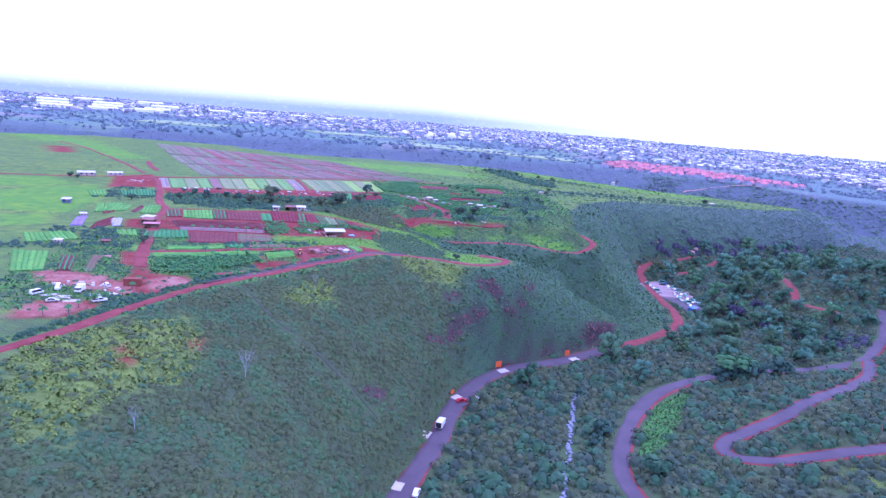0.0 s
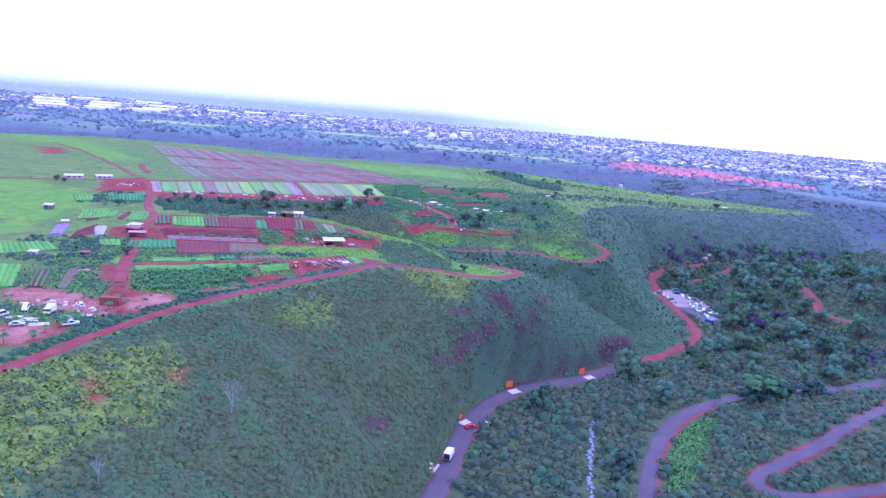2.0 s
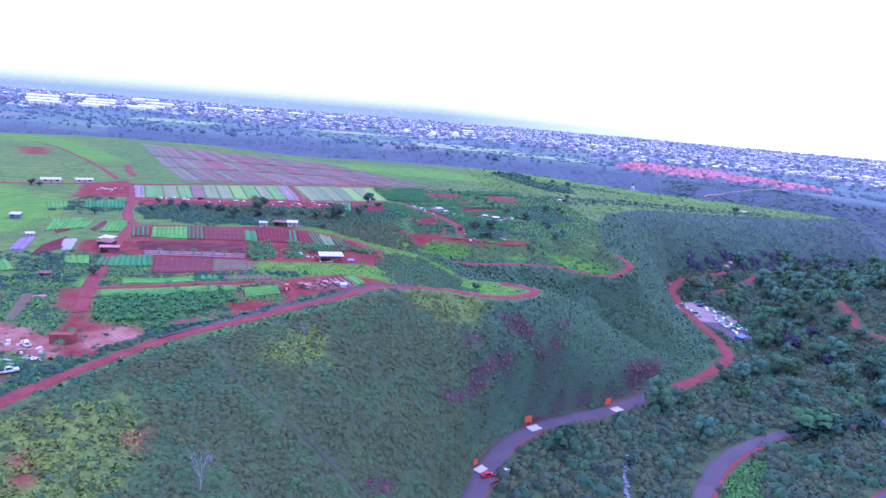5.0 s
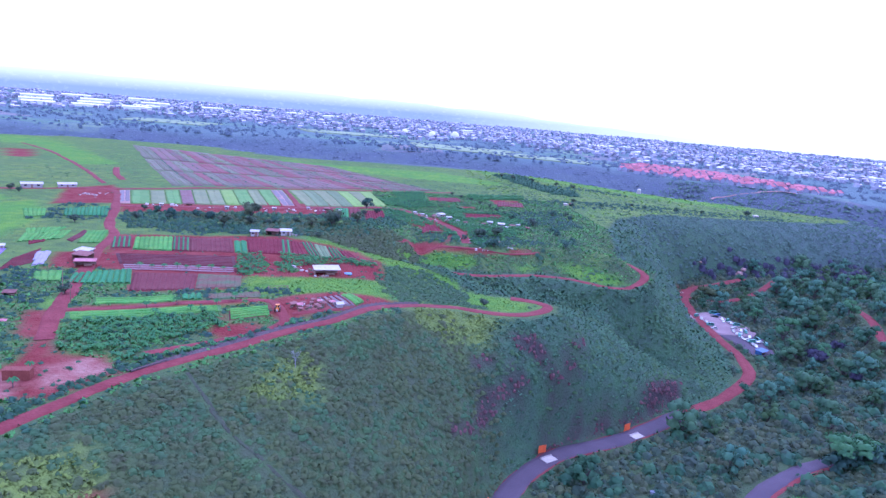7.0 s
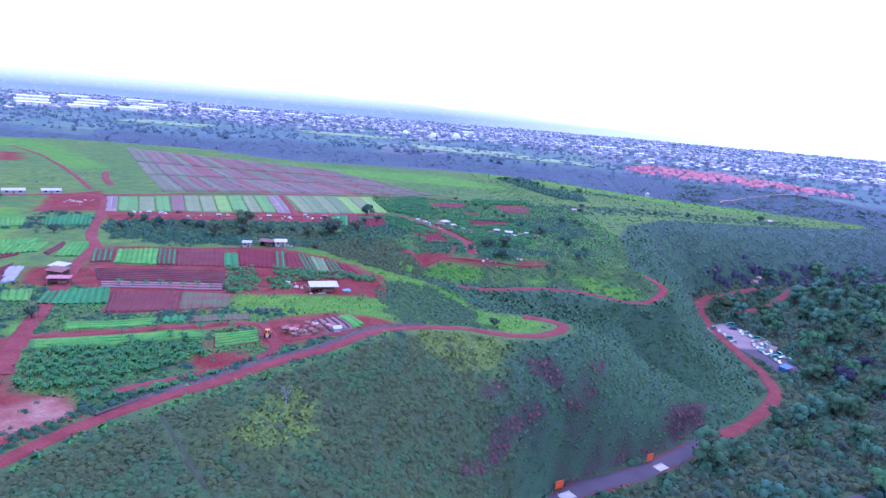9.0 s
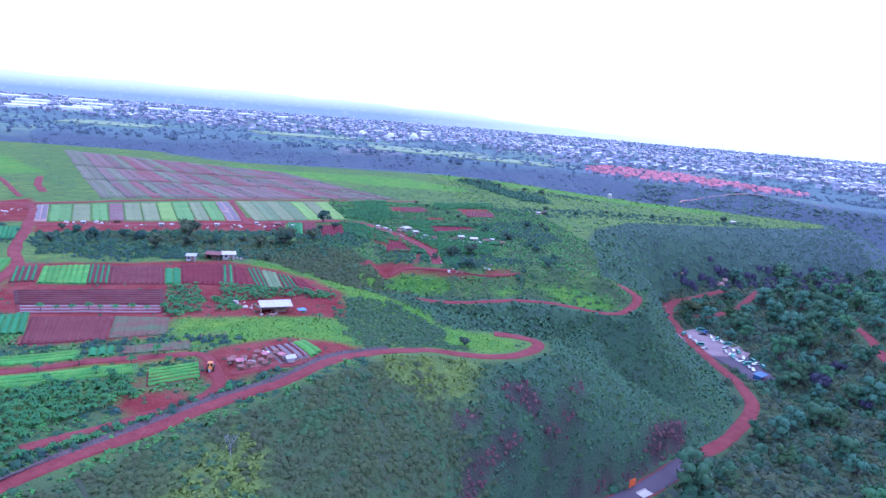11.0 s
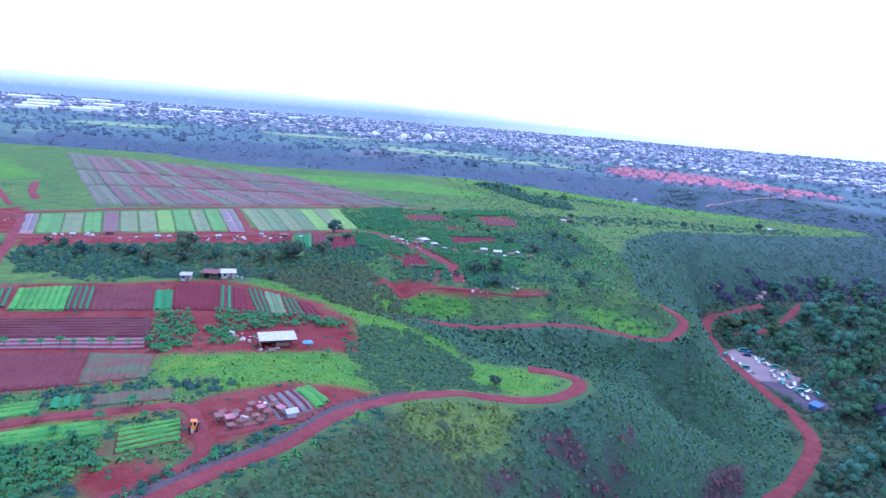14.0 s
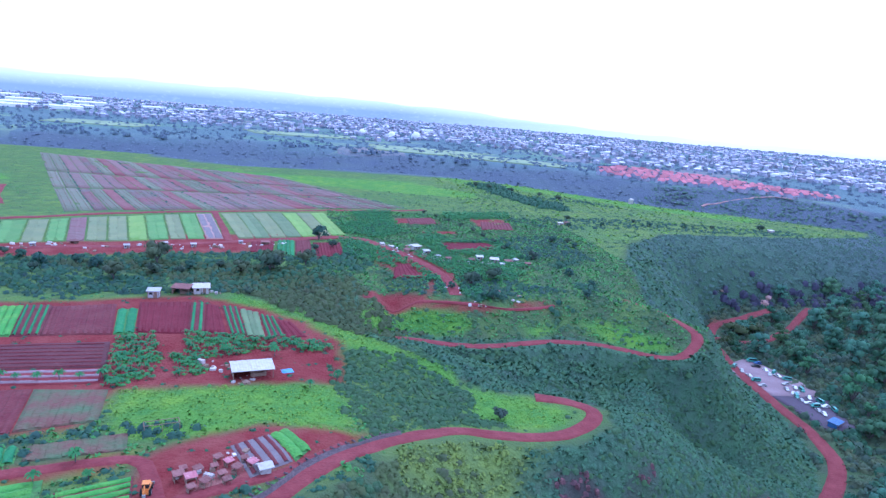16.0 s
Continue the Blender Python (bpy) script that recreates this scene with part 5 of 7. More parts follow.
plot("stripes", (-30.6, 358.6), (-25.8, 358.1), (-20.1, 332.2), (-24.3, 333.2))
plot("lettuce_pale", (-25.2, 356.6), (-19.4, 352.9), (-15.5, 330.6), (-19.7, 332.2))
plot("stripes", (-18.9, 351.7), (-14.6, 349.8), (-10.4, 332.8), (-14.8, 330.7))
plot("dark", (-13.7, 347.1), (-9.7, 345.5), (-4.8, 333.1), (-10.0, 331.6))
plot("brown_rows", (-92.6, 319.9), (-51.9, 326.5), (-48.0, 310.5), (-86.3, 305.7))
plot("pale_rows", (-86.1, 305.3), (-47.9, 310.0), (-45.9, 301.8), (-83.1, 298.5))
plot("brown", (-78.3, 295.9), (-58.5, 298.4), (-54.8, 279.0), (-72.6, 275.0))
plot("weedy", (-58.2, 298.4), (-43.9, 298.3), (-41.4, 283.6), (-54.5, 279.7))
plot("lettuce", (-9.4, 275.1), (-6.6, 277.8), (-2.2, 270.4), (-4.4, 266.2))
plot("frames", (-15.8, 270.5), (-9.6, 275.1), (-4.9, 266.1), (-11.2, 260.0))
plot("dark_small", (-32.3, 450.6), (-22.7, 453.6), (-21.7, 431.2), (-30.9, 431.2))
plot("lettuce_dark", (-21.5, 455.6), (-14.7, 456.3), (-12.8, 425.1), (-20.2, 428.6))
plot("brown", (-14.2, 456.5), (-8.0, 459.9), (-5.3, 425.2), (-12.5, 423.9))
plot("dark", (-6.5, 454.0), (5.4, 457.2), (6.7, 433.8), (-4.5, 423.0))
plot("stripes", (-103.0, 345.7), (-96.7, 349.2), (-90.2, 328.8), (-96.9, 326.7))
plot("dark", (-130.1, 336.1), (-125.0, 346.4), (-122.8, 331.9), (-125.2, 325.8))
plot("lettuce", (-139.3, 353.3), (-126.0, 359.4), (-126.5, 349.5), (-132.6, 340.1))
plot("brown_rows", (-116.9, 337.1), (-118.0, 356.1), (-114.5, 352.6), (-113.6, 334.1))
plot("lettuce", (-115.8, 353.9), (-108.9, 358.1), (-103.3, 334.2), (-111.0, 332.3))
plot("grey_sheet", (-118.3, 316.1), (-114.5, 319.1), (-110.3, 306.1), (-114.0, 303.7))
plot("lettuce_dark", (-144.8, 401.0), (-129.8, 414.7), (-121.2, 389.5), (-137.2, 381.7))
plot("lettuce", (-107.1, 290.0), (-99.5, 293.7), (-94.8, 280.5), (-101.5, 279.1))
plot("lettuce_dark", (-95.2, 291.1), (-80.2, 299.9), (-74.5, 282.1), (-92.3, 278.3))
plot("lettuce", (-79.0, 265.0), (-58.0, 272.0), (-56.5, 266.0), (-77.0, 260.5))
plot("lettuce_dark", (-56.5, 272.5), (-51.0, 274.0), (-49.5, 268.5), (-55.0, 267.0))
plot("lettuce_rows", (-40.0, 259.0), (-29.5, 262.5), (-27.6, 254.0), (-38.0, 250.0))
plot("weedy", (-49.8, 274.5), (-34.5, 278.0), (-33.0, 271.5), (-48.6, 268.8))
plot("stripes", (-107.8, 242.9), (-102.6, 242.7), (-96.1, 221.9), (-100.3, 221.1))
plot("violet_sheet", (-132.4, 313.7), (-129.1, 318.4), (-122.5, 294.9), (-126.6, 293.5))
plot("grey_sheet", (-115.2, 312.7), (-114.0, 318.5), (-108.8, 300.1), (-111.0, 297.5))
plot("lettuce", (-135.4, 343.8), (-121.9, 353.9), (-119.5, 338.0), (-130.6, 328.3))
plot("brown_rows", (-120.3, 304.7), (-119.1, 322.5), (-112.6, 301.3), (-117.0, 288.1))
plot("dark", (52.6, 464.2), (74.9, 470.3), (78.6, 459.2), (53.0, 447.8))
plot("dark", (26.9, 420.4), (32.1, 421.5), (35.5, 400.2), (24.0, 399.0))
plot("brown", (43.2, 531.9), (58.7, 542.8), (59.1, 519.8), (42.8, 511.1))
plot("lettuce", (-81.0, 251.5), (-43.0, 263.0), (-41.5, 257.5), (-78.0, 245.5))
plot("lettuce", (-126.0, 246.0), (-113.5, 246.0), (-104.0, 220.0), (-112.0, 216.0))
plot("lettuce", (-136.0, 274.0), (-121.0, 281.0), (-112.0, 268.0), (-127.0, 258.0))
plot("weedy", (-98.4, 244.8), (-94.5, 243.8), (-89.4, 221.5), (-92.0, 221.3))
plot("lettuce", (-160.2, 394.3), (-151.8, 398.5), (-144.0, 379.7), (-150.4, 375.2))
plot("brown", (87.3, 537.9), (104.6, 538.1), (100.2, 510.4), (81.3, 507.8))
STRIP_STYLES = "paddy_grey paddy paddy_dull paddy paddy_pink paddy_dull paddy_dull paddy_lime paddy paddy_dull paddy paddy_grey".split()
STRIP_ENDS = np.cumsum([0, 0.7, 1.15, 0.95, 0.9, 0.85, 0.95, 0.95, 0.9, 1.0, 0.85, 0.9, 0.95])
STRIP_ENDS = STRIP_ENDS / STRIP_ENDS[-1]
for k, style in enumerate(STRIP_STYLES):
    a, b = STRIP_ENDS[k] + 0.003, STRIP_ENDS[k + 1] - 0.006
    tl, tr, br, bl = (-143.6, 467.1), (-59.2, 516.3), (-43.5, 453.5), (-128.7, 425.0)
    plot(style, lerp(tl, tr, a), lerp(tl, tr, b), lerp(bl, br, b), lerp(bl, br, a), group="crop strips beside the dirt track")
for k, style in enumerate("paddy_dull paddy_pale paddy_dull paddy_pale paddy_lime paddy_dull paddy_lime".split()):
    a, b = k / 7 + 0.003, (k + 1) / 7 - 0.005
    tl, tr, br, bl = (-55.4, 519.5), (-2.7, 540.0), (8.4, 472.9), (-38.0, 454.6)
    plot(style, lerp(tl, tr, a), lerp(tl, tr, b), lerp(bl, br, b), lerp(bl, br, a), group="crop strips beside the dirt track")
FIELD = ((-124.0, 500.0), (48.0, 580.0), (-40.0, 716.0), (-246.0, 790.0))
FIELD_BANDS = ((0.00, 0.30, 29, 3), (0.31, 0.57, 27, 8), (0.58, 0.99, 25, 5))
field_edges = []
strip_rng = random.Random(17)
for low_end, high_end, strips, fallow in FIELD_BANDS:
    bl, br, tr, tl = FIELD
    lo, hi = (lerp(bl, tl, low_end), lerp(br, tr, low_end)), (lerp(bl, tl, high_end), lerp(br, tr, high_end))
    for k in range(strips):
        style = "sage" if k in (0, 1, fallow, strips - 1) else strip_rng.choice(("mauve", "rose", "pale", "rose", "pale", "mauve", "sage"))
        a, b = k / strips + 0.001, (k + 1) / strips - 0.0015
        plot(style, lerp(*hi, a), lerp(*hi, b), lerp(*lo, b), lerp(*lo, a), group="ploughed field strips")
        if k % 3 == 1:
            field_edges.append((lerp(*lo, b + 0.001), lerp(*hi, b + 0.001)))

# ---- vegetation ----
def on_slope(xy):
    return ~inside(xy[:, 0], xy[:, 1], RIM) & ~inside(xy[:, 0], xy[:, 1], FLOOR) & ~inside(xy[:, 0], xy[:, 1], FAR_RIM)


STREAM = [(90, 252), (88, 248), (81, 231), (76, 217), (71, 201), (65, 183), (60, 168), (55, 150)]
BRIGHT_BANK = [(92, 193), (101, 212), (113, 231), (124, 240), (134, 242), (128, 232), (119, 220), (108, 205), (98, 193)]
CAR_PARK = [(184, 432), (196, 440), (207, 441), (211, 412), (208, 389), (202, 366), (190, 366), (188, 380), (187, 411)]
xy = jittered(-135, 165, 70, 346, 1.55, 1)
xy = xy[on_slope(xy)]
xy = xy[off_roads(xy, 0.7)]
rng = np.random.default_rng(2)
dry = in_any(xy, DRY_GRASS)
purple = in_any(xy, PURPLE_PATCHES)
bare = in_any(xy, BARE_SOIL)
patchy = waves(xy[:, 0], xy[:, 1], 30, 12) + 0.5 * waves(xy[:, 0], xy[:, 1], 9, 13)
keep = (~dry | (rng.random(len(xy)) < 0.30)) & ~purple & ~bare
light = keep & (patchy + 0.5 * rng.random(len(xy)) + 0.35 * smooth(-5, -60, xy[:, 0]) > 0.55)
grassy = smooth(25, 60, xy[:, 0] + 0.35 * (xy[:, 1] - 250)) + rng.uniform(-0.3, 0.3, len(xy)) > 0.5
planted("hillside_scrub", BUSHES, xy[keep & ~light & ~grassy], (0.75, 1.5), SCRUB, "dense dark green scrub covering the hillside", "scrub", 3, tall=0.85)
planted("light_scrub", BUSHES, xy[light & ~grassy], (0.7, 1.4), LIGHT_SCRUB, "lighter green scrub on the hillside", "scrub", 4, tall=0.85)
ROCKS = [rock_pieces(80 + k) for k in range(5)]
planted("rock_outcrop", ROCKS, xy[purple] + rng.uniform(-0.6, 0.6, (int(purple.sum()), 2)), (0.4, 1.3), OUTCROP, "jagged reddish purple rocks breaking out of the slope", "rocks", 6, 0.0)
THICKET = [(0, 314), (8, 326), (21, 323), (36, 311), (35, 297), (42, 293), (27, 289), (12, 280), (7, 283), (3, 291)]
thick = jittered(-4, 46, 276, 330, 1.3, 109)
thick = thick[in_any(thick, [THICKET]) & off_roads(thick, 0.9)]
thick = thick[smooth(0, 14, thick[:, 0]) + np.random.default_rng(126).random(len(thick)) > 0.75]
planted("thicket_scrub", BUSHES, thick, (0.5, 1.5), LIGHT_SCRUB, "dense green scrub above the rim track", "scrub", 110)
planted("dry_scrub", BUSHES, xy[purple & (rng.random(len(xy)) < 0.5)], (0.5, 1.1), PURPLE_SCRUB, "reddish purple dry scrub on the hillside", "scrub", 5)
xy = jittered(-10, 165, 200, 350, 1.25, 95)
xy = xy[on_slope(xy)]
xy = xy[off_roads(xy, 0.5) & ~in_any(xy, PURPLE_PATCHES + DRY_GRASS + BARE_SOIL)]
grassy = smooth(25, 60, xy[:, 0] + 0.35 * (xy[:, 1] - 250)) + np.random.default_rng(96).uniform(-0.3, 0.3, len(xy)) > 0.5
xy = xy[grassy]
shade = waves(xy[:, 0], xy[:, 1], 24, 97) + 0.5 * waves(xy[:, 0], xy[:, 1], 8, 98) + np.random.default_rng(99).uniform(-0.5, 0.5, len(xy))
planted("slope_grass", TUFTS, xy[shade > -0.35], (0.7, 1.4), SLOPE_GRASS, "fine green grass and low scrub on the steep slope", "grass", 100, tall=0.9)
planted("slope_scrub", LOW_BUSHES, xy[shade <= -0.35], (0.5, 1.3), LIGHT_SCRUB, "low green scrub on the steep slope", "scrub", 101)
xy = jittered(-135, 120, 70, 310, 1.0, 6)
xy = xy[in_any(xy, DRY_GRASS) & off_roads(xy, 0.3)]
xy = xy[waves(xy[:, 0], xy[:, 1], 13, 61) + np.random.default_rng(62).uniform(-0.6, 0.6, len(xy)) > -0.45]
planted("yellow_grass_patch", TUFTS, xy, (0.6, 1.15), YELLOW_GRASS, "patches of tall yellowish green grass", "grass", 7)
xy = jittered(20, 420, 340, 660, 2.0, 8)
xy = xy[on_slope(xy)]
xy = xy[off_roads(xy, 0.8)]
# bushes farther off take the haze-blue leaves
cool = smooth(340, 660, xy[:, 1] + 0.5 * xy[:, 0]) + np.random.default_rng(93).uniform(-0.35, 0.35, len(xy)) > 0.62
thin = np.random.default_rng(113).random(len(xy)) < 0.55
planted("ravine_scrub", LOW_BUSHES, xy[cool & thin], (0.8, 2.2), HAZED_SCRUB, "green scrub on the ravine slopes, haze blue in its leaves", "scrub", 9)
fine = np.random.default_rng(120).random(len(xy)) < 0.75
planted("ravine_bushes", LOW_BUSHES, xy[~cool & ~fine], (0.6, 1.9), LIGHT_SCRUB, "low bushes scattered on the slopes of the ravine", "scrub", 121)
planted("green_ravine_scrub", TUFTS, xy[~cool & fine], (1.0, 2.0), SLOPE_GRASS, "dull green scrub on the slopes of the ravine", "scrub", 94)
xy = jittered(330, 660, 480, 860, 5.0, 91)
xy = xy[~inside(xy[:, 0], xy[:, 1], RIM) & ~inside(xy[:, 0], xy[:, 1], FAR_RIM) & ((xy[:, 0] > 420) | (xy[:, 1] > 660))]
planted("far_slope_scrub", FAR_BUSHES, xy, (1.5, 3.2), HAZED_SCRUB, "scrub on the far valley slopes, leaves blued for haze", "scrub", 92, tall=0.6)
xy = jittered(-125, 30, 338, 420, 2.3, 10)
xy = xy[on_slope(xy) & off_roads(xy, 0.8)]
planted("gully_scrub", BIG_BUSHES, xy, (0.9, 1.9), SCRUB, "olive green scrub filling the shallow gully", "scrub", 11)
xy = jittered(-10, 460, 90, 600, 3.1, 12)
xy = xy[inside(xy[:, 0], xy[:, 1], FLOOR)]
xy = xy[off_roads(xy, 1.5) & ~in_any(xy, [CAR_PARK, BRIGHT_BANK])]
near_stream, _ = segment_distance(xy[:, 0], xy[:, 1], STREAM, False)
xy = xy[near_stream > 1.6]
shade = waves(xy[:, 0], xy[:, 1], 40, 21) + 0.6 * waves(xy[:, 0], xy[:, 1], 12, 22)
pick = np.random.default_rng(29).random(len(xy)) * 1.6 - 0.8 + 0.7 * shade
planted("valley_scrub", BIG_BUSHES, xy[(pick < 0.5) & (pick >= -0.15)], (1.0, 3.2), VALLEY_LEAVES, "thick mixed green scrub on the valley floor", "scrub", 13, soft=0.35)
DARK_WOODS = [[(219, 506), (258, 523), (303, 528), (381, 546), (356, 508), (281, 510), (231, 503)], [(240, 318), (262, 330), (268, 312), (248, 300)]]
gloomy = jittered(200, 400, 290, 560, 5.5, 111)
gloomy = gloomy[in_any(gloomy, DARK_WOODS) & off_roads(gloomy, 2.5)]
planted("purplish_thicket", BIG_BUSHES, gloomy, (2.0, 4.0), PURPLE_LEAVES, "very dark purplish thicket in the valley", "scrub", 112, soft=0.35)
planted("olive_valley_scrub", BIG_BUSHES, xy[pick < -0.15], (1.0, 2.6), OLIVE_LEAVES, "olive green bushes on the valley floor", "scrub", 30, soft=0.35)
planted("dark_valley_scrub", BIG_BUSHES, xy[pick >= 0.5], (1.3, 3.8), MID_LEAVES, "darker green thicket on the valley floor", "scrub", 14, soft=0.35)

xy = jittered(88, 138, 188, 246, 0.9, 102)
xy = xy[in_any(xy, [BRIGHT_BANK]) & off_roads(xy, 0.4)]
planted("bank_grass", TUFTS, xy, (0.6, 1.2), BANK_GRASS, "bright green grass on the bank beside the road", "grass", 103)

# plateau: meadows, hedges and plantations
xy = jittered(-60, 60, 270, 380, 1.1, 15)
xy = xy[in_any(xy, MEADOWS) & off_roads(xy, 0.4)]
xy = xy[~in_any(xy, PLOT_AREAS) & ~in_any(xy, BARE_SOIL)]
planted("meadow_grass", TUFTS, xy, (0.35, 0.8), MEADOW_GRASS, "lush bright green meadow grass", "grass", 16, tall=0.75)
PLANTATIONS = [
    [(-74, 246), (-43, 255.5), (-38, 246), (-46, 239), (-52, 231.5), (-74, 230.5), (-77, 236)],
    [(-73, 229), (-52, 231), (-50, 228), (-69, 223)],
    [(-60, 223.5), (-44, 233), (-20, 252), (-18, 247.5), (-42, 227), (-56, 218.5)],
    [(-52, 331), (-45, 332), (-41, 300), (-46, 299)],
    [(-34, 331), (0, 330), (2, 322), (-34, 322)],
    [(-36, 318), (-27, 318), (-27, 306), (-33, 306)],
    [(10, 455), (30, 452), (36, 430), (60, 430), (80, 440), (84, 425), (60, 405), (30, 408), (14, 425), (0, 440)],
    [(-4, 500), (30, 520), (40, 490), (24, 470), (8, 478)],
    [(40, 470), (52, 500), (58, 470), (82, 475), (88, 440), (70, 436), (46, 446)],
    [(20, 400), (40, 395), (70, 400), (80, 415), (60, 425), (44, 420)],
]
xy = jittered(-90, 120, 220, 590, 1.5, 17)
xy = xy[in_any(xy, PLANTATIONS + GROVES) & off_roads(xy, 0.8)]
xy = xy[~in_any(xy, [p for p in PLOT_AREAS])]
planted("banana_plantation", BANANAS, xy, (0.28, 0.58), BANANA_LEAVES, "rows of broad-leaved banana plants", "banana plants", 18)
rank = waves(xy[:, 0], xy[:, 1], 17, 104) > 0.1
planted("leafy_undergrowth", LOW_BUSHES, xy[rank] + 0.8, (0.6, 1.1), BANK_GRASS, "bright green undergrowth between banana plants", "undergrowth", 105)
HEDGES = [
    [(-125, 412), (-35, 436), (10, 450), (20, 430), (0, 412), (-40, 420), (-110, 405)],
    [(-112, 398), (-60, 388), (-30, 372), (-50, 366), (-100, 372), (-112, 385)],
    [(-22, 252), (-14, 256.6), (-7, 260.8), (2, 268), (1, 266), (-9, 254.5), (-20, 245), (-35, 232.5), (-46, 222), (-60, 202), (-68, 188), (-76, 188), (-62, 214), (-48, 228), (-30, 242)],
    [(-96, 299), (-78, 303), (-72, 282), (-96, 276)],
    [(-130, 290), (-100, 296), (-100, 268), (-135, 265)],
    [(-160, 262), (-125, 258), (-92, 268), (-88, 259), (-125, 249), (-160, 250)],
    [(-175, 425), (-160, 440), (-140, 428), (-135, 412), (-150, 405)],
    [(-60, 280), (-26, 284), (-20, 278), (-34, 272), (-60, 268)],
    [(-150, 400), (-128, 416), (-116, 380), (-150, 372)],
    [(60, 470), (120, 500), (120, 440), (90, 440), (84, 470)],
    [(100, 560), (200, 590), (330, 600), (330, 575), (200, 545), (120, 520)],
    [(120, 700), (200, 690), (240, 650), (200, 660)],
    [(20, 400), (70, 400), (90, 385), (60, 376), (20, 380)],
]
xy = jittered(-150, 340, 180, 720, 2.4, 19)
xy = xy[in_any(xy, HEDGES + BELTS) & inside(xy[:, 0], xy[:, 1], RIM)]
xy = xy[off_roads(xy, 0.6) & ~in_any(xy, PLOT_AREAS) & ~in_any(xy, BARE_SOIL)]
rng = np.random.default_rng(20)
xy = xy[rng.random(len(xy)) < np.where((xy[:, 0] > 100) & (xy[:, 1] > 500), 0.3, 0.8)]
planted("farm_thicket", BIG_BUSHES, xy, (0.6, 1.5), DARK_LEAVES, "dark green thickets and hedges between plots", "hedge", 21)
line_xy = np.array([lerp(a, b, u) for a, b in field_edges for u in np.arange(0.05, 1, 0.06)])
line_xy = line_xy[np.random.default_rng(106).random(len(line_xy)) < 0.45]
planted("field_edge_shrubs", FAR_BUSHES, line_xy, (0.6, 1.3), DARK_LEAVES, "dark shrubs in lines along the field strips", "shrubs", 107)
xy = jittered(-230, 130, 150, 720, 2.9, 22)
xy = xy[inside(xy[:, 0], xy[:, 1], RIM)]
xy = xy[off_roads(xy, 0.6) & ~in_any(xy, PLOT_AREAS) & ~in_any(xy, BARE_SOIL) & ~in_any(xy, MEADOWS)]
rng = np.random.default_rng(23)
xy = xy[rng.random(len(xy)) < np.where(xy[:, 0] < -100, 0.2, 0.4)]
low = waves(xy[:, 0], xy[:, 1], 45, 35) + 0.7 * smooth(20, 60, xy[:, 0]) > 0.5
planted("pasture_shrubs", FAR_BUSHES, xy[low], (0.5, 1.1), LIGHT_SCRUB, "low dull green shrubs scattered on the plateau", "shrubs", 36)
planted("rough_pasture", FAR_BUSHES, xy[~low], (0.4, 0.9), WEEDS, "rough green weeds and low shrubs on the plateau", "shrubs", 24)

xy = jittered(95, 400, 470, 790, 3.4, 132)
xy = xy[inside(xy[:, 0], xy[:, 1], RIM)]
shade = waves(xy[:, 0], xy[:, 1], 60, 133) + np.random.default_rng(134).uniform(-0.9, 0.9, len(xy)) - 1.2 * smooth(0.12, 0.4, (xy[:, 1] - 530 - 0.1 * xy[:, 0]) / 400)
lone = np.random.default_rng(137).random(len(xy))
planted("far_pasture_scrub", FAR_BUSHES, xy[(shade > -0.35) & (lone < 0.22)], (0.7, 1.9), LIGHT_SCRUB, "low dull scrub spread over the far pasture", "scrub", 135, tall=0.7)
planted("far_pasture_grass", TUFTS, xy[(shade <= -0.35) & (lone < 0.35)], (1.2, 2.2), MEADOW_GRASS, "tall green grass on the far pasture", "grass", 136, tall=0.6)
xy = jittered(0, 135, 345, 560, 1.7, 81)
xy = xy[inside(xy[:, 0], xy[:, 1], RIM) & off_roads(xy, 0.3) & ~in_any(xy, PLOT_AREAS) & ~in_any(xy, BARE_SOIL)]
shade = waves(xy[:, 0], xy[:, 1], 26, 82) + np.random.default_rng(83).uniform(-0.7, 0.7, len(xy))
planted("spur_grass", TUFTS, xy[shade > -0.2], (0.6, 1.3), BANK_GRASS, "rough green grass on the farther spur", "grass", 84)
planted("spur_scrub", LOW_BUSHES, xy[shade < -0.3], (0.6, 1.4), LIGHT_SCRUB, "low dull scrub on the farther spur", "scrub", 85)
xy = jittered(-110, 10, 180, 300, 1.5, 86)
xy = xy[inside(xy[:, 0], xy[:, 1], RIM) & off_roads(xy, 0.3) & ~in_any(xy, PLOT_AREAS) & ~in_any(xy, BARE_SOIL) & ~in_any(xy, MEADOWS)]
shade = waves(xy[:, 0], xy[:, 1], 22, 87) + np.random.default_rng(88).uniform(-0.7, 0.7, len(xy))
planted("farm_weeds", TUFTS, xy[shade > -0.1], (0.5, 1.2), BANK_GRASS, "rank green weeds between farm plots", "grass", 89)
planted("farm_shrubs", LOW_BUSHES, xy[shade < -0.3], (0.5, 1.3), MID_LEAVES, "dark green shrubs between farm plots", "shrubs", 90)

belt = jittered(-122, 22, 362, 448, 2.6, 128)
belt = belt[in_any(belt, [[(-120, 411), (-35, 433), (10, 447), (19, 425), (10, 395), (-25, 373), (-60, 367), (-105, 367), (-115, 390)]]) & off_roads(belt, 0.8) & ~in_any(belt, PLOT_AREAS + BARE_SOIL)]
mixed_in = np.random.default_rng(129).random(len(belt))
planted("gully_thicket", BIG_BUSHES, belt[mixed_in < 0.45], (0.9, 2.1), MID_LEAVES, "dense dark green thicket in the gully", "scrub", 130)
planted("gully_bushes", BIG_BUSHES, belt[(mixed_in >= 0.45) & (mixed_in < 0.85)], (0.8, 1.8), LIGHT_SCRUB, "dull green bushes in the gully", "scrub", 131)
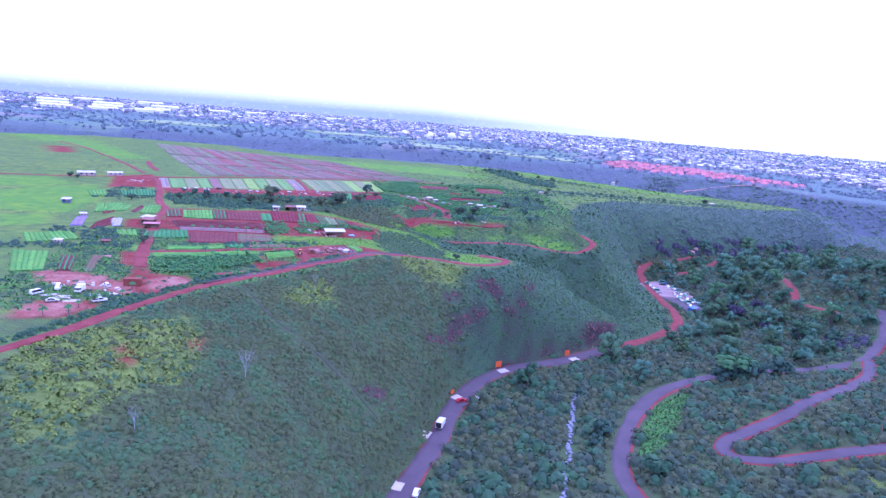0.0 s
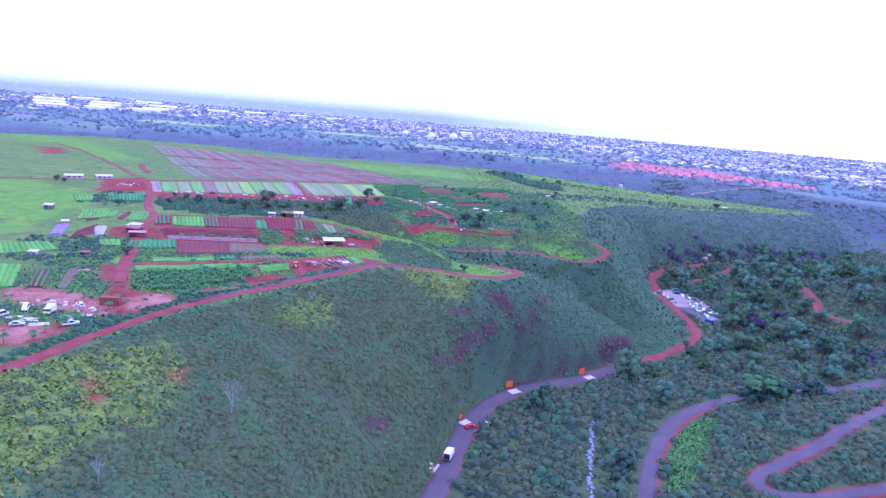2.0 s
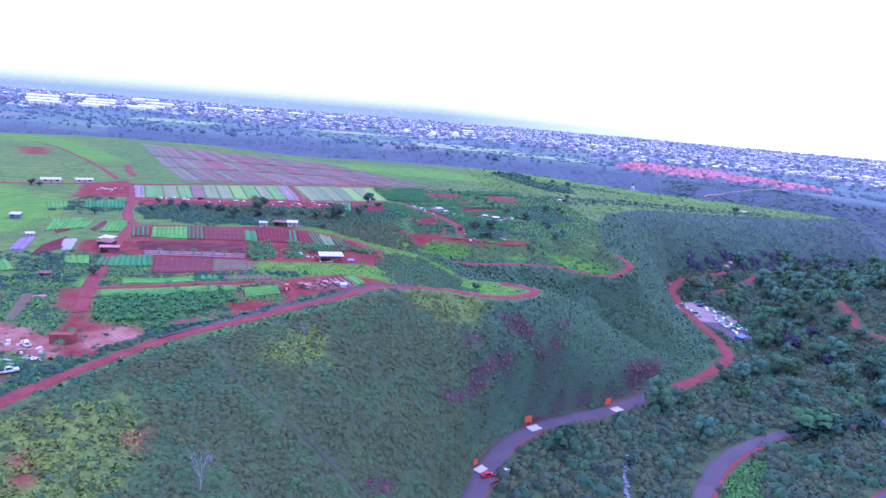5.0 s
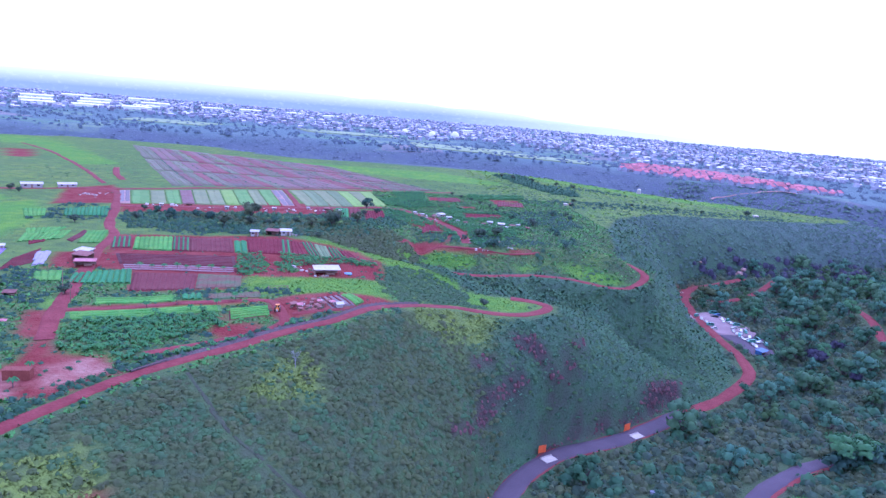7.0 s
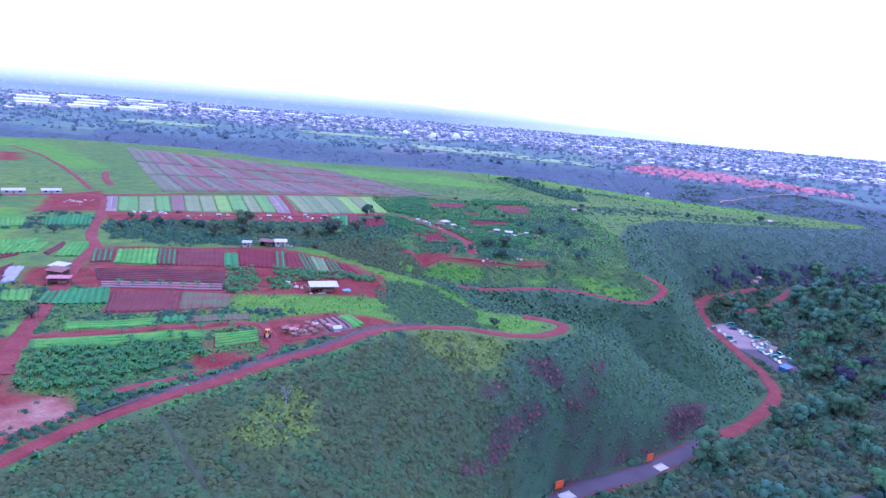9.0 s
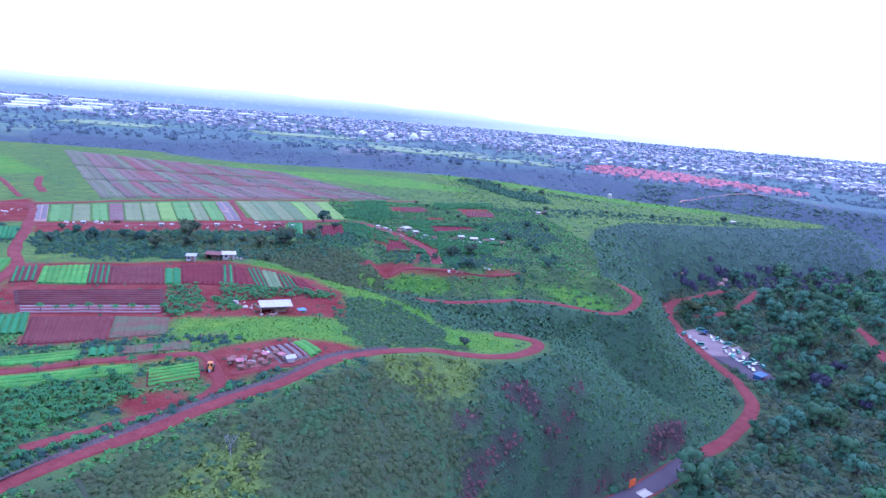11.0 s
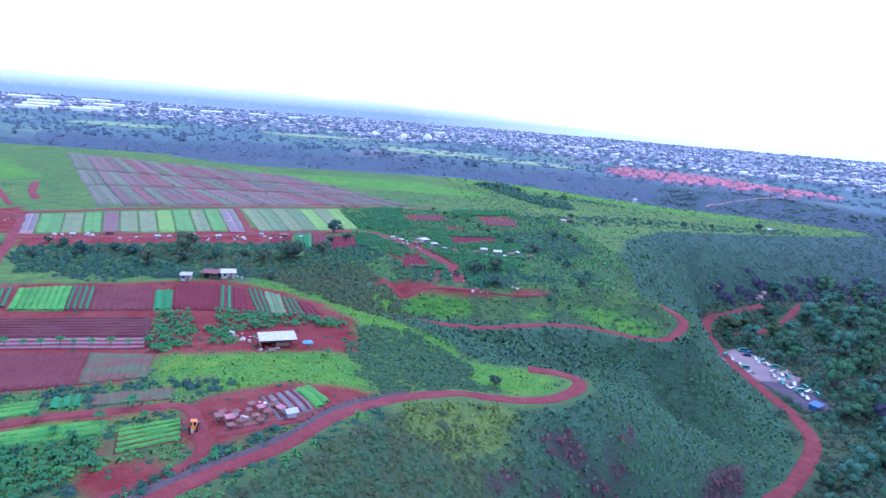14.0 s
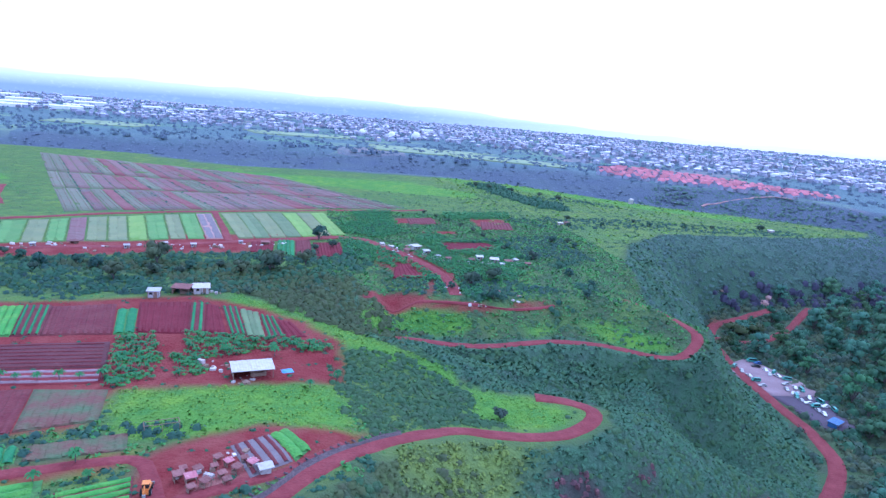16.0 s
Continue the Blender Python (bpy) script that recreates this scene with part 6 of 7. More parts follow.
clumps = np.array([(101, 431), (98, 428), (94, 394), (98, 392), (96, 398), (51, 375), (54, 377), (48, 388), (58, 379), (81, 372), (44, 392), (40, 398), (104, 436), (88, 440), (70, 390), (62, 384), (30, 436), (14, 480), (22, 492), (27, 505)], float)
clumps = np.repeat(clumps, 7, axis=0) + np.random.default_rng(114).normal(0, 2.2, (7 * len(clumps), 2))
planted("spur_clumps", BIG_BUSHES, clumps[off_roads(clumps, 0.8)], (0.9, 1.9), MID_LEAVES, "dark green bushes in clumps on the farther spur", "bushes", 115)
belt = jittered(115, 180, 610, 755, 4.0, 116)
belt = belt[in_any(belt, [[(120, 742), (150, 752), (152, 680), (174, 644), (170, 614), (150, 614), (136, 664)]])]
planted("tree_belt", BIG_BUSHES, belt, (2.0, 3.4), MID_LEAVES, "belt of dark green trees across the far pasture", "trees", 117)
rng = np.random.default_rng(118)
rim_at = np.array(rim_line)
rim_side = np.gradient(rim_at, axis=0)
rim_side = np.stack([-rim_side[:, 1], rim_side[:, 0]], 1) / np.linalg.norm(rim_side, axis=1)[:, None]
pick = rng.integers(20, 122, 520)
spots = rim_at[pick] + rim_side[pick] * (3.0 + 3.2 * rng.random(520) ** 1.5)[:, None]
planted("bank_bushes", BIG_BUSHES, spots, (0.5, 1.25), MID_LEAVES, "dark green bushes along the bank of the rim track", "bushes", 127)
pick = rng.integers(104, 150, 500)
spots = rim_at[pick] + rim_side[pick] * (2.2 + 1.5 * rng.random(500))[:, None]
planted("bank_rubble", ROCKS, spots, (0.12, 0.38), GREY_BANK, "grey rubble along the bank of the rim track", "rocks", 119, -0.35)

weeds = jittered(-105, 10, 180, 370, 2.2, 122)
weeds = weeds[in_any(weeds, BARE_SOIL) & off_roads(weeds, 0.4) & ~in_any(weeds, PLOT_AREAS)]
weeds = weeds[waves(weeds[:, 0], weeds[:, 1], 9, 123) + np.random.default_rng(124).uniform(-0.8, 0.8, len(weeds)) > 0.45]
planted("yard_weeds", LOW_BUSHES, weeds, (0.3, 0.9), MID_LEAVES, "low weeds growing on the bare red soil", "weeds", 125)

# far slopes of the gulch and woods round the town
xy = jittered(-700, 620, 640, 1250, 8.5, 25)
xy = xy[~inside(xy[:, 0], xy[:, 1], RIM) & ~inside(xy[:, 0], xy[:, 1], FAR_RIM)]
planted("gulch_woods", FAR_BUSHES, xy, (1.5, 3.0), HAZED_LEAVES, "scrub woods in the far gulch, leaves tinted haze blue", "woods", 26, tall=0.4)
rng = np.random.default_rng(27)
far_r = 940 + 2300 * rng.random(11000) ** 1.3
far_a = rng.uniform(radians(-36), radians(48), 11000)
xy = np.stack([far_r * np.sin(far_a), far_r * np.cos(far_a)], 1)
xy = xy[inside(xy[:, 0], xy[:, 1], FAR_RIM)]
grove = waves(xy[:, 0], xy[:, 1], 260, 108) + rng.uniform(-0.6, 0.6, len(xy)) > -0.4
xy = xy[grove]
planted("town_trees", FAR_BUSHES, xy, (2.0, 5.0), HAZED_TOWN_LEAVES, "trees among the houses of the distant town", "trees", 28)

# single trees
valley_trees = [make_tree("tree", 200 + k, 8 + k % 3, 4.2 + 0.5 * (k % 4), (FOREST_LEAVES, MID_LEAVES, FOREST_LEAVES, SLOPE_GRASS, LIGHT_SCRUB, BRIGHT_LEAVES)[k], 360, 0.8, 0.12, 0.85, 0.3) for k in range(6)]
for k, tr in enumerate(valley_trees):
    tagged(tr, ("spreading green tree on the valley floor", "dense dark green tree on the valley floor")[k % 2], "tree", "valley trees")
spots = jittered(20, 400, 130, 560, 13.5, 31)
spots = spots[inside(spots[:, 0], spots[:, 1], FLOOR)]
spots = spots[off_roads(spots, 3.5) & ~in_any(spots, [CAR_PARK])]
rng = np.random.default_rng(32)
wooded = smooth(0.0, 0.5, waves(spots[:, 0], spots[:, 1], 60, 33) + 0.012 * (spots[:, 1] - 250))
deep = smooth(255, 330, spots[:, 1] + 0.25 * (spots[:, 0] - 100))
spots = spots[rng.random(len(spots)) < (0.1 + 0.75 * wooded) * (0.12 + 0.88 * deep)][:285]
for k, (x, y) in enumerate(spots):
    if k < len(valley_trees):
        stand(valley_trees[k], x, y, 40 * k, 0.4)
    else:
        place_copy(valley_trees[(0, 1, 2, 3, 4, 0, 1, 2, 3, 4, 5)[k % 11]], x, y, rng.uniform(0, 360), rng.uniform(0.7, 1.5), 0.4)
broad = tagged(make_tree("umbrella_tree", 230, 11, 10, BRIGHT_LEAVES, 420, 0.22, 0.6, 1.2, 0.68), "wide flat-topped bright green umbrella tree", "tree")
stand(broad, 156, 258)
place_copy(broad, 168, 262, 120, 0.75)
purple_tree = tagged(make_tree("dark_tree", 231, 7, 6, PURPLE_LEAVES, 320, 0.7, 0.3), "very dark purplish rounded tree in the valley", "tree")
stand(purple_tree, 213, 356)
place_copy(purple_tree, 218, 360, 80, 0.8)
place_copy(purple_tree, 236, 372, 140, 0.75)
place_copy(purple_tree, 220, 337, 20, 0.6)
hidden_bend = tagged(make_tree("roadside_tree", 236, 7, 5, DARK_LEAVES, 300, 0.8, 0.2), "dense dark green tree overhanging the side road", "tree", "trees beside the side road")
stand(hidden_bend, 152, 256, 0, 0.3)
for x, y, s in ((159, 257.5, 1.0), (166, 259.5, 1.15), (173, 261.5, 1.0), (181, 262, 1.2), (187, 264, 0.9), (84, 207, 0.9), (80, 200, 0.7), (86, 240, 0.6), (230, 322, 1.0), (246, 316, 1.1), (246, 333, 1.0), (238, 306, 0.8)):
    place_copy(hidden_bend, x, y, x * 17 % 360, s, 0.3)
round_bush = tagged(make_tree("round_bush", 237, 5, 5.5, MID_LEAVES, 360, 0.8, 0.12), "rounded bright green bush beside the road", "bush")
stand(round_bush, 93, 181, 0, 0.3)
junction_tree = tagged(make_tree("round_tree", 232, 9, 8, SCRUB, 420, 0.7, 0.2), "broad rounded tree beside the dirt junction", "tree")
stand(junction_tree, 219, 474, 0, 2)
place_copy(junction_tree, 232, 478, 70, 0.9, 2)
place_copy(junction_tree, 206, 462, 170, 0.55, 1)
farm_tree = tagged(make_tree("farm_tree", 233, 6.5, 5, VALLEY_LEAVES, 300, 0.85, 0.15), "olive green spreading tree in the gully", "tree", "trees round the farm")
stand(farm_tree, -20, 402)
for x, y, s in ((-57, 391, 1.1), (-50, 396, 0.8), (40, 297, 0.45), (-190, 444, 0.9), (-184, 440, 0.7), (-128, 371, 0.8), (-108, 388, 0.8), (-95, 392, 0.7), (-78, 396, 0.8), (-38, 405, 0.7),
                (-5, 440, 0.7), (2, 446, 0.8), (-24, 371, 0.6), (-40, 378, 0.5), (150, 565, 0.7), (305, 592, 1.0), (260, 580, 0.6), (120, 480, 0.6), (90, 440, 0.6), (62, 400, 0.8), (52, 392, 0.8),
                (-88, 268, 0.5), (-112, 412, 0.7), (200, 575, 0.5), (57, 560, 0.5), (62, 545, 0.5), (67, 530, 0.5), (71, 515, 0.5), (75, 500, 0.5), (77, 485, 0.5), (79, 470, 0.5), (80, 455, 0.5), (135, 720, 0.9), (150, 705, 0.9), (170, 690, 0.8), (182, 676, 0.9), (126, 735, 0.8)):
    place_copy(farm_tree, x, y, x * 7 % 360, s * (0.6 if 366 < y < 450 and x < 20 else 0.7 if y > 450 else 1), 0.2)
olive_tree = tagged(make_tree("olive_tree", 234, 8, 6, OLIVE_LEAVES, 330, 0.75, 0.25), "large pale olive tree in the hedge belt", "tree", "trees of the hedge belt")
stand(olive_tree, -60, 406)
for x, y, s in ((-19, 404, 0.9), (-68, 384, 0.7), (-30, 398, 0.6), (-8, 412, 0.7)):
    place_copy(olive_tree, x, y, x * 11 % 360, s, 0.2)
plot_tree = tagged(make_tree("dark_farm_tree", 235, 6, 4.2, DARK_LEAVES, 260, 0.9, 0.12), "dark green bushy tree between plots", "tree", "dark trees on the farther spur")
stand(plot_tree, -4, 461)
for x, y, s in ((97, 424, 0.5), (100, 396, 0.6), (92, 380, 0.7), (96, 410, 0.8), (56, 375, 0.9), (53, 376, 0.5), (44, 387, 0.6), (82, 457, 0.7), (112, 481, 0.8), (-77, 396, 1.0), (-85, 402, 0.9), (-95, 398, 1.0), (-104, 405, 0.8), (-48, 402, 0.8), (120, 470, 0.6), (140, 535, 0.7), (165, 545, 0.6), (205, 562, 0.7), (235, 572, 0.8)):
    place_copy(plot_tree, x, y, x * 13 % 360, s * 0.7, 0.2)


def papaya(seed):
    """A papaya tree: a thin bare stem and a tuft of drooping leaves."""
    t = tagged(new("papaya_tree"), "thin papaya tree with a tuft of leaves", "papaya tree", "papaya trees along the plots")
    bm = bmesh.new()
    limb(bm, (0, 0, -0.4), (0.1, 0.05, 1.7), 0.11, 0.07, 6)
    part("trunk", bm, BARK, t)
    rng = np.random.default_rng(seed)
    leaves = []
    for k in range(9):
        a = k * 0.7 + rng.uniform(-0.2, 0.2)
        u, v = np.array([math.cos(a), math.sin(a), 0]), np.array([-math.sin(a), math.cos(a), 0])
        base, mid, tip = np.array([0.1, 0.05, 1.6]), u * 0.7 + (0, 0, 2.1 + 0.3 * (k % 2)), u * 1.35 + (0, 0, 1.75)
        leaves += [[base - v * 0.06, base + v * 0.06, mid + v * 0.35, mid - v * 0.35], [mid - v * 0.35, mid + v * 0.35, tip + v * 0.15, tip - v * 0.15]]
    co = np.array(leaves).reshape(-1, 3)
    crown = new("crown", quad_mesh("crown", co, np.arange(len(co)).reshape(-1, 4)[:, ::-1].copy(), BANANA_LEAVES))
    crown.parent = t
    return t


papaya_tree = papaya(90)
stand(papaya_tree, -78, 301)
for x, y, s in ((-74, 301, 0.80), (-70, 301, 0.92), (-66, 302, 1.04), (-63, 302, 0.80), (-59, 302, 0.92), (-55, 303, 1.04), (-51, 303, 0.80), (-47, 304, 0.92), (-78, 178, 1.04), (-78, 184, 0.80), (-76, 190, 0.92), (-74, 192, 1.04), (-71, 197, 0.80), (-71, 205, 0.92), (-83, 175, 1.04), (-72, 214, 0.80), (-62, 258, 0.92), (-55, 262, 1.04), (-50, 257, 0.80), (-44, 262, 0.92), (-40, 268, 1.04), (-36, 262, 0.80), (-58, 252, 0.92), (-46, 254, 1.04), (-3, 300, 0.80), (3, 306, 0.92), (-12, 318, 1.04), (-6, 322, 0.80), (-24, 320, 0.92)):
    place_copy(papaya_tree, x, y, x * 37 % 360, s)
dead = tagged(bare_tree("dead_tree", 240, 8.5), "bleached leafless dead tree on the hillside", "tree", "dead trees")
stand(dead, -29.6, 165.5)
place_copy(dead, -46, 133, 120, 0.7)
place_copy(dead, -17.6, 227, 200, 0.6)

# ---- buildings and things on the plateau ----
farm_shed = shed("farm_shed", 8.6, 4.2, 2.1, 2.7, WHITE_SHEET, PLANK, "open farm shed with a whitish corrugated roof")
stand(farm_shed, -16.0, 306.3, 14)
small_shed = shed("small_shed", 4.6, 3.4, 2.0, 2.5, WHITE_SHEET, WHITE_WALL, "small whitewashed shed with a sheet roof", False, "sheds among the plots")
stand(small_shed, -38.5, 371, 10)
grey_shed = shed("grey_shed", 3.2, 2.6, 2.1, 2.4, GREY_SHEET, GREY_SHEET, "little grey corrugated tin shed", False, "sheds among the plots")
stand(grey_shed, -51, 365, 4)
rust_shed = shed("rusty_shed", 5.0, 3.2, 2.0, 2.5, RUST_SHEET, PLANK, "plank shed under a rusty sheet roof", True, "sheds among the plots")
stand(rust_shed, -44, 370, -8)
for src, x, y, a, s in ((small_shed, -101, 314, -20, 1.05), (rust_shed, -99, 308, -15, 1.1), (small_shed, -131, 318, 25, 0.6), (small_shed, -117, 261, 0, 0.6), (rust_shed, -101, 264, 10, 0.6),
                        (small_shed, 38.5, 449, 30, 1.2), (rust_shed, 34, 443, 60, 0.9), (grey_shed, 42, 440, 20, 1.1), (small_shed, 70, 431, -10, 1.1), (rust_shed, 76, 430, 10, 0.9), (grey_shed, 64, 433, 0, 1.2),
                        (grey_shed, 80, 433, 40, 0.9), (small_shed, 138, 543, 10, 0.9), (rust_shed, 143, 546, 20, 0.9), (small_shed, 309, 585, 5, 1.2), (grey_shed, -53, 436, 12, 0.9), (rust_shed, -26, 446, 12, 0.9),
                        (grey_shed, -76, 428, 15, 0.9), (small_shed, 24, 455, 15, 0.6), (grey_shed, 46, 433, 35, 0.8), (rust_shed, 50, 430, 15, 0.7), (small_shed, 28, 450, 50, 0.6), (rust_shed, 60, 430, 5, 0.7), (grey_shed, 72, 425, 30, 0.7), (rust_shed, 84, 428, -15, 0.7), (rust_shed, -96, 432, 15, 0.8), (grey_shed, -108, 425, 10, 0.8), (small_shed, -64, 437, 20, 0.6), (grey_shed, -36, 446, 20, 0.7), (rust_shed, 40, 432, 70, 0.7)):
    place_copy(src, x, y, a, s * (0.68 if y > 360 else 1))
pink_awning = shed("pink_awning", 6.0, 2.6, 1.9, 2.1, PINK_SHEET, PLANK, "low awning with a pinkish tarpaulin roof")
stand(pink_awning, -95.5, 301, 12)
blue_hut = shed("blue_hut", 3.6, 3.0, 1.8, 2.3, WHITE_SHEET, BLUE_SHEET, "hut with blue walls and white sheet roof", False)
stand(blue_hut, -152.5, 351, 10)
long_house = gable_house("packing_house", 10, 5, 1.9, 0.8, WHITE_SHEET, WHITE_WALL, "long low packing house with a white roof", "packing houses")
stand(long_house, -186, 458, 28)
place_copy(long_house, -171, 466, 28, 0.9)
hut = gable_house("white_hut", 1.7, 1.5, 1.1, 0.35, WHITE_SHEET, WHITE_WALL, "tiny white hut in the red yard", category="hut", windows=False)
stand(hut, -9.2, 262.2, 25)

loader = digger("orange backhoe loader parked on the dirt track")
stand(loader, -26.3, 257.6, 95)
shelter_rust = shelter(RUST_SHEET, "small shelter with a rusty sheet roof")
shelter_pink = shelter(PINK_SHEET, "small shelter with a faded pink roof")
spots = [(-22.2, 260.3), (-20.2, 259.4), (-19.6, 262.1), (-17.8, 258.2), (-17.2, 262.9), (-15.6, 260.5), (-15.1, 264.0), (-13.5, 261.9), (-12.7, 265.2), (-19.7, 257.0), (-17.0, 265.4), (-11.2, 263.4),
         (-22.0, 262.7), (-14.6, 258.6)]
for k, (x, y) in enumerate(spots):
    src = (shelter_rust, shelter_pink, shelter_rust, shelter_rust, shelter_rust)[k % 5]
    if k < 2:
        stand(src, x, y, 25)
    else:
        place_copy(src, x, y, 25 + 9 * (k % 4), 0.68 + 0.07 * (k % 4))

# fence frame, tarpaulins and heaps
bm = bmesh.new()
for a, b in (((-3, 0, 0), (-3, 0, 1.6)), ((0, 0, 0), (0, 0, 1.6)), ((3, 0, 0), (3, 0, 1.6)), ((-3, 0, 1.5), (3, 0, 1.5)), ((-3, 1.8, 0), (-3, 1.8, 1.6)), ((3, 1.8, 0), (3, 1.8, 1.6)), ((-3, 1.8, 1.5), (3, 1.8, 1.5)),
             ((-3, 0, 1.5), (-3, 1.8, 1.5)), ((3, 0, 1.5), (3, 1.8, 1.5))):
    limb(bm, a, b, 0.06, 0.06, 5)
frame_ob = tagged(part("pole_frame", bm, PLANK), "open frame of rough wooden poles", "frame")
stand(frame_ob, -28.7, 278, 18)


def sheet_on_ground(name, x, y, w, d, turn, material, label):
    """A crumpled sheet lying on the ground."""
    u, v = np.meshgrid(np.linspace(-w / 2, w / 2, 9), np.linspace(-d / 2, d / 2, 7))
    c, s = math.cos(radians(turn)), math.sin(radians(turn))
    gx, gy = x + c * u - s * v, y + s * u + c * v
    z = height(gx, gy) + 0.25 + 0.15 * waves(gx, gy, 2.0, 3)
    z[0], z[-1], z[:, 0], z[:, -1] = z[0] - 0.25, z[-1] - 0.25, z[:, 0] - 0.25, z[:, -1] - 0.25
    me = grid_mesh(name, gx, gy, z)
    me.materials.append(material)
    return tagged(new(name, me), label, "tarpaulin")


sheet_on_ground("blue_tarpaulin", -8.4, 309.2, 2.8, 2.2, 15, WATER_BLUE, "blue tarpaulin lying on the red soil")
sheet_on_ground("red_tarpaulin", -93, 243, 3.5, 2, 10, PINK_SHEET, "red tarpaulin lying beside a plot")
JUNK = surface("pale_litter", (0.55, 0.50, 0.50), (0.65, 0.60, 0.60), (0.35, 0.22, 0.2), 1.0, 0.3, 0.8, 0.0, spread=0.35)
rng = np.random.default_rng(50)


def junk_heap(x, y, n, reach, label):
    """A heap of boards, drums and boxes, each a piece of its own."""
    t = tagged(new("junk_heap"), label, "junk")
    for k in range(n):
        a, r = rng.uniform(0, 6.28), reach * math.sqrt(rng.random())
        s = rng.uniform(0.3, 1.1)
        bm = boxes((r * math.cos(a), r * math.sin(a), -0.15, s * rng.uniform(0.8, 2.2), s, s * rng.uniform(0.4, 1.0), a, 0.85))
        part("board" if k % 2 else "crate", bm, (JUNK, PLANK, WHITE_SHEET)[k % 3], t)
    return stand(t, x, y)


for x, y, n, r in ((-21, 311, 9, 2.4), (-24, 309.5, 6, 2.0), (-18, 312.5, 5, 1.5), (-43, 373, 10, 4), (-34, 373, 7, 3), (-90, 207, 9, 4), (-82, 205, 7, 3), (-76, 203, 6, 3), (36, 438, 12, 6), (70, 428, 12, 5), (30, 446, 9, 4),
                   (-60, 433, 9, 5), (-45, 438, 9, 5), (-85, 424, 8, 5), (-30, 443, 8, 5), (-150, 445, 10, 8), (-144, 452, 8, 5), (46, 385, 9, 7), (62, 378, 8, 6), (226, 508, 6, 3), (46, 430, 12, 5), (54, 428, 10, 5), (66, 430, 10, 4), (78, 430, 10, 4), (26, 452, 9, 4), (34, 452, 8, 4), (-100, 430, 9, 5), (-112, 424, 8, 5), (-70, 436, 9, 5), (-20, 450, 8, 5), (50, 371, 9, 4), (-18, 304, 8, 3), (-26, 312, 7, 3), (-20, 262, 7, 3), (-14, 266, 7, 3)):
    junk_heap(x, y, n, r, "pale heap of boards, drums and scrap")

def timber_stack(x, y, turn, boards, label):
    """Long pale boards lying side by side, a little askew."""
    t = tagged(new("timber_stack"), label, "timber", "boards in the farm yard")
    for k in range(boards):
        part("board", boxes((rng.uniform(-0.5, 0.5), (k - boards / 2) * 0.5, 0.02 + 0.06 * (k % 2), rng.uniform(3.2, 5.2), 0.34, 0.09, rng.normal(0, 0.07))), (JUNK, WHITE_SHEET)[k % 2], t)
    return stand(t, x, y, turn)


for x, y, turn, boards in ((-86, 193, 5, 6), (-82, 190, 15, 4), (-78, 196.5, -8, 5), (-90, 194, 30, 4), (-74, 199, -20, 4)):
    timber_stack(x, y, turn, boards, "long pale boards lying on the yard")

# vehicles
WHITE_PAINT, RED_PAINT, SILVER, BLACK_PAINT, BLUE_PAINT, GREEN_PAINT = (paint("white_paint", 0.72, 0.72, 0.74), paint("red_paint", 0.50, 0.03, 0.05), paint("silver_paint", 0.45, 0.46, 0.48),
                                                                       paint("black_paint", 0.02, 0.02, 0.025), paint("blue_paint", 0.08, 0.16, 0.40), paint("green_paint", 0.10, 0.32, 0.26))
yard_truck = box_truck(WHITE_PAINT, "white box truck parked in the farm yard", 4.4)
stand(yard_truck, -83.5, 198.5, -95)
white_van = car(WHITE_PAINT, "white van parked in the open", "van")
stand(white_van, -90.5, 200.5, -75)
white_pickup = car(WHITE_PAINT, "white pickup with an open bed", "pickup")
stand(white_pickup, -74.8, 190.4, 35)
silver_car = car(SILVER, "silver saloon car parked on dirt")
stand(silver_car, -86.5, 188, 20)
red_car = car(RED_PAINT, "red saloon car beside a concrete slab")
stand(red_car, 37.9, 231.0, 20)
white_car = car(WHITE_PAINT, "white hatchback parked at the road edge")
stand(white_car, 43.6, 233.2, 55)
black_car = car(BLACK_PAINT, "black car parked among others")
blue_car = car(BLUE_PAINT, "dark blue car parked among others")
green_van = car(GREEN_PAINT, "faded green van parked among others", "van")
road_truck = box_truck(WHITE_PAINT, "white box truck parked beside the valley road", 6.0)
stand(road_truck, 28.2, 210.5, 68)
place_copy(white_car, 17.5, 169.0, 75)
place_copy(white_van, -93.5, 194, 60, 0.8)
place_copy(white_pickup, -79, 206.5, 130, 0.75)
container = tagged(part("rusty_container", boxes((0, 0, -0.1, 5.2, 2.2, 2.2), (0, 0, 2.1, 5.3, 2.3, 0.1)), surface("rust_brown_steel", (0.20, 0.05, 0.04), (0.26, 0.08, 0.06), None, 1.5, 0.3, 0.8, 0.3)),
                   "rust-brown steel container in the farm yard", "container")
stand(container, -72.2, 209.5, 5)

# the car park in the valley
LOT_GRAVEL = surface("dusty_gravel", (0.26, 0.19, 0.21), (0.32, 0.24, 0.26), (0.26, 0.14, 0.14), 8, 0.5, bump=0.4)
pad = [(183, 430), (206, 443), (203, 367), (189, 366)]
tagged(draped("car_park", (pad[0], pad[1], (212, 398), (187, 398)), LOT_GRAVEL, 0.14, 9), "dusty gravel car park beside the dirt road", "car park", kind="structure")
tagged(draped("car_park_end", ((187, 397.9), (212, 397.9), pad[2], pad[3]), ASPHALT, 0.14, 9), "grey hard standing beside the dirt road", "car park", kind="structure")
lot_kinds = [white_car, black_car, silver_car, black_car, blue_car, green_van, black_car, white_pickup]
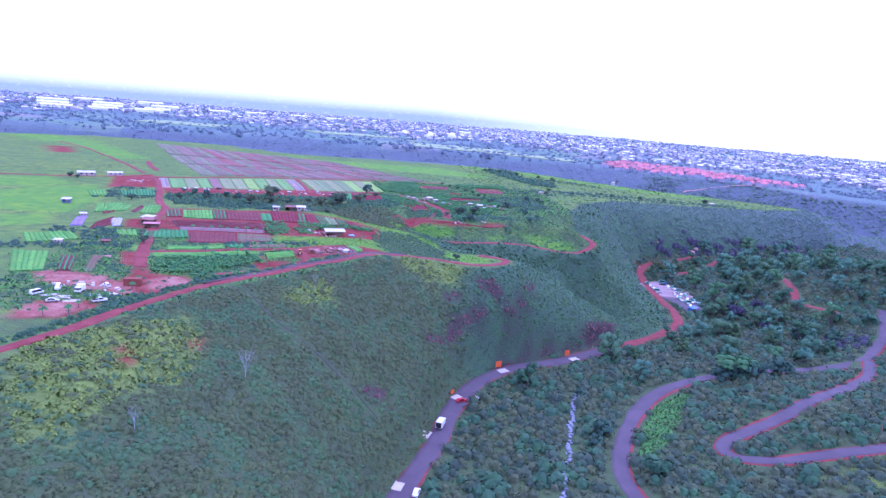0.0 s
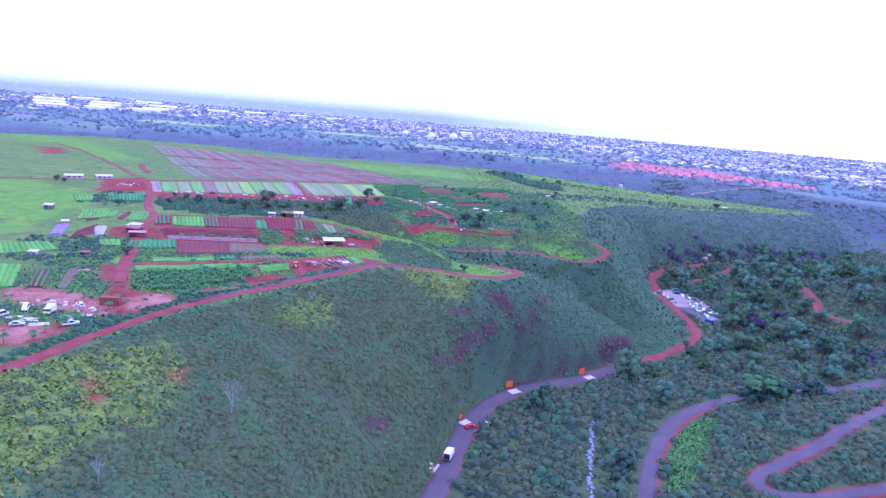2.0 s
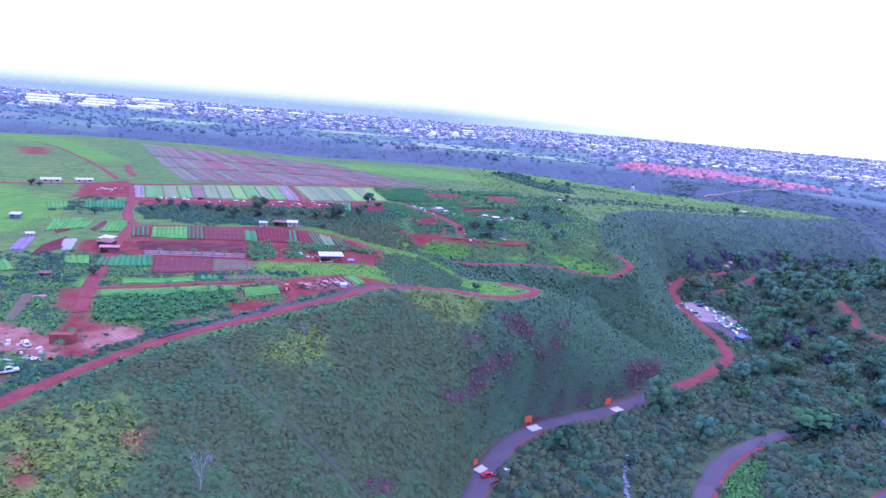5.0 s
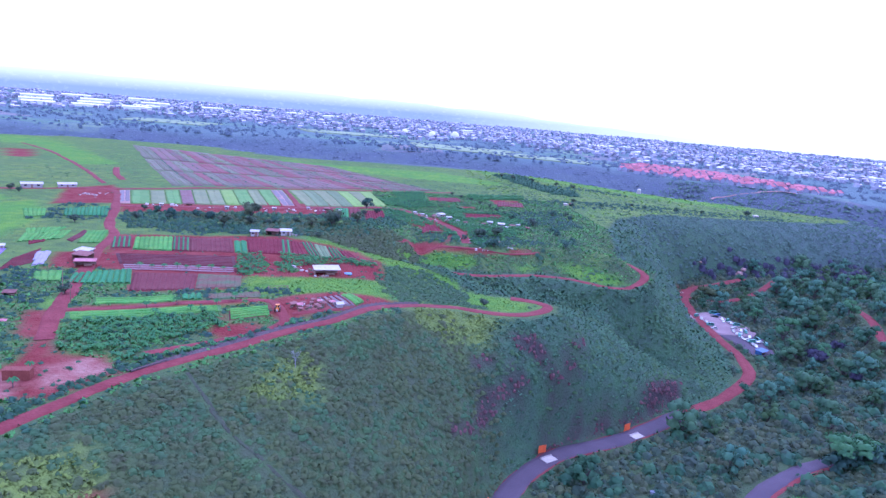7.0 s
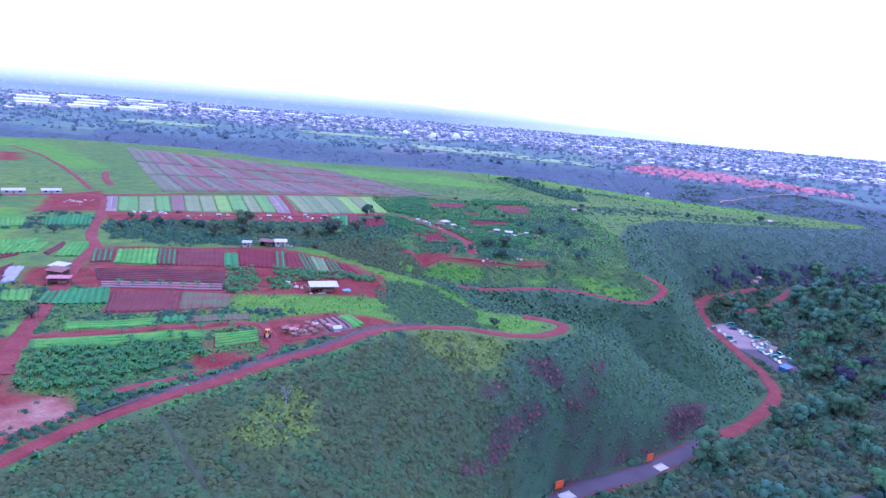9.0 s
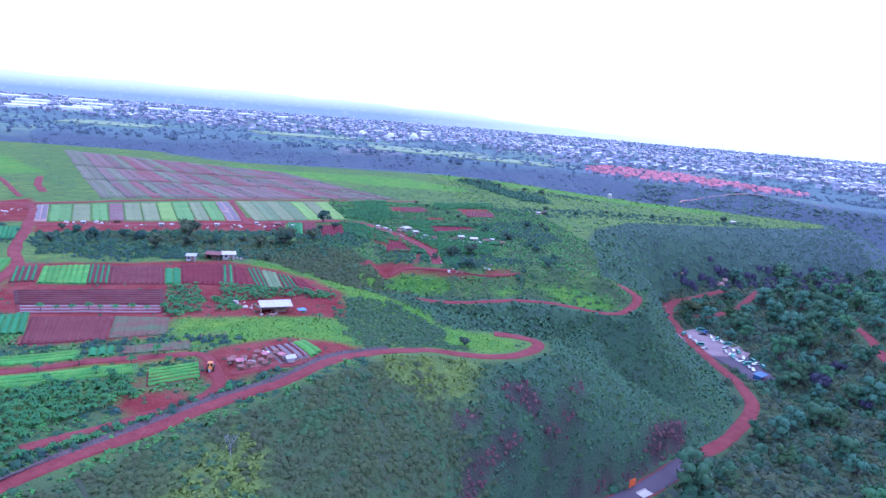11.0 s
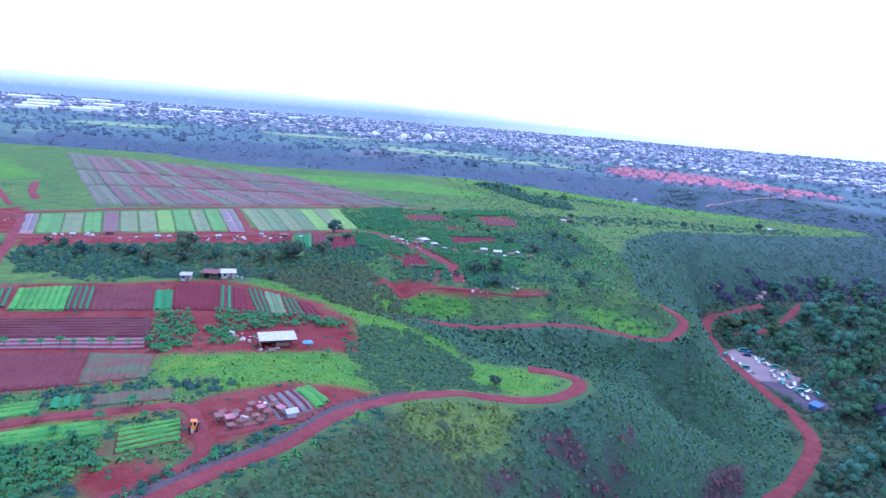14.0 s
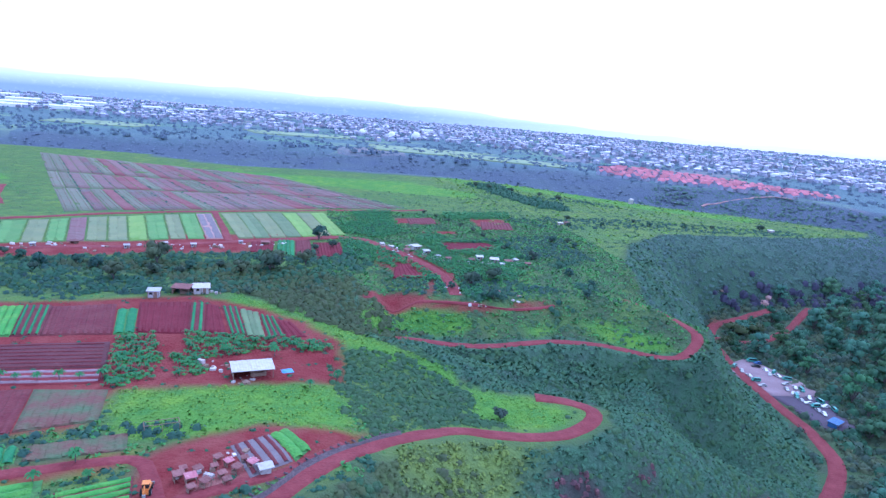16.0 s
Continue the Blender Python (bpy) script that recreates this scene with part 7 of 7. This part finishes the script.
row = [(203.5 + 2.2 * math.sin(k * 2.1), 437.0 - 3.4 * k + math.sin(k * 1.3)) for k in range(17)] + [(198.5 + 0.9 * math.sin(k * 1.7), 404.0 - 3.4 * k) for k in range(8)] + [(190 + 0.4 * math.sin(k), 430 - 5.5 * k) for k in range(5)]
waiting = [black_car, blue_car, green_van]
for ob in lot_kinds:
    ob["group"] = "cars on the car park"
for k, (x, y) in enumerate(row):
    src = lot_kinds[(k * 5 + k // 3) % 8]
    if waiting:
        stand(waiting.pop(), x, y, 170)
    else:
        place_copy(src, x, y, 150 + 110 * math.sin(k * 2.7), 0.86)
for ob in (silver_car, white_car, white_pickup):
    del ob["group"]
canopy = shed("blue_canopy", 8.5, 5.0, 2.4, 2.8, BLUE_SHEET, BLUE_SHEET, "open shelter with a blue sheet roof")
stand(canopy, 195.5, 371.0, 30)
canopy.scale = (0.7, 0.7, 0.8)

for ob in (yard_truck, white_van, white_pickup, silver_car):
    ob.scale = (0.8, 0.8, 0.8)
loader.scale = (0.8, 0.8, 0.8)

# beside the valley road
orange_board = hoarding(3.0, 3.0, "tall orange board beside the valley road")
stand(orange_board, 58.0, 266.2, 22)
place_copy(orange_board, 93.0, 283.4, 28, 1.0)
place_copy(orange_board, 35.0, 237.0, 45, 0.7)
slab = culvert_slab(5.0, 3.2, "pale concrete slab beside the road")
stand(slab, 59.5, 262.6, 30)
place_copy(slab, 95.5, 280.0, 28, 0.95)
place_copy(slab, 36.4, 234.6, 40, 0.85)
place_copy(slab, 22.6, 204.2, 65, 0.95)
place_copy(slab, 12.5, 172.5, 70, 0.9)

# stream bed with pale stones
ROCK = surface("pale_wet_stone", (0.19, 0.21, 0.29), (0.26, 0.28, 0.36), (0.12, 0.13, 0.18), 1.0, 0.3, 0.5, 0.4)
PINK_ROCK = surface("pinkish_rock", (0.42, 0.25, 0.23), (0.50, 0.33, 0.30), (0.30, 0.16, 0.15), 2.0, 0.5, 0.9, 0.6)
stone = boulder(3, 0.9, ROCK, "pale wet boulder in the stream bed")
stone["group"] = "boulders of the stream bed"
stand(stone, 81, 231)
rng = np.random.default_rng(60)
stream = curve_line(STREAM[1:7], 0.9)
for k, (x, y) in enumerate(stream[2:]):
    place_copy(stone, x + rng.uniform(-0.9, 0.9), y + rng.uniform(-0.6, 0.6), rng.uniform(0, 360), rng.uniform(0.35, 1.0), -0.3)
crag = boulder(5, 3.2, PINK_ROCK, "pinkish bare rock outcrop above the valley")
stand(crag, 261, 513)
place_copy(crag, 265, 516, 70, 0.7)
place_copy(crag, 204, 480, 10, 0.4)

# poles
wooden_pole = pole("utility_pole", 8.0, "weathered wooden utility pole")
stand(wooden_pole, -88, 267, 20)
place_copy(wooden_pole, -83, 260, 20, 0.9)
place_copy(wooden_pole, 182, 200, 40, 1.0)
tank = tagged(new("water_tank"), "small white water tank on the far slope", "tank")
bm = bmesh.new()
limb(bm, (0, 0, -1), (0, 0, 4), 2.0, 2.0, 14)
part("tank_body", bm, WHITE_WALL, tank)
bm = bmesh.new()
limb(bm, (0, 0, 4), (0, 0, 5), 2.1, 0.3, 14)
part("tank_lid", bm, WHITE_SHEET, tank)
stand(tank, 254, 697, 0)

# ---- the town ----
rng = np.random.default_rng(70)
n = 9500
r, a = 1060 + 2250 * rng.random(n) ** 1.35, rng.uniform(radians(-35), radians(48), n)
xy = np.stack([r * np.sin(a), r * np.cos(a)], 1)
blocks = waves(xy[:, 0], xy[:, 1], 420, 41) + 0.5 * waves(xy[:, 0], xy[:, 1], 130, 42)
d_edge, _ = segment_distance(xy[:, 0], xy[:, 1], FAR_RIM)
crowd = smooth(60, 700, d_edge + 0.3 * np.maximum(xy[:, 0], 0)) - 0.25
xy = xy[inside(xy[:, 0], xy[:, 1], FAR_RIM) & (d_edge > 45) & (blocks + 2.2 * crowd + rng.uniform(-0.5, 0.5, n) > 1.25)]
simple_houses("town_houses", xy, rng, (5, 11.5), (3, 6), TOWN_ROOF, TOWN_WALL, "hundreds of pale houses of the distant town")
red_house = gable_house("red_roofed_house", 8.5, 6.5, 3.4, 2.2, RED_TILES, TOWN_WALL, "pale house with a red tiled roof", "red-roofed estate")
wide_house = gable_house("red_roofed_house", 10.5, 7, 4.0, 2.3, RED_TILES, TOWN_WALL, "larger pale house with a red tiled roof", "red-roofed estate")
spots = jittered(320, 640, 800, 1090, 13, 71)
ESTATE = [(322, 930), (372, 880), (450, 825), (492, 780), (540, 800), (520, 900), (470, 1000), (400, 1060), (350, 1010)]
spots = spots[inside(spots[:, 0], spots[:, 1], ESTATE)]
for k, (x, y) in enumerate(spots):
    src = (red_house, wide_house)[k % 2]
    if k < 2:
        stand(src, x, y, 30)
    else:
        place_copy(src, x, y, 30 + 90 * (k % 3) + rng.uniform(-8, 8), rng.uniform(0.85, 1.1))
factory = gable_house("factory_shed", 60, 24, 6, 2, SHED_ROOF, SHED_ROOF, "large white factory shed in the distant town", "factory sheds", "factory", windows=False)
stand(factory, -690, 1560, 25)
for x, y, a, s in ((-610, 1600, 25, 1.0), (-530, 1660, 25, 1.0), (-760, 1700, 25, 1.1), (-660, 1760, 25, 1.1), (-560, 1820, 25, 1.0), (-850, 1900, 25, 1.2), (-740, 1980, 25, 1.2), (-610, 2050, 25, 1.2),
                   (-480, 2150, 25, 1.0), (-380, 2200, 25, 1.0), (-260, 2300, 25, 0.9), (-150, 2350, 25, 0.9), (-900, 2250, 25, 1.3), (-760, 2400, 25, 1.3),
                   (520, 1640, 40, 0.7), (600, 1660, 40, 0.8), (690, 1120, 50, 0.6), (640, 1150, 50, 0.6), (740, 1080, 50, 0.7), (800, 1060, 50, 0.6), (870, 1180, 50, 0.7), (560, 1480, 40, 0.6), (250, 1950, 30, 0.7)):
    place_copy(factory, x, y, a, s)
dome = tagged(new("white_dome"), "white round storage dome in the town", "dome", "storage domes")
bm = bmesh.new()
bmesh.ops.create_uvsphere(bm, u_segments=16, v_segments=8, radius=9)
part("shell", bm, SHED_ROOF, dome)
part("plinth", boxes((0, 0, -9, 14, 14, 9)), TOWN_WALL, dome)
stand(dome, 160, 1452, 0, -6)
place_copy(dome, 115, 1470, 0, 0.8, -5)
place_copy(dome, 60, 1500, 0, 0.7, -5)
for corners in (((170, 1180), (325, 1060), (300, 1000), (165, 1040)), ((60, 1230), (250, 1200), (155, 1075), (50, 1090)), ((-420, 1330), (-270, 1320), (-290, 1230), (-420, 1240)), ((-150, 1380), (30, 1400), (40, 1320), (-120, 1300))):
    tagged(draped("pale_field", corners, PALE_FIELD, 1.0, 9), "pale green open field beside the town", "field", "fields beside the town")
tagged(draped("lagoon", ((1420, 2140), (1900, 2200), (1860, 1800), (1540, 1900)), LAGOON, 2.0, 5), "pale shining water of a far lagoon", "water", kind="structure")
tagged(draped("lagoon_arm", ((1290, 2330), (1480, 2330), (1500, 2160), (1400, 2180)), LAGOON, 2.0, 5), "pale shining water of a far lagoon", "water", kind="structure")


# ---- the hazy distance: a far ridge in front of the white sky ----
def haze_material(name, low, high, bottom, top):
    """Emission with bright haze painted in: paler with height and towards +x, with the faint specks of far houses."""
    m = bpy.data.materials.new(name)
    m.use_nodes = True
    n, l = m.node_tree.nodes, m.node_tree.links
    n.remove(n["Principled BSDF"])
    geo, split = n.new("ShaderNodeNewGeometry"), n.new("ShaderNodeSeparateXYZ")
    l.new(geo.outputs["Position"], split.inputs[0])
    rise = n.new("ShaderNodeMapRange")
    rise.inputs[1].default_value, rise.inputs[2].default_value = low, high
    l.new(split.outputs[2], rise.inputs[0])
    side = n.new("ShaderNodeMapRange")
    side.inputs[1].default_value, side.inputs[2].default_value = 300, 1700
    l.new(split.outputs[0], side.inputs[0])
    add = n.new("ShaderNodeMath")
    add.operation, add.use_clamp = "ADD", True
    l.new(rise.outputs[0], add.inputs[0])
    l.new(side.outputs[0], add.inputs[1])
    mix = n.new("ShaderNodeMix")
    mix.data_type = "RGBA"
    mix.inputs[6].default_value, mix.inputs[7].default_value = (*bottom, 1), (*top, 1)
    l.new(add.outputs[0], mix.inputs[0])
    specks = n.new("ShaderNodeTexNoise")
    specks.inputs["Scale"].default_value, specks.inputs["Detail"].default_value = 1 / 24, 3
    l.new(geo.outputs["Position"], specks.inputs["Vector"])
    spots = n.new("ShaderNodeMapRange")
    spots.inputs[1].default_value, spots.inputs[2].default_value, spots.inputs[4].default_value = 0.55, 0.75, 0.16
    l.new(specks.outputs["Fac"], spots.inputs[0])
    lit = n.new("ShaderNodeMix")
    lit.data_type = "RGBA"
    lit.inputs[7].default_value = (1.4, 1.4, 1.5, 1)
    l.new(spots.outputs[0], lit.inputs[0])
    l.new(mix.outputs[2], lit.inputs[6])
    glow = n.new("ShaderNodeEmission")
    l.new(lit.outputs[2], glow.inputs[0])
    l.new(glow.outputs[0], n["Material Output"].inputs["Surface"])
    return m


def far_ridge(name, reach, tops, material):
    """A far ridge, round as seen from the valley: a leaning slope up to its skyline, which is given as bearings and heights."""
    turn = np.radians(np.linspace(-48, 62, 240))
    crest = np.interp(np.degrees(turn), [t[0] for t in tops], [t[1] for t in tops]) + 3.0 * np.sin(turn * 43) + 2.0 * np.sin(turn * 97 + 1)
    back = np.linspace(0, 1, 7)[:, None]
    r = reach + 260 * back + 0 * turn
    ridge = new(name, grid_mesh(name, r * np.sin(turn), r * np.cos(turn), -70 + (crest + 70) * back))
    ridge.data.materials.append(material)
    return tagged(ridge, "far ridge fading into bright haze", "backdrop", kind="structure")


# glowing backdrop; its haze-white end towards +x hides the ground's far edge
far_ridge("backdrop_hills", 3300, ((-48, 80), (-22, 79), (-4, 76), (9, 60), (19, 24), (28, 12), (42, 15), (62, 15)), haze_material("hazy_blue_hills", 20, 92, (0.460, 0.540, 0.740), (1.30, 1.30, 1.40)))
